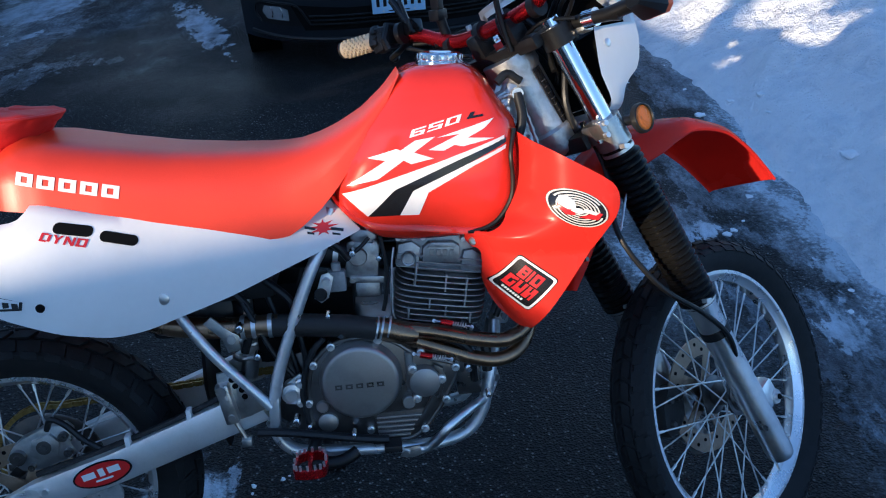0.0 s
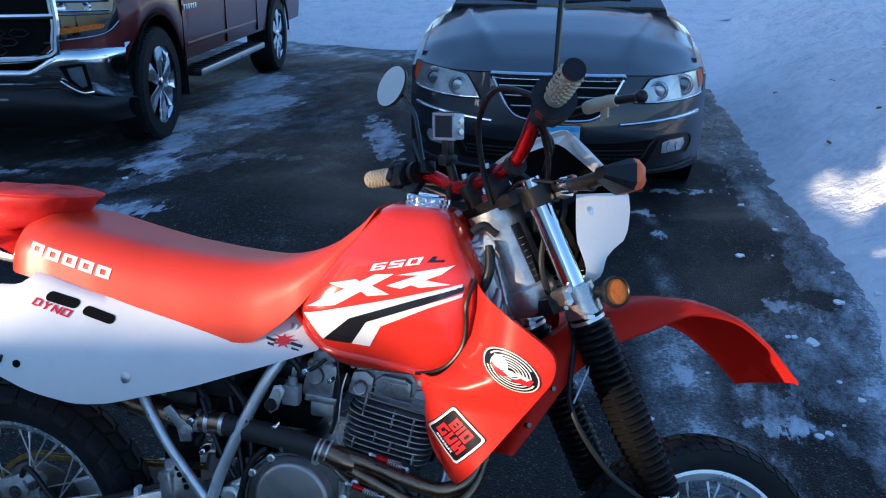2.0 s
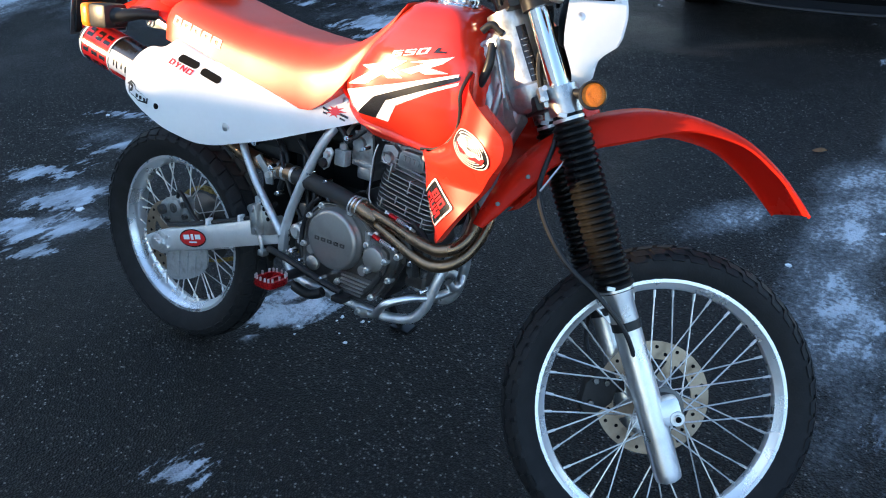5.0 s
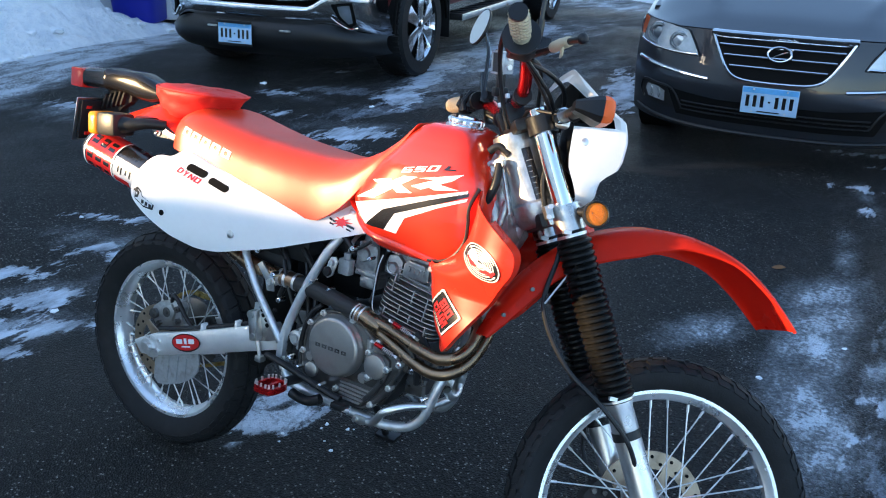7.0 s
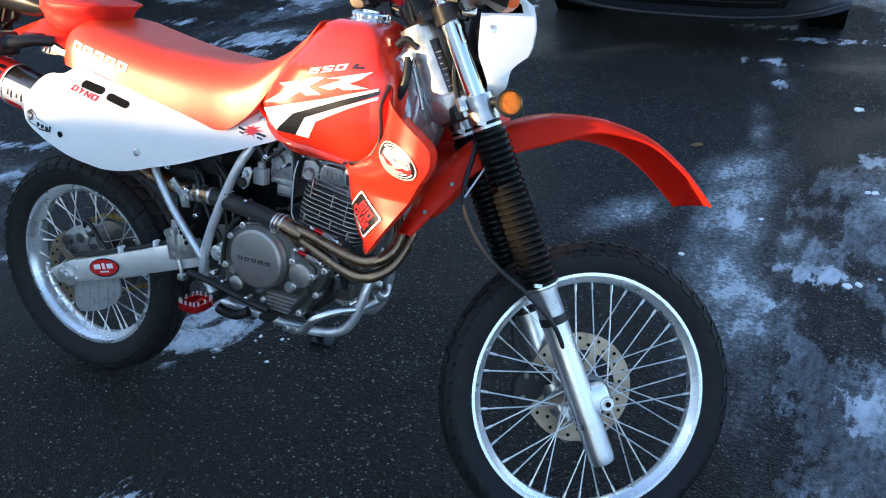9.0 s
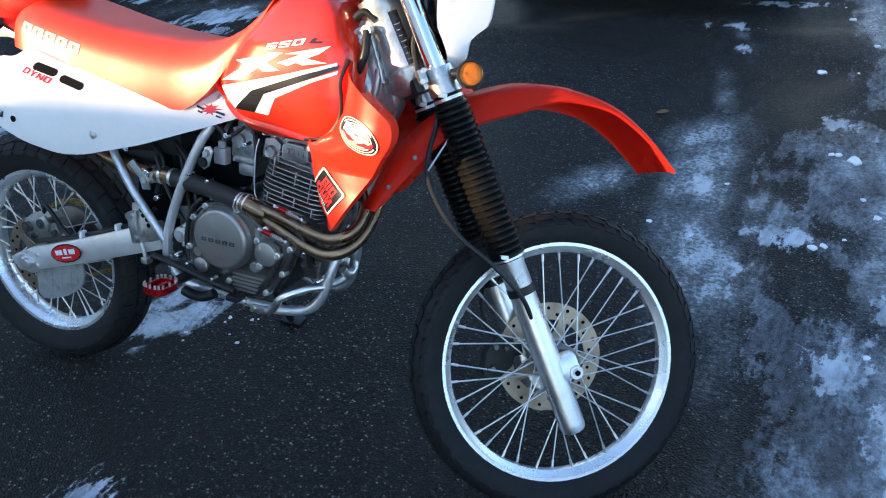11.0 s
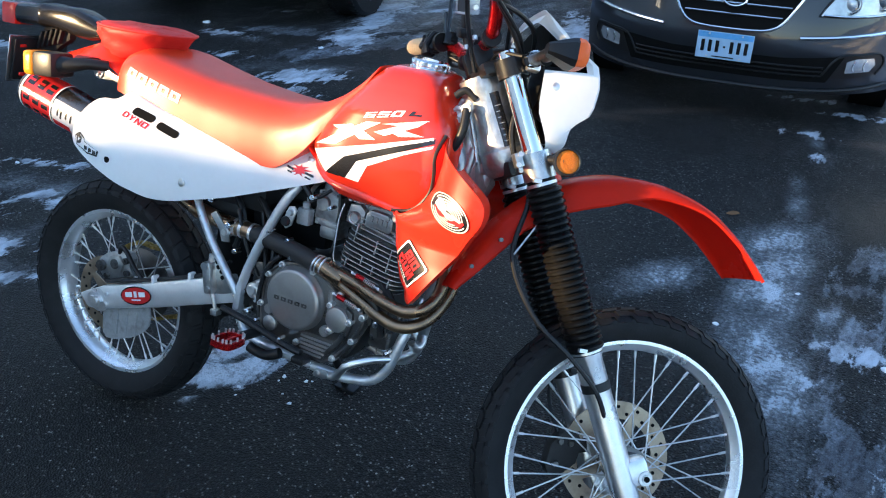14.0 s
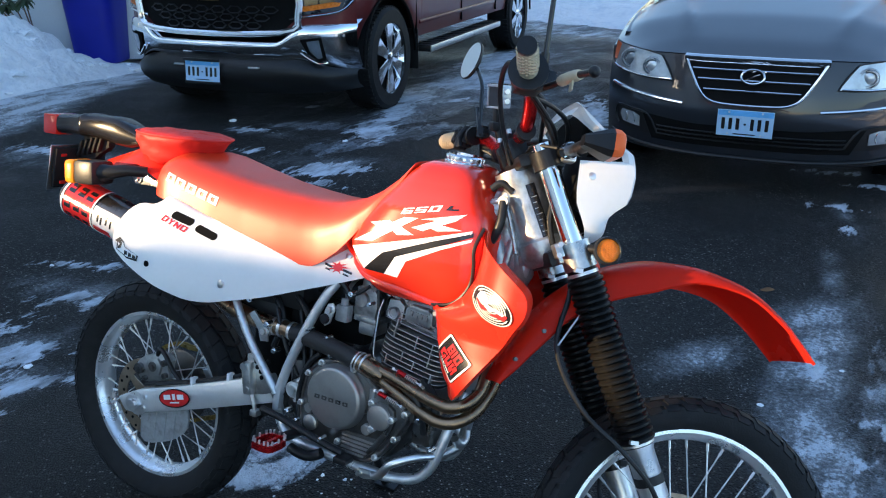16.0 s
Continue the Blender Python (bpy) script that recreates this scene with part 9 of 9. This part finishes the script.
    top_ = Vector((0.897, 0.305, 1.425)) if s > 0 else Vector((0.930, -0.345, 1.58))
    if s < 0:
        root = Vector((0.950, -0.262, 1.225))
    stem = spline([root, Vector((0.916, 0.215, 1.30)), Vector((0.914, 0.242, 1.354)), top_] if s > 0 else [root, root + (top_ - root) * 0.5, top_])
    tube(bm, stem, 0.0048, 8)
    rod(bm, root, root + (top_ - root) * (0.30 if s > 0 else 0.12), 0.0085, 10)
    box(bm, root + Vector((0.008, 0, -0.004)), (0.034, 0.026, 0.030), bevel=0.005)
    mirror = part("mirror_stem", bm, GLOSS, bars_ob)
    bm = bmesh.new()
    turned(bm, [(0, 0.012), (0.030, 0.010), (0.048, 0.002), (0.0505, -0.004), (0.049, -0.007), (0.047, -0.006)], 36)
    face = (pose(0, 0, 0, 0, 0, 0))
    centre = Vector((0.893, 0.315, 1.428)) if s > 0 else Vector((0.935, -0.365, 1.62))
    mm = Matrix.Translation(centre) @ pose(0, 0, 0, 0, 0, -72 if s > 0 else -98) @ pose(0, 0, 0, -8, 0, 0)
    shell = part("mirror", bm, BLACK, bars_ob, "round black mirror", mm)
    bm = bmesh.new()
    turned(bm, [(0, -0.0062), (0.0475, -0.0062), (0.0475, -0.004)], 36)
    part("mirror_glass", bm, MIRROR, shell)

# action camera on the bar
CAMPOSE = STEER @ Matrix.Translation((0.938, 0.114, 1.288)) @ pose(0, 0, 0, 14, -14, 14)
CASE = material("clear_case_plastic", (0.46, 0.48, 0.50), 0.16, 0.15, vary=0.15, scale=40, fine=200, bump=0.08, coat=0.6)
SCREEN = material("dull_dark_screen", (0.035, 0.038, 0.042), 0.45, vary=0.15, scale=30, fine=120, bump=0.02, spec=0.3)
bm = bmesh.new()
box(bm, (0.004, 0, 0), (0.026, 0.066, 0.053), bevel=0.005)
gadget = part("action_camera", bm, CASE, bike, "small action camera in a clear case", CAMPOSE)
for c, d in (((-0.0105, 0, 0.0245), (0.006, 0.066, 0.006)), ((-0.0105, 0, -0.0245), (0.006, 0.066, 0.006)), ((-0.0105, 0.030, 0), (0.006, 0.006, 0.043)), ((-0.0105, -0.030, 0), (0.006, 0.006, 0.043))):
    bm = bmesh.new()
    box(bm, c, d, bevel=0.0015)
    part("case_rim", bm, CASE, gadget)
bm = bmesh.new()
box(bm, (-0.0095, 0, 0), (0.002, 0.054, 0.043))
part("camera_screen", bm, SCREEN, gadget)
for z in (0.012, -0.010):
    bm = bmesh.new()
    turned(bm, [(0, -0.0365), (0.006, -0.0365), (0.0075, -0.034), (0.0075, -0.030)], 16, (0.005, 0, z))
    part("side_button", bm, STEEL, gadget)
bm = bmesh.new()
box(bm, (0.004, 0.004, 0.0275), (0.020, 0.052, 0.004), bevel=0.0015)
part("case_latch", bm, BLACK, gadget)
bm = bmesh.new()
box(bm, (0, 0, -0.042), (0.018, 0.020, 0.034), bevel=0.003)
box(bm, (0.0, 0, -0.068), (0.034, 0.024, 0.022), bevel=0.004)
rod(bm, (0.0, 0, -0.06), (0.012, -0.012, -0.128), 0.010, 10)
part("camera_mount", bm, BLACK, gadget)
# bar pad clamps, cables
for yy in (0.035, -0.035, 0.125, -0.115):
    bm = bmesh.new()
    rod(bm, (0.965, yy - 0.008, 1.158), (0.965, yy + 0.008, 1.158), 0.020, 16)
    part("bar_collar", bm, BLACK, bars_ob)
for pts, r in (([(0.94, -0.25, 1.19), (0.985, -0.20, 1.17), (1.03, -0.11, 1.16), (1.06, -0.06, 1.10)], 0.0045), ([(0.945, -0.235, 1.19), (1.0, -0.17, 1.155), (1.045, -0.09, 1.12), (1.08, -0.02, 1.04)], 0.0045),
               ([(0.94, 0.24, 1.19), (0.99, 0.19, 1.16), (1.03, 0.09, 1.12), (1.06, 0.03, 1.04)], 0.0045), ([(0.95, -0.24, 1.20), (0.99, -0.14, 1.21), (1.02, -0.02, 1.16), (1.04, 0.04, 1.10)], 0.0045),
               ([(0.93, -0.26, 1.23), (0.90, -0.17, 1.27), (0.905, -0.09, 1.24), (0.93, -0.055, 1.17), (0.96, -0.04, 1.10)], 0.0055),
               ([(1.10, -0.05, 0.96), (1.115, -0.075, 0.86), (1.10, -0.09, 0.74), (1.16, -0.115, 0.63), (1.25, -0.135, 0.56), (1.315, -0.137, 0.50), (1.36, -0.110, 0.43), (1.405, -0.06, 0.36)], 0.0052),
               ([(0.945, -0.225, 1.195), (1.01, -0.16, 1.20), (1.06, -0.08, 1.19), (1.08, 0.0, 1.13)], 0.005), ([(0.94, 0.215, 1.19), (1.0, 0.13, 1.175), (1.04, 0.02, 1.15), (1.07, -0.03, 1.08)], 0.005),
               ([(0.95, 0.16, 1.17), (1.02, 0.10, 1.19), (1.06, 0.0, 1.17), (1.05, -0.05, 1.06)], 0.006), ([(1.045, -0.03, 1.15), (1.06, -0.07, 1.09), (1.055, -0.06, 1.0), (1.08, -0.05, 0.93)], 0.0065),
               ([(0.985, -0.05, 1.12), (0.99, -0.10, 1.135), (1.03, -0.14, 1.13)], 0.004)):
    bm = bmesh.new()
    tube(bm, spline(pts), r, 8)
    part("control_cable", bm, BLACK, bike, "", STEER)
bm = bmesh.new()
tube(bm, spline([(1.10, -0.098, 0.745), (1.13, -0.096, 0.80), (1.155, -0.098, 0.845)]), 0.0022, 6)
part("wire_guide", bm, STEEL, bike, "", STEER)

# headlight surround
bm = bmesh.new()
rear = [(-0.095, 0.966), (-0.120, 0.985), (-0.128, 1.03), (-0.134, 1.10), (-0.136, 1.145), (-0.132, 1.222), (-0.10, 1.240), (0, 1.246)]
frnt = [(-0.085, 0.962), (-0.112, 0.985), (-0.126, 1.025), (-0.140, 1.08), (-0.144, 1.145), (-0.144, 1.222), (-0.10, 1.234), (0, 1.238)]
rear, frnt = ([(p.x, p.y) for p in spline([(y, z, 0) for y, z in half], 3)] for half in (rear, frnt))
rear = rear + [(-y, z) for y, z in rear[-2::-1]]
frnt = frnt + [(-y, z) for y, z in frnt[-2::-1]]


def fx(z):
    return lerp_table([(0.955, 1.135, 0), (0.974, 1.155, 0), (1.0, 1.154, 0), (1.018, 1.158, 0), (1.036, 1.184, 0), (1.052, 1.192, 0), (1.10, 1.194, 0), (1.143, 1.187, 0), (1.180, 1.122, 0), (1.235, 1.052, 0), (1.25, 1.040, 0)], z)[0]


def rx(z):
    low = lerp_table([(0.955, 1.125, 0), (0.973, 1.118, 0), (1.036, 1.084, 0), (1.086, 1.081, 0), (1.12, 1.080, 0), (1.25, 1.06, 0)], z)[0]
    return low if z < 1.12 else max(low, fx(z) - 0.022)


rings = [[Vector((rx(z), y, z)) for y, z in rear], [Vector(((rx(z1) * 0.5 + fx(z2) * 0.5), y1 * 0.45 + y2 * 0.55 + (0.004 if y1 > 0 else -0.004 if y1 < 0 else 0), (z1 + z2) / 2)) for (y1, z1), (y2, z2) in zip(rear, frnt)],
         [Vector((fx(z), y, z)) for y, z in frnt], [Vector((fx(z) + 0.006, y * 0.94, 1.12 + (z - 1.12) * 0.94)) for y, z in frnt], [Vector((fx(z) - 0.002, y * 0.82, 1.12 + (z - 1.12) * 0.82)) for y, z in frnt]]
loft(bm, rings, cap=False, closed=True)
mask = part("headlight_surround", bm, WHITE, bike, "white plastic headlight surround", STEER, sharp=40)
bm = bmesh.new()
bmesh.ops.create_uvsphere(bm, u_segments=28, v_segments=14, radius=0.082, matrix=Matrix.Translation((1.160, 0, 1.105)) @ Matrix.Diagonal((0.30, 1, 0.90, 1)))
part("headlight_lens", bm, GLASS, mask)
bm = bmesh.new()
rings = [[Vector((x, r * math.cos(a), 1.115 + r * math.sin(a))) for a in (2 * math.pi * i / 24 for i in range(24))] for x, r in ((1.18, 0.084), (1.14, 0.080), (1.10, 0.06), (1.09, 0.02))]
loft(bm, rings)
part("headlight_bowl", bm, BLACK, mask)
# near-black plate added to hide the surround's white inside
bm = bmesh.new()
back = [Vector((rx(z) + 0.018, y * 0.90, 1.11 + (z - 1.11) * 0.90)) for y, z in rear]
loft(bm, [back, [Vector((p.x + 0.012, p.y * 0.6, 1.11 + (p.z - 1.11) * 0.6)) for p in back], [Vector((1.10, p.y * 0.1, 1.11 + (p.z - 1.11) * 0.1)) for p in back]], cap=False)
part("dark_fill_plate", bm, DARK, mask)
bm = bmesh.new()
turned(bm, [(0, -0.1385), (0.006, -0.1385), (0.0090, -0.1370), (0.0095, -0.125)], 14, (1.110, 0, 1.0885))
part("surround_screw", bm, STEEL, mask)
for s in (-1, 1):
    bm = bmesh.new()
    tube(bm, [(1.035, s * 0.125, 1.122), (1.04, s * 0.165, 1.118), (1.045, s * 0.20, 1.114), (1.05, s * 0.215, 1.113)], [0.012, 0.011, 0.013, 0.016], 14)
    sig = part("front_indicator", bm, BLACK, bike, "dark front indicator with an orange lens", STEER @ Matrix.Translation((0.009, 0, 0.005)))
    bm = bmesh.new()
    loft(bm, [[Vector((x, s * (0.256 + 0.87 * hw * u), 1.118 + 0.87 * hh * v)) for u, v in ((-1, -0.6), (-0.7, -1), (0.7, -1), (1, -0.6), (1, 0.6), (0.7, 1), (-0.7, 1), (-1, 0.6))] for x, hw, hh in ((1.036, 0.016, 0.012), (1.046, 0.022, 0.016), (1.080, 0.036, 0.030), (1.088, 0.037, 0.031))])
    rod(bm, (1.044, s * 0.205, 1.114), (1.052, s * 0.25, 1.116), 0.013, 12)
    part("indicator_body", bm, BLACK, sig)
    bm = bmesh.new()
    rod(bm, (1.038, s * 0.148, 1.120), (1.040, s * 0.172, 1.118), 0.0165, 14)
    part("stalk_collar", bm, CHROME, sig)
    bm = bmesh.new()
    loft(bm, [[Vector((x, s * (0.256 + 0.87 * hw * u), 1.119 + 0.87 * hh * v)) for u, v in ((-1, -0.6), (-0.7, -1), (0.7, -1), (1, -0.6), (1, 0.6), (0.7, 1), (-0.7, 1), (-1, 0.6))] for x, hw, hh in ((1.088, 0.0365, 0.0305), (1.100, 0.036, 0.030), (1.110, 0.030, 0.024), (1.113, 0.022, 0.016))])
    part("indicator_lens", bm, ORANGE, sig)
    bm = bmesh.new()
    rod(bm, (1.120, s * 0.118, 0.944), (1.155, s * 0.142, 0.944), 0.010, 10)
    turned(bm, [(0.0235, s * 0.1485), (0.025, s * 0.151), (0.0275, s * 0.150), (0.0285, s * 0.146), (0.0285, s * 0.139), (0, s * 0.139)], 32, (1.159, 0, 0.944))
    refl = part("reflector_stalk", bm, BLACK, bike, "", STEER)
    bm = bmesh.new()
    turned(bm, [(0, s * 0.1492), (0.012, s * 0.1495), (0.020, s * 0.1490), (0.0238, s * 0.1475), (0.024, s * 0.144)], 28, (1.159, 0, 0.944))
    part("amber_disc", bm, AMBER, refl, "round amber side reflector")

# front fender: a long curved trough with turned-down sides
fen = [(0.990, 0.655, 0.055, 0.012), (1.005, 0.700, 0.060, 0.030), (1.035, 0.765, 0.066, 0.045), (1.085, 0.835, 0.072, 0.05), (1.15, 0.892, 0.078, 0.058), (1.205, 0.926, 0.083, 0.064), (1.27, 0.949, 0.089, 0.064),
       (1.33, 0.958, 0.092, 0.052), (1.40, 0.956, 0.094, 0.034), (1.50, 0.930, 0.095, 0.020), (1.575, 0.884, 0.094, 0.015), (1.625, 0.840, 0.092, 0.012), (1.664, 0.799, 0.090, 0.008)]
sp = spline([(x, w * 10, z) for x, z, w, d in fen], 4)
sd = spline([(d * 10, 0, 0) for x, z, w, d in fen], 4)
bm = bmesh.new()
rings = []
for i, p in enumerate(sp):
    nxt, prv = sp[min(i + 1, len(sp) - 1)], sp[max(i - 1, 0)]
    tx, tz = nxt.x - prv.x, nxt.z - prv.z
    k = math.hypot(tx, tz)
    nx, nz = -tz / k, tx / k
    w, d = p.y / 10, sd[i].x / 10
    rib = 0.05 * min(1.0, (len(sp) - 1 - i) / 14)
    prof = [(-1.0, -1.0), (-0.985, -0.72), (-0.93, -0.40), (-0.78, -0.16), (-0.45, -0.03), (-0.2, 0.0), (-0.14, rib), (0.14, rib), (0.2, 0.0), (0.45, -0.03), (0.78, -0.16), (0.93, -0.40), (0.985, -0.72), (1.0, -1.0)]
    ring = [Vector((p.x + nx * (d * v), u * w, p.z + nz * (d * v))) for u, v in prof]
    ring += [Vector((p.x + nx * (d * v - 0.004), u * (w - 0.004), p.z + nz * (d * v - 0.004))) for u, v in prof[::-1]]
    rings.append(ring)
loft(bm, rings)
fender = part("front_fender", bm, THIN_RED, bike, "high red plastic front fender", STEER, sharp=45)
for x, z in ((1.075, 0.770), (1.025, 0.705)):
    bm = bmesh.new()
    turned(bm, [(0, -0.073), (0.0045, -0.073), (0.0045, -0.06)], 10, (x, 0, z))
    part("fender_bolt", bm, ENGINE, fender)
# front caliper
bm = bmesh.new()
slab(bm, [(1.300, 0.300), (1.312, 0.285), (1.345, 0.290), (1.372, 0.318), (1.380, 0.365), (1.362, 0.390), (1.330, 0.388), (1.304, 0.352)], 0.046, 0.092, 0.010)
box(bm, (1.372, 0.080, 0.352), (0.055, 0.024, 0.034), pose(0, 0, 0, 0, -15, 0), 0.007)
front_caliper = part("front_caliper", bm, SOOT, bike, "dark front brake caliper", STEER)
for x, z in ((1.322, 0.312), (1.350, 0.362), (1.325, 0.362)):
    bm = bmesh.new()
    turned(bm, [(0, 0.038), (0.006, 0.038), (0.0075, 0.042), (0.008, 0.06)], 10, (x, 0, z))
    part("caliper_bolt", bm, ENGINE, front_caliper)
bm = bmesh.new()
tube(bm, spline([(1.33, 0.07, 0.37), (1.30, 0.10, 0.44), (1.29, 0.12, 0.55), (1.20, 0.11, 0.75), (1.12, 0.07, 0.95)]), 0.005, 8)
part("front_brake_hose", bm, BLACK, bike, "", STEER)
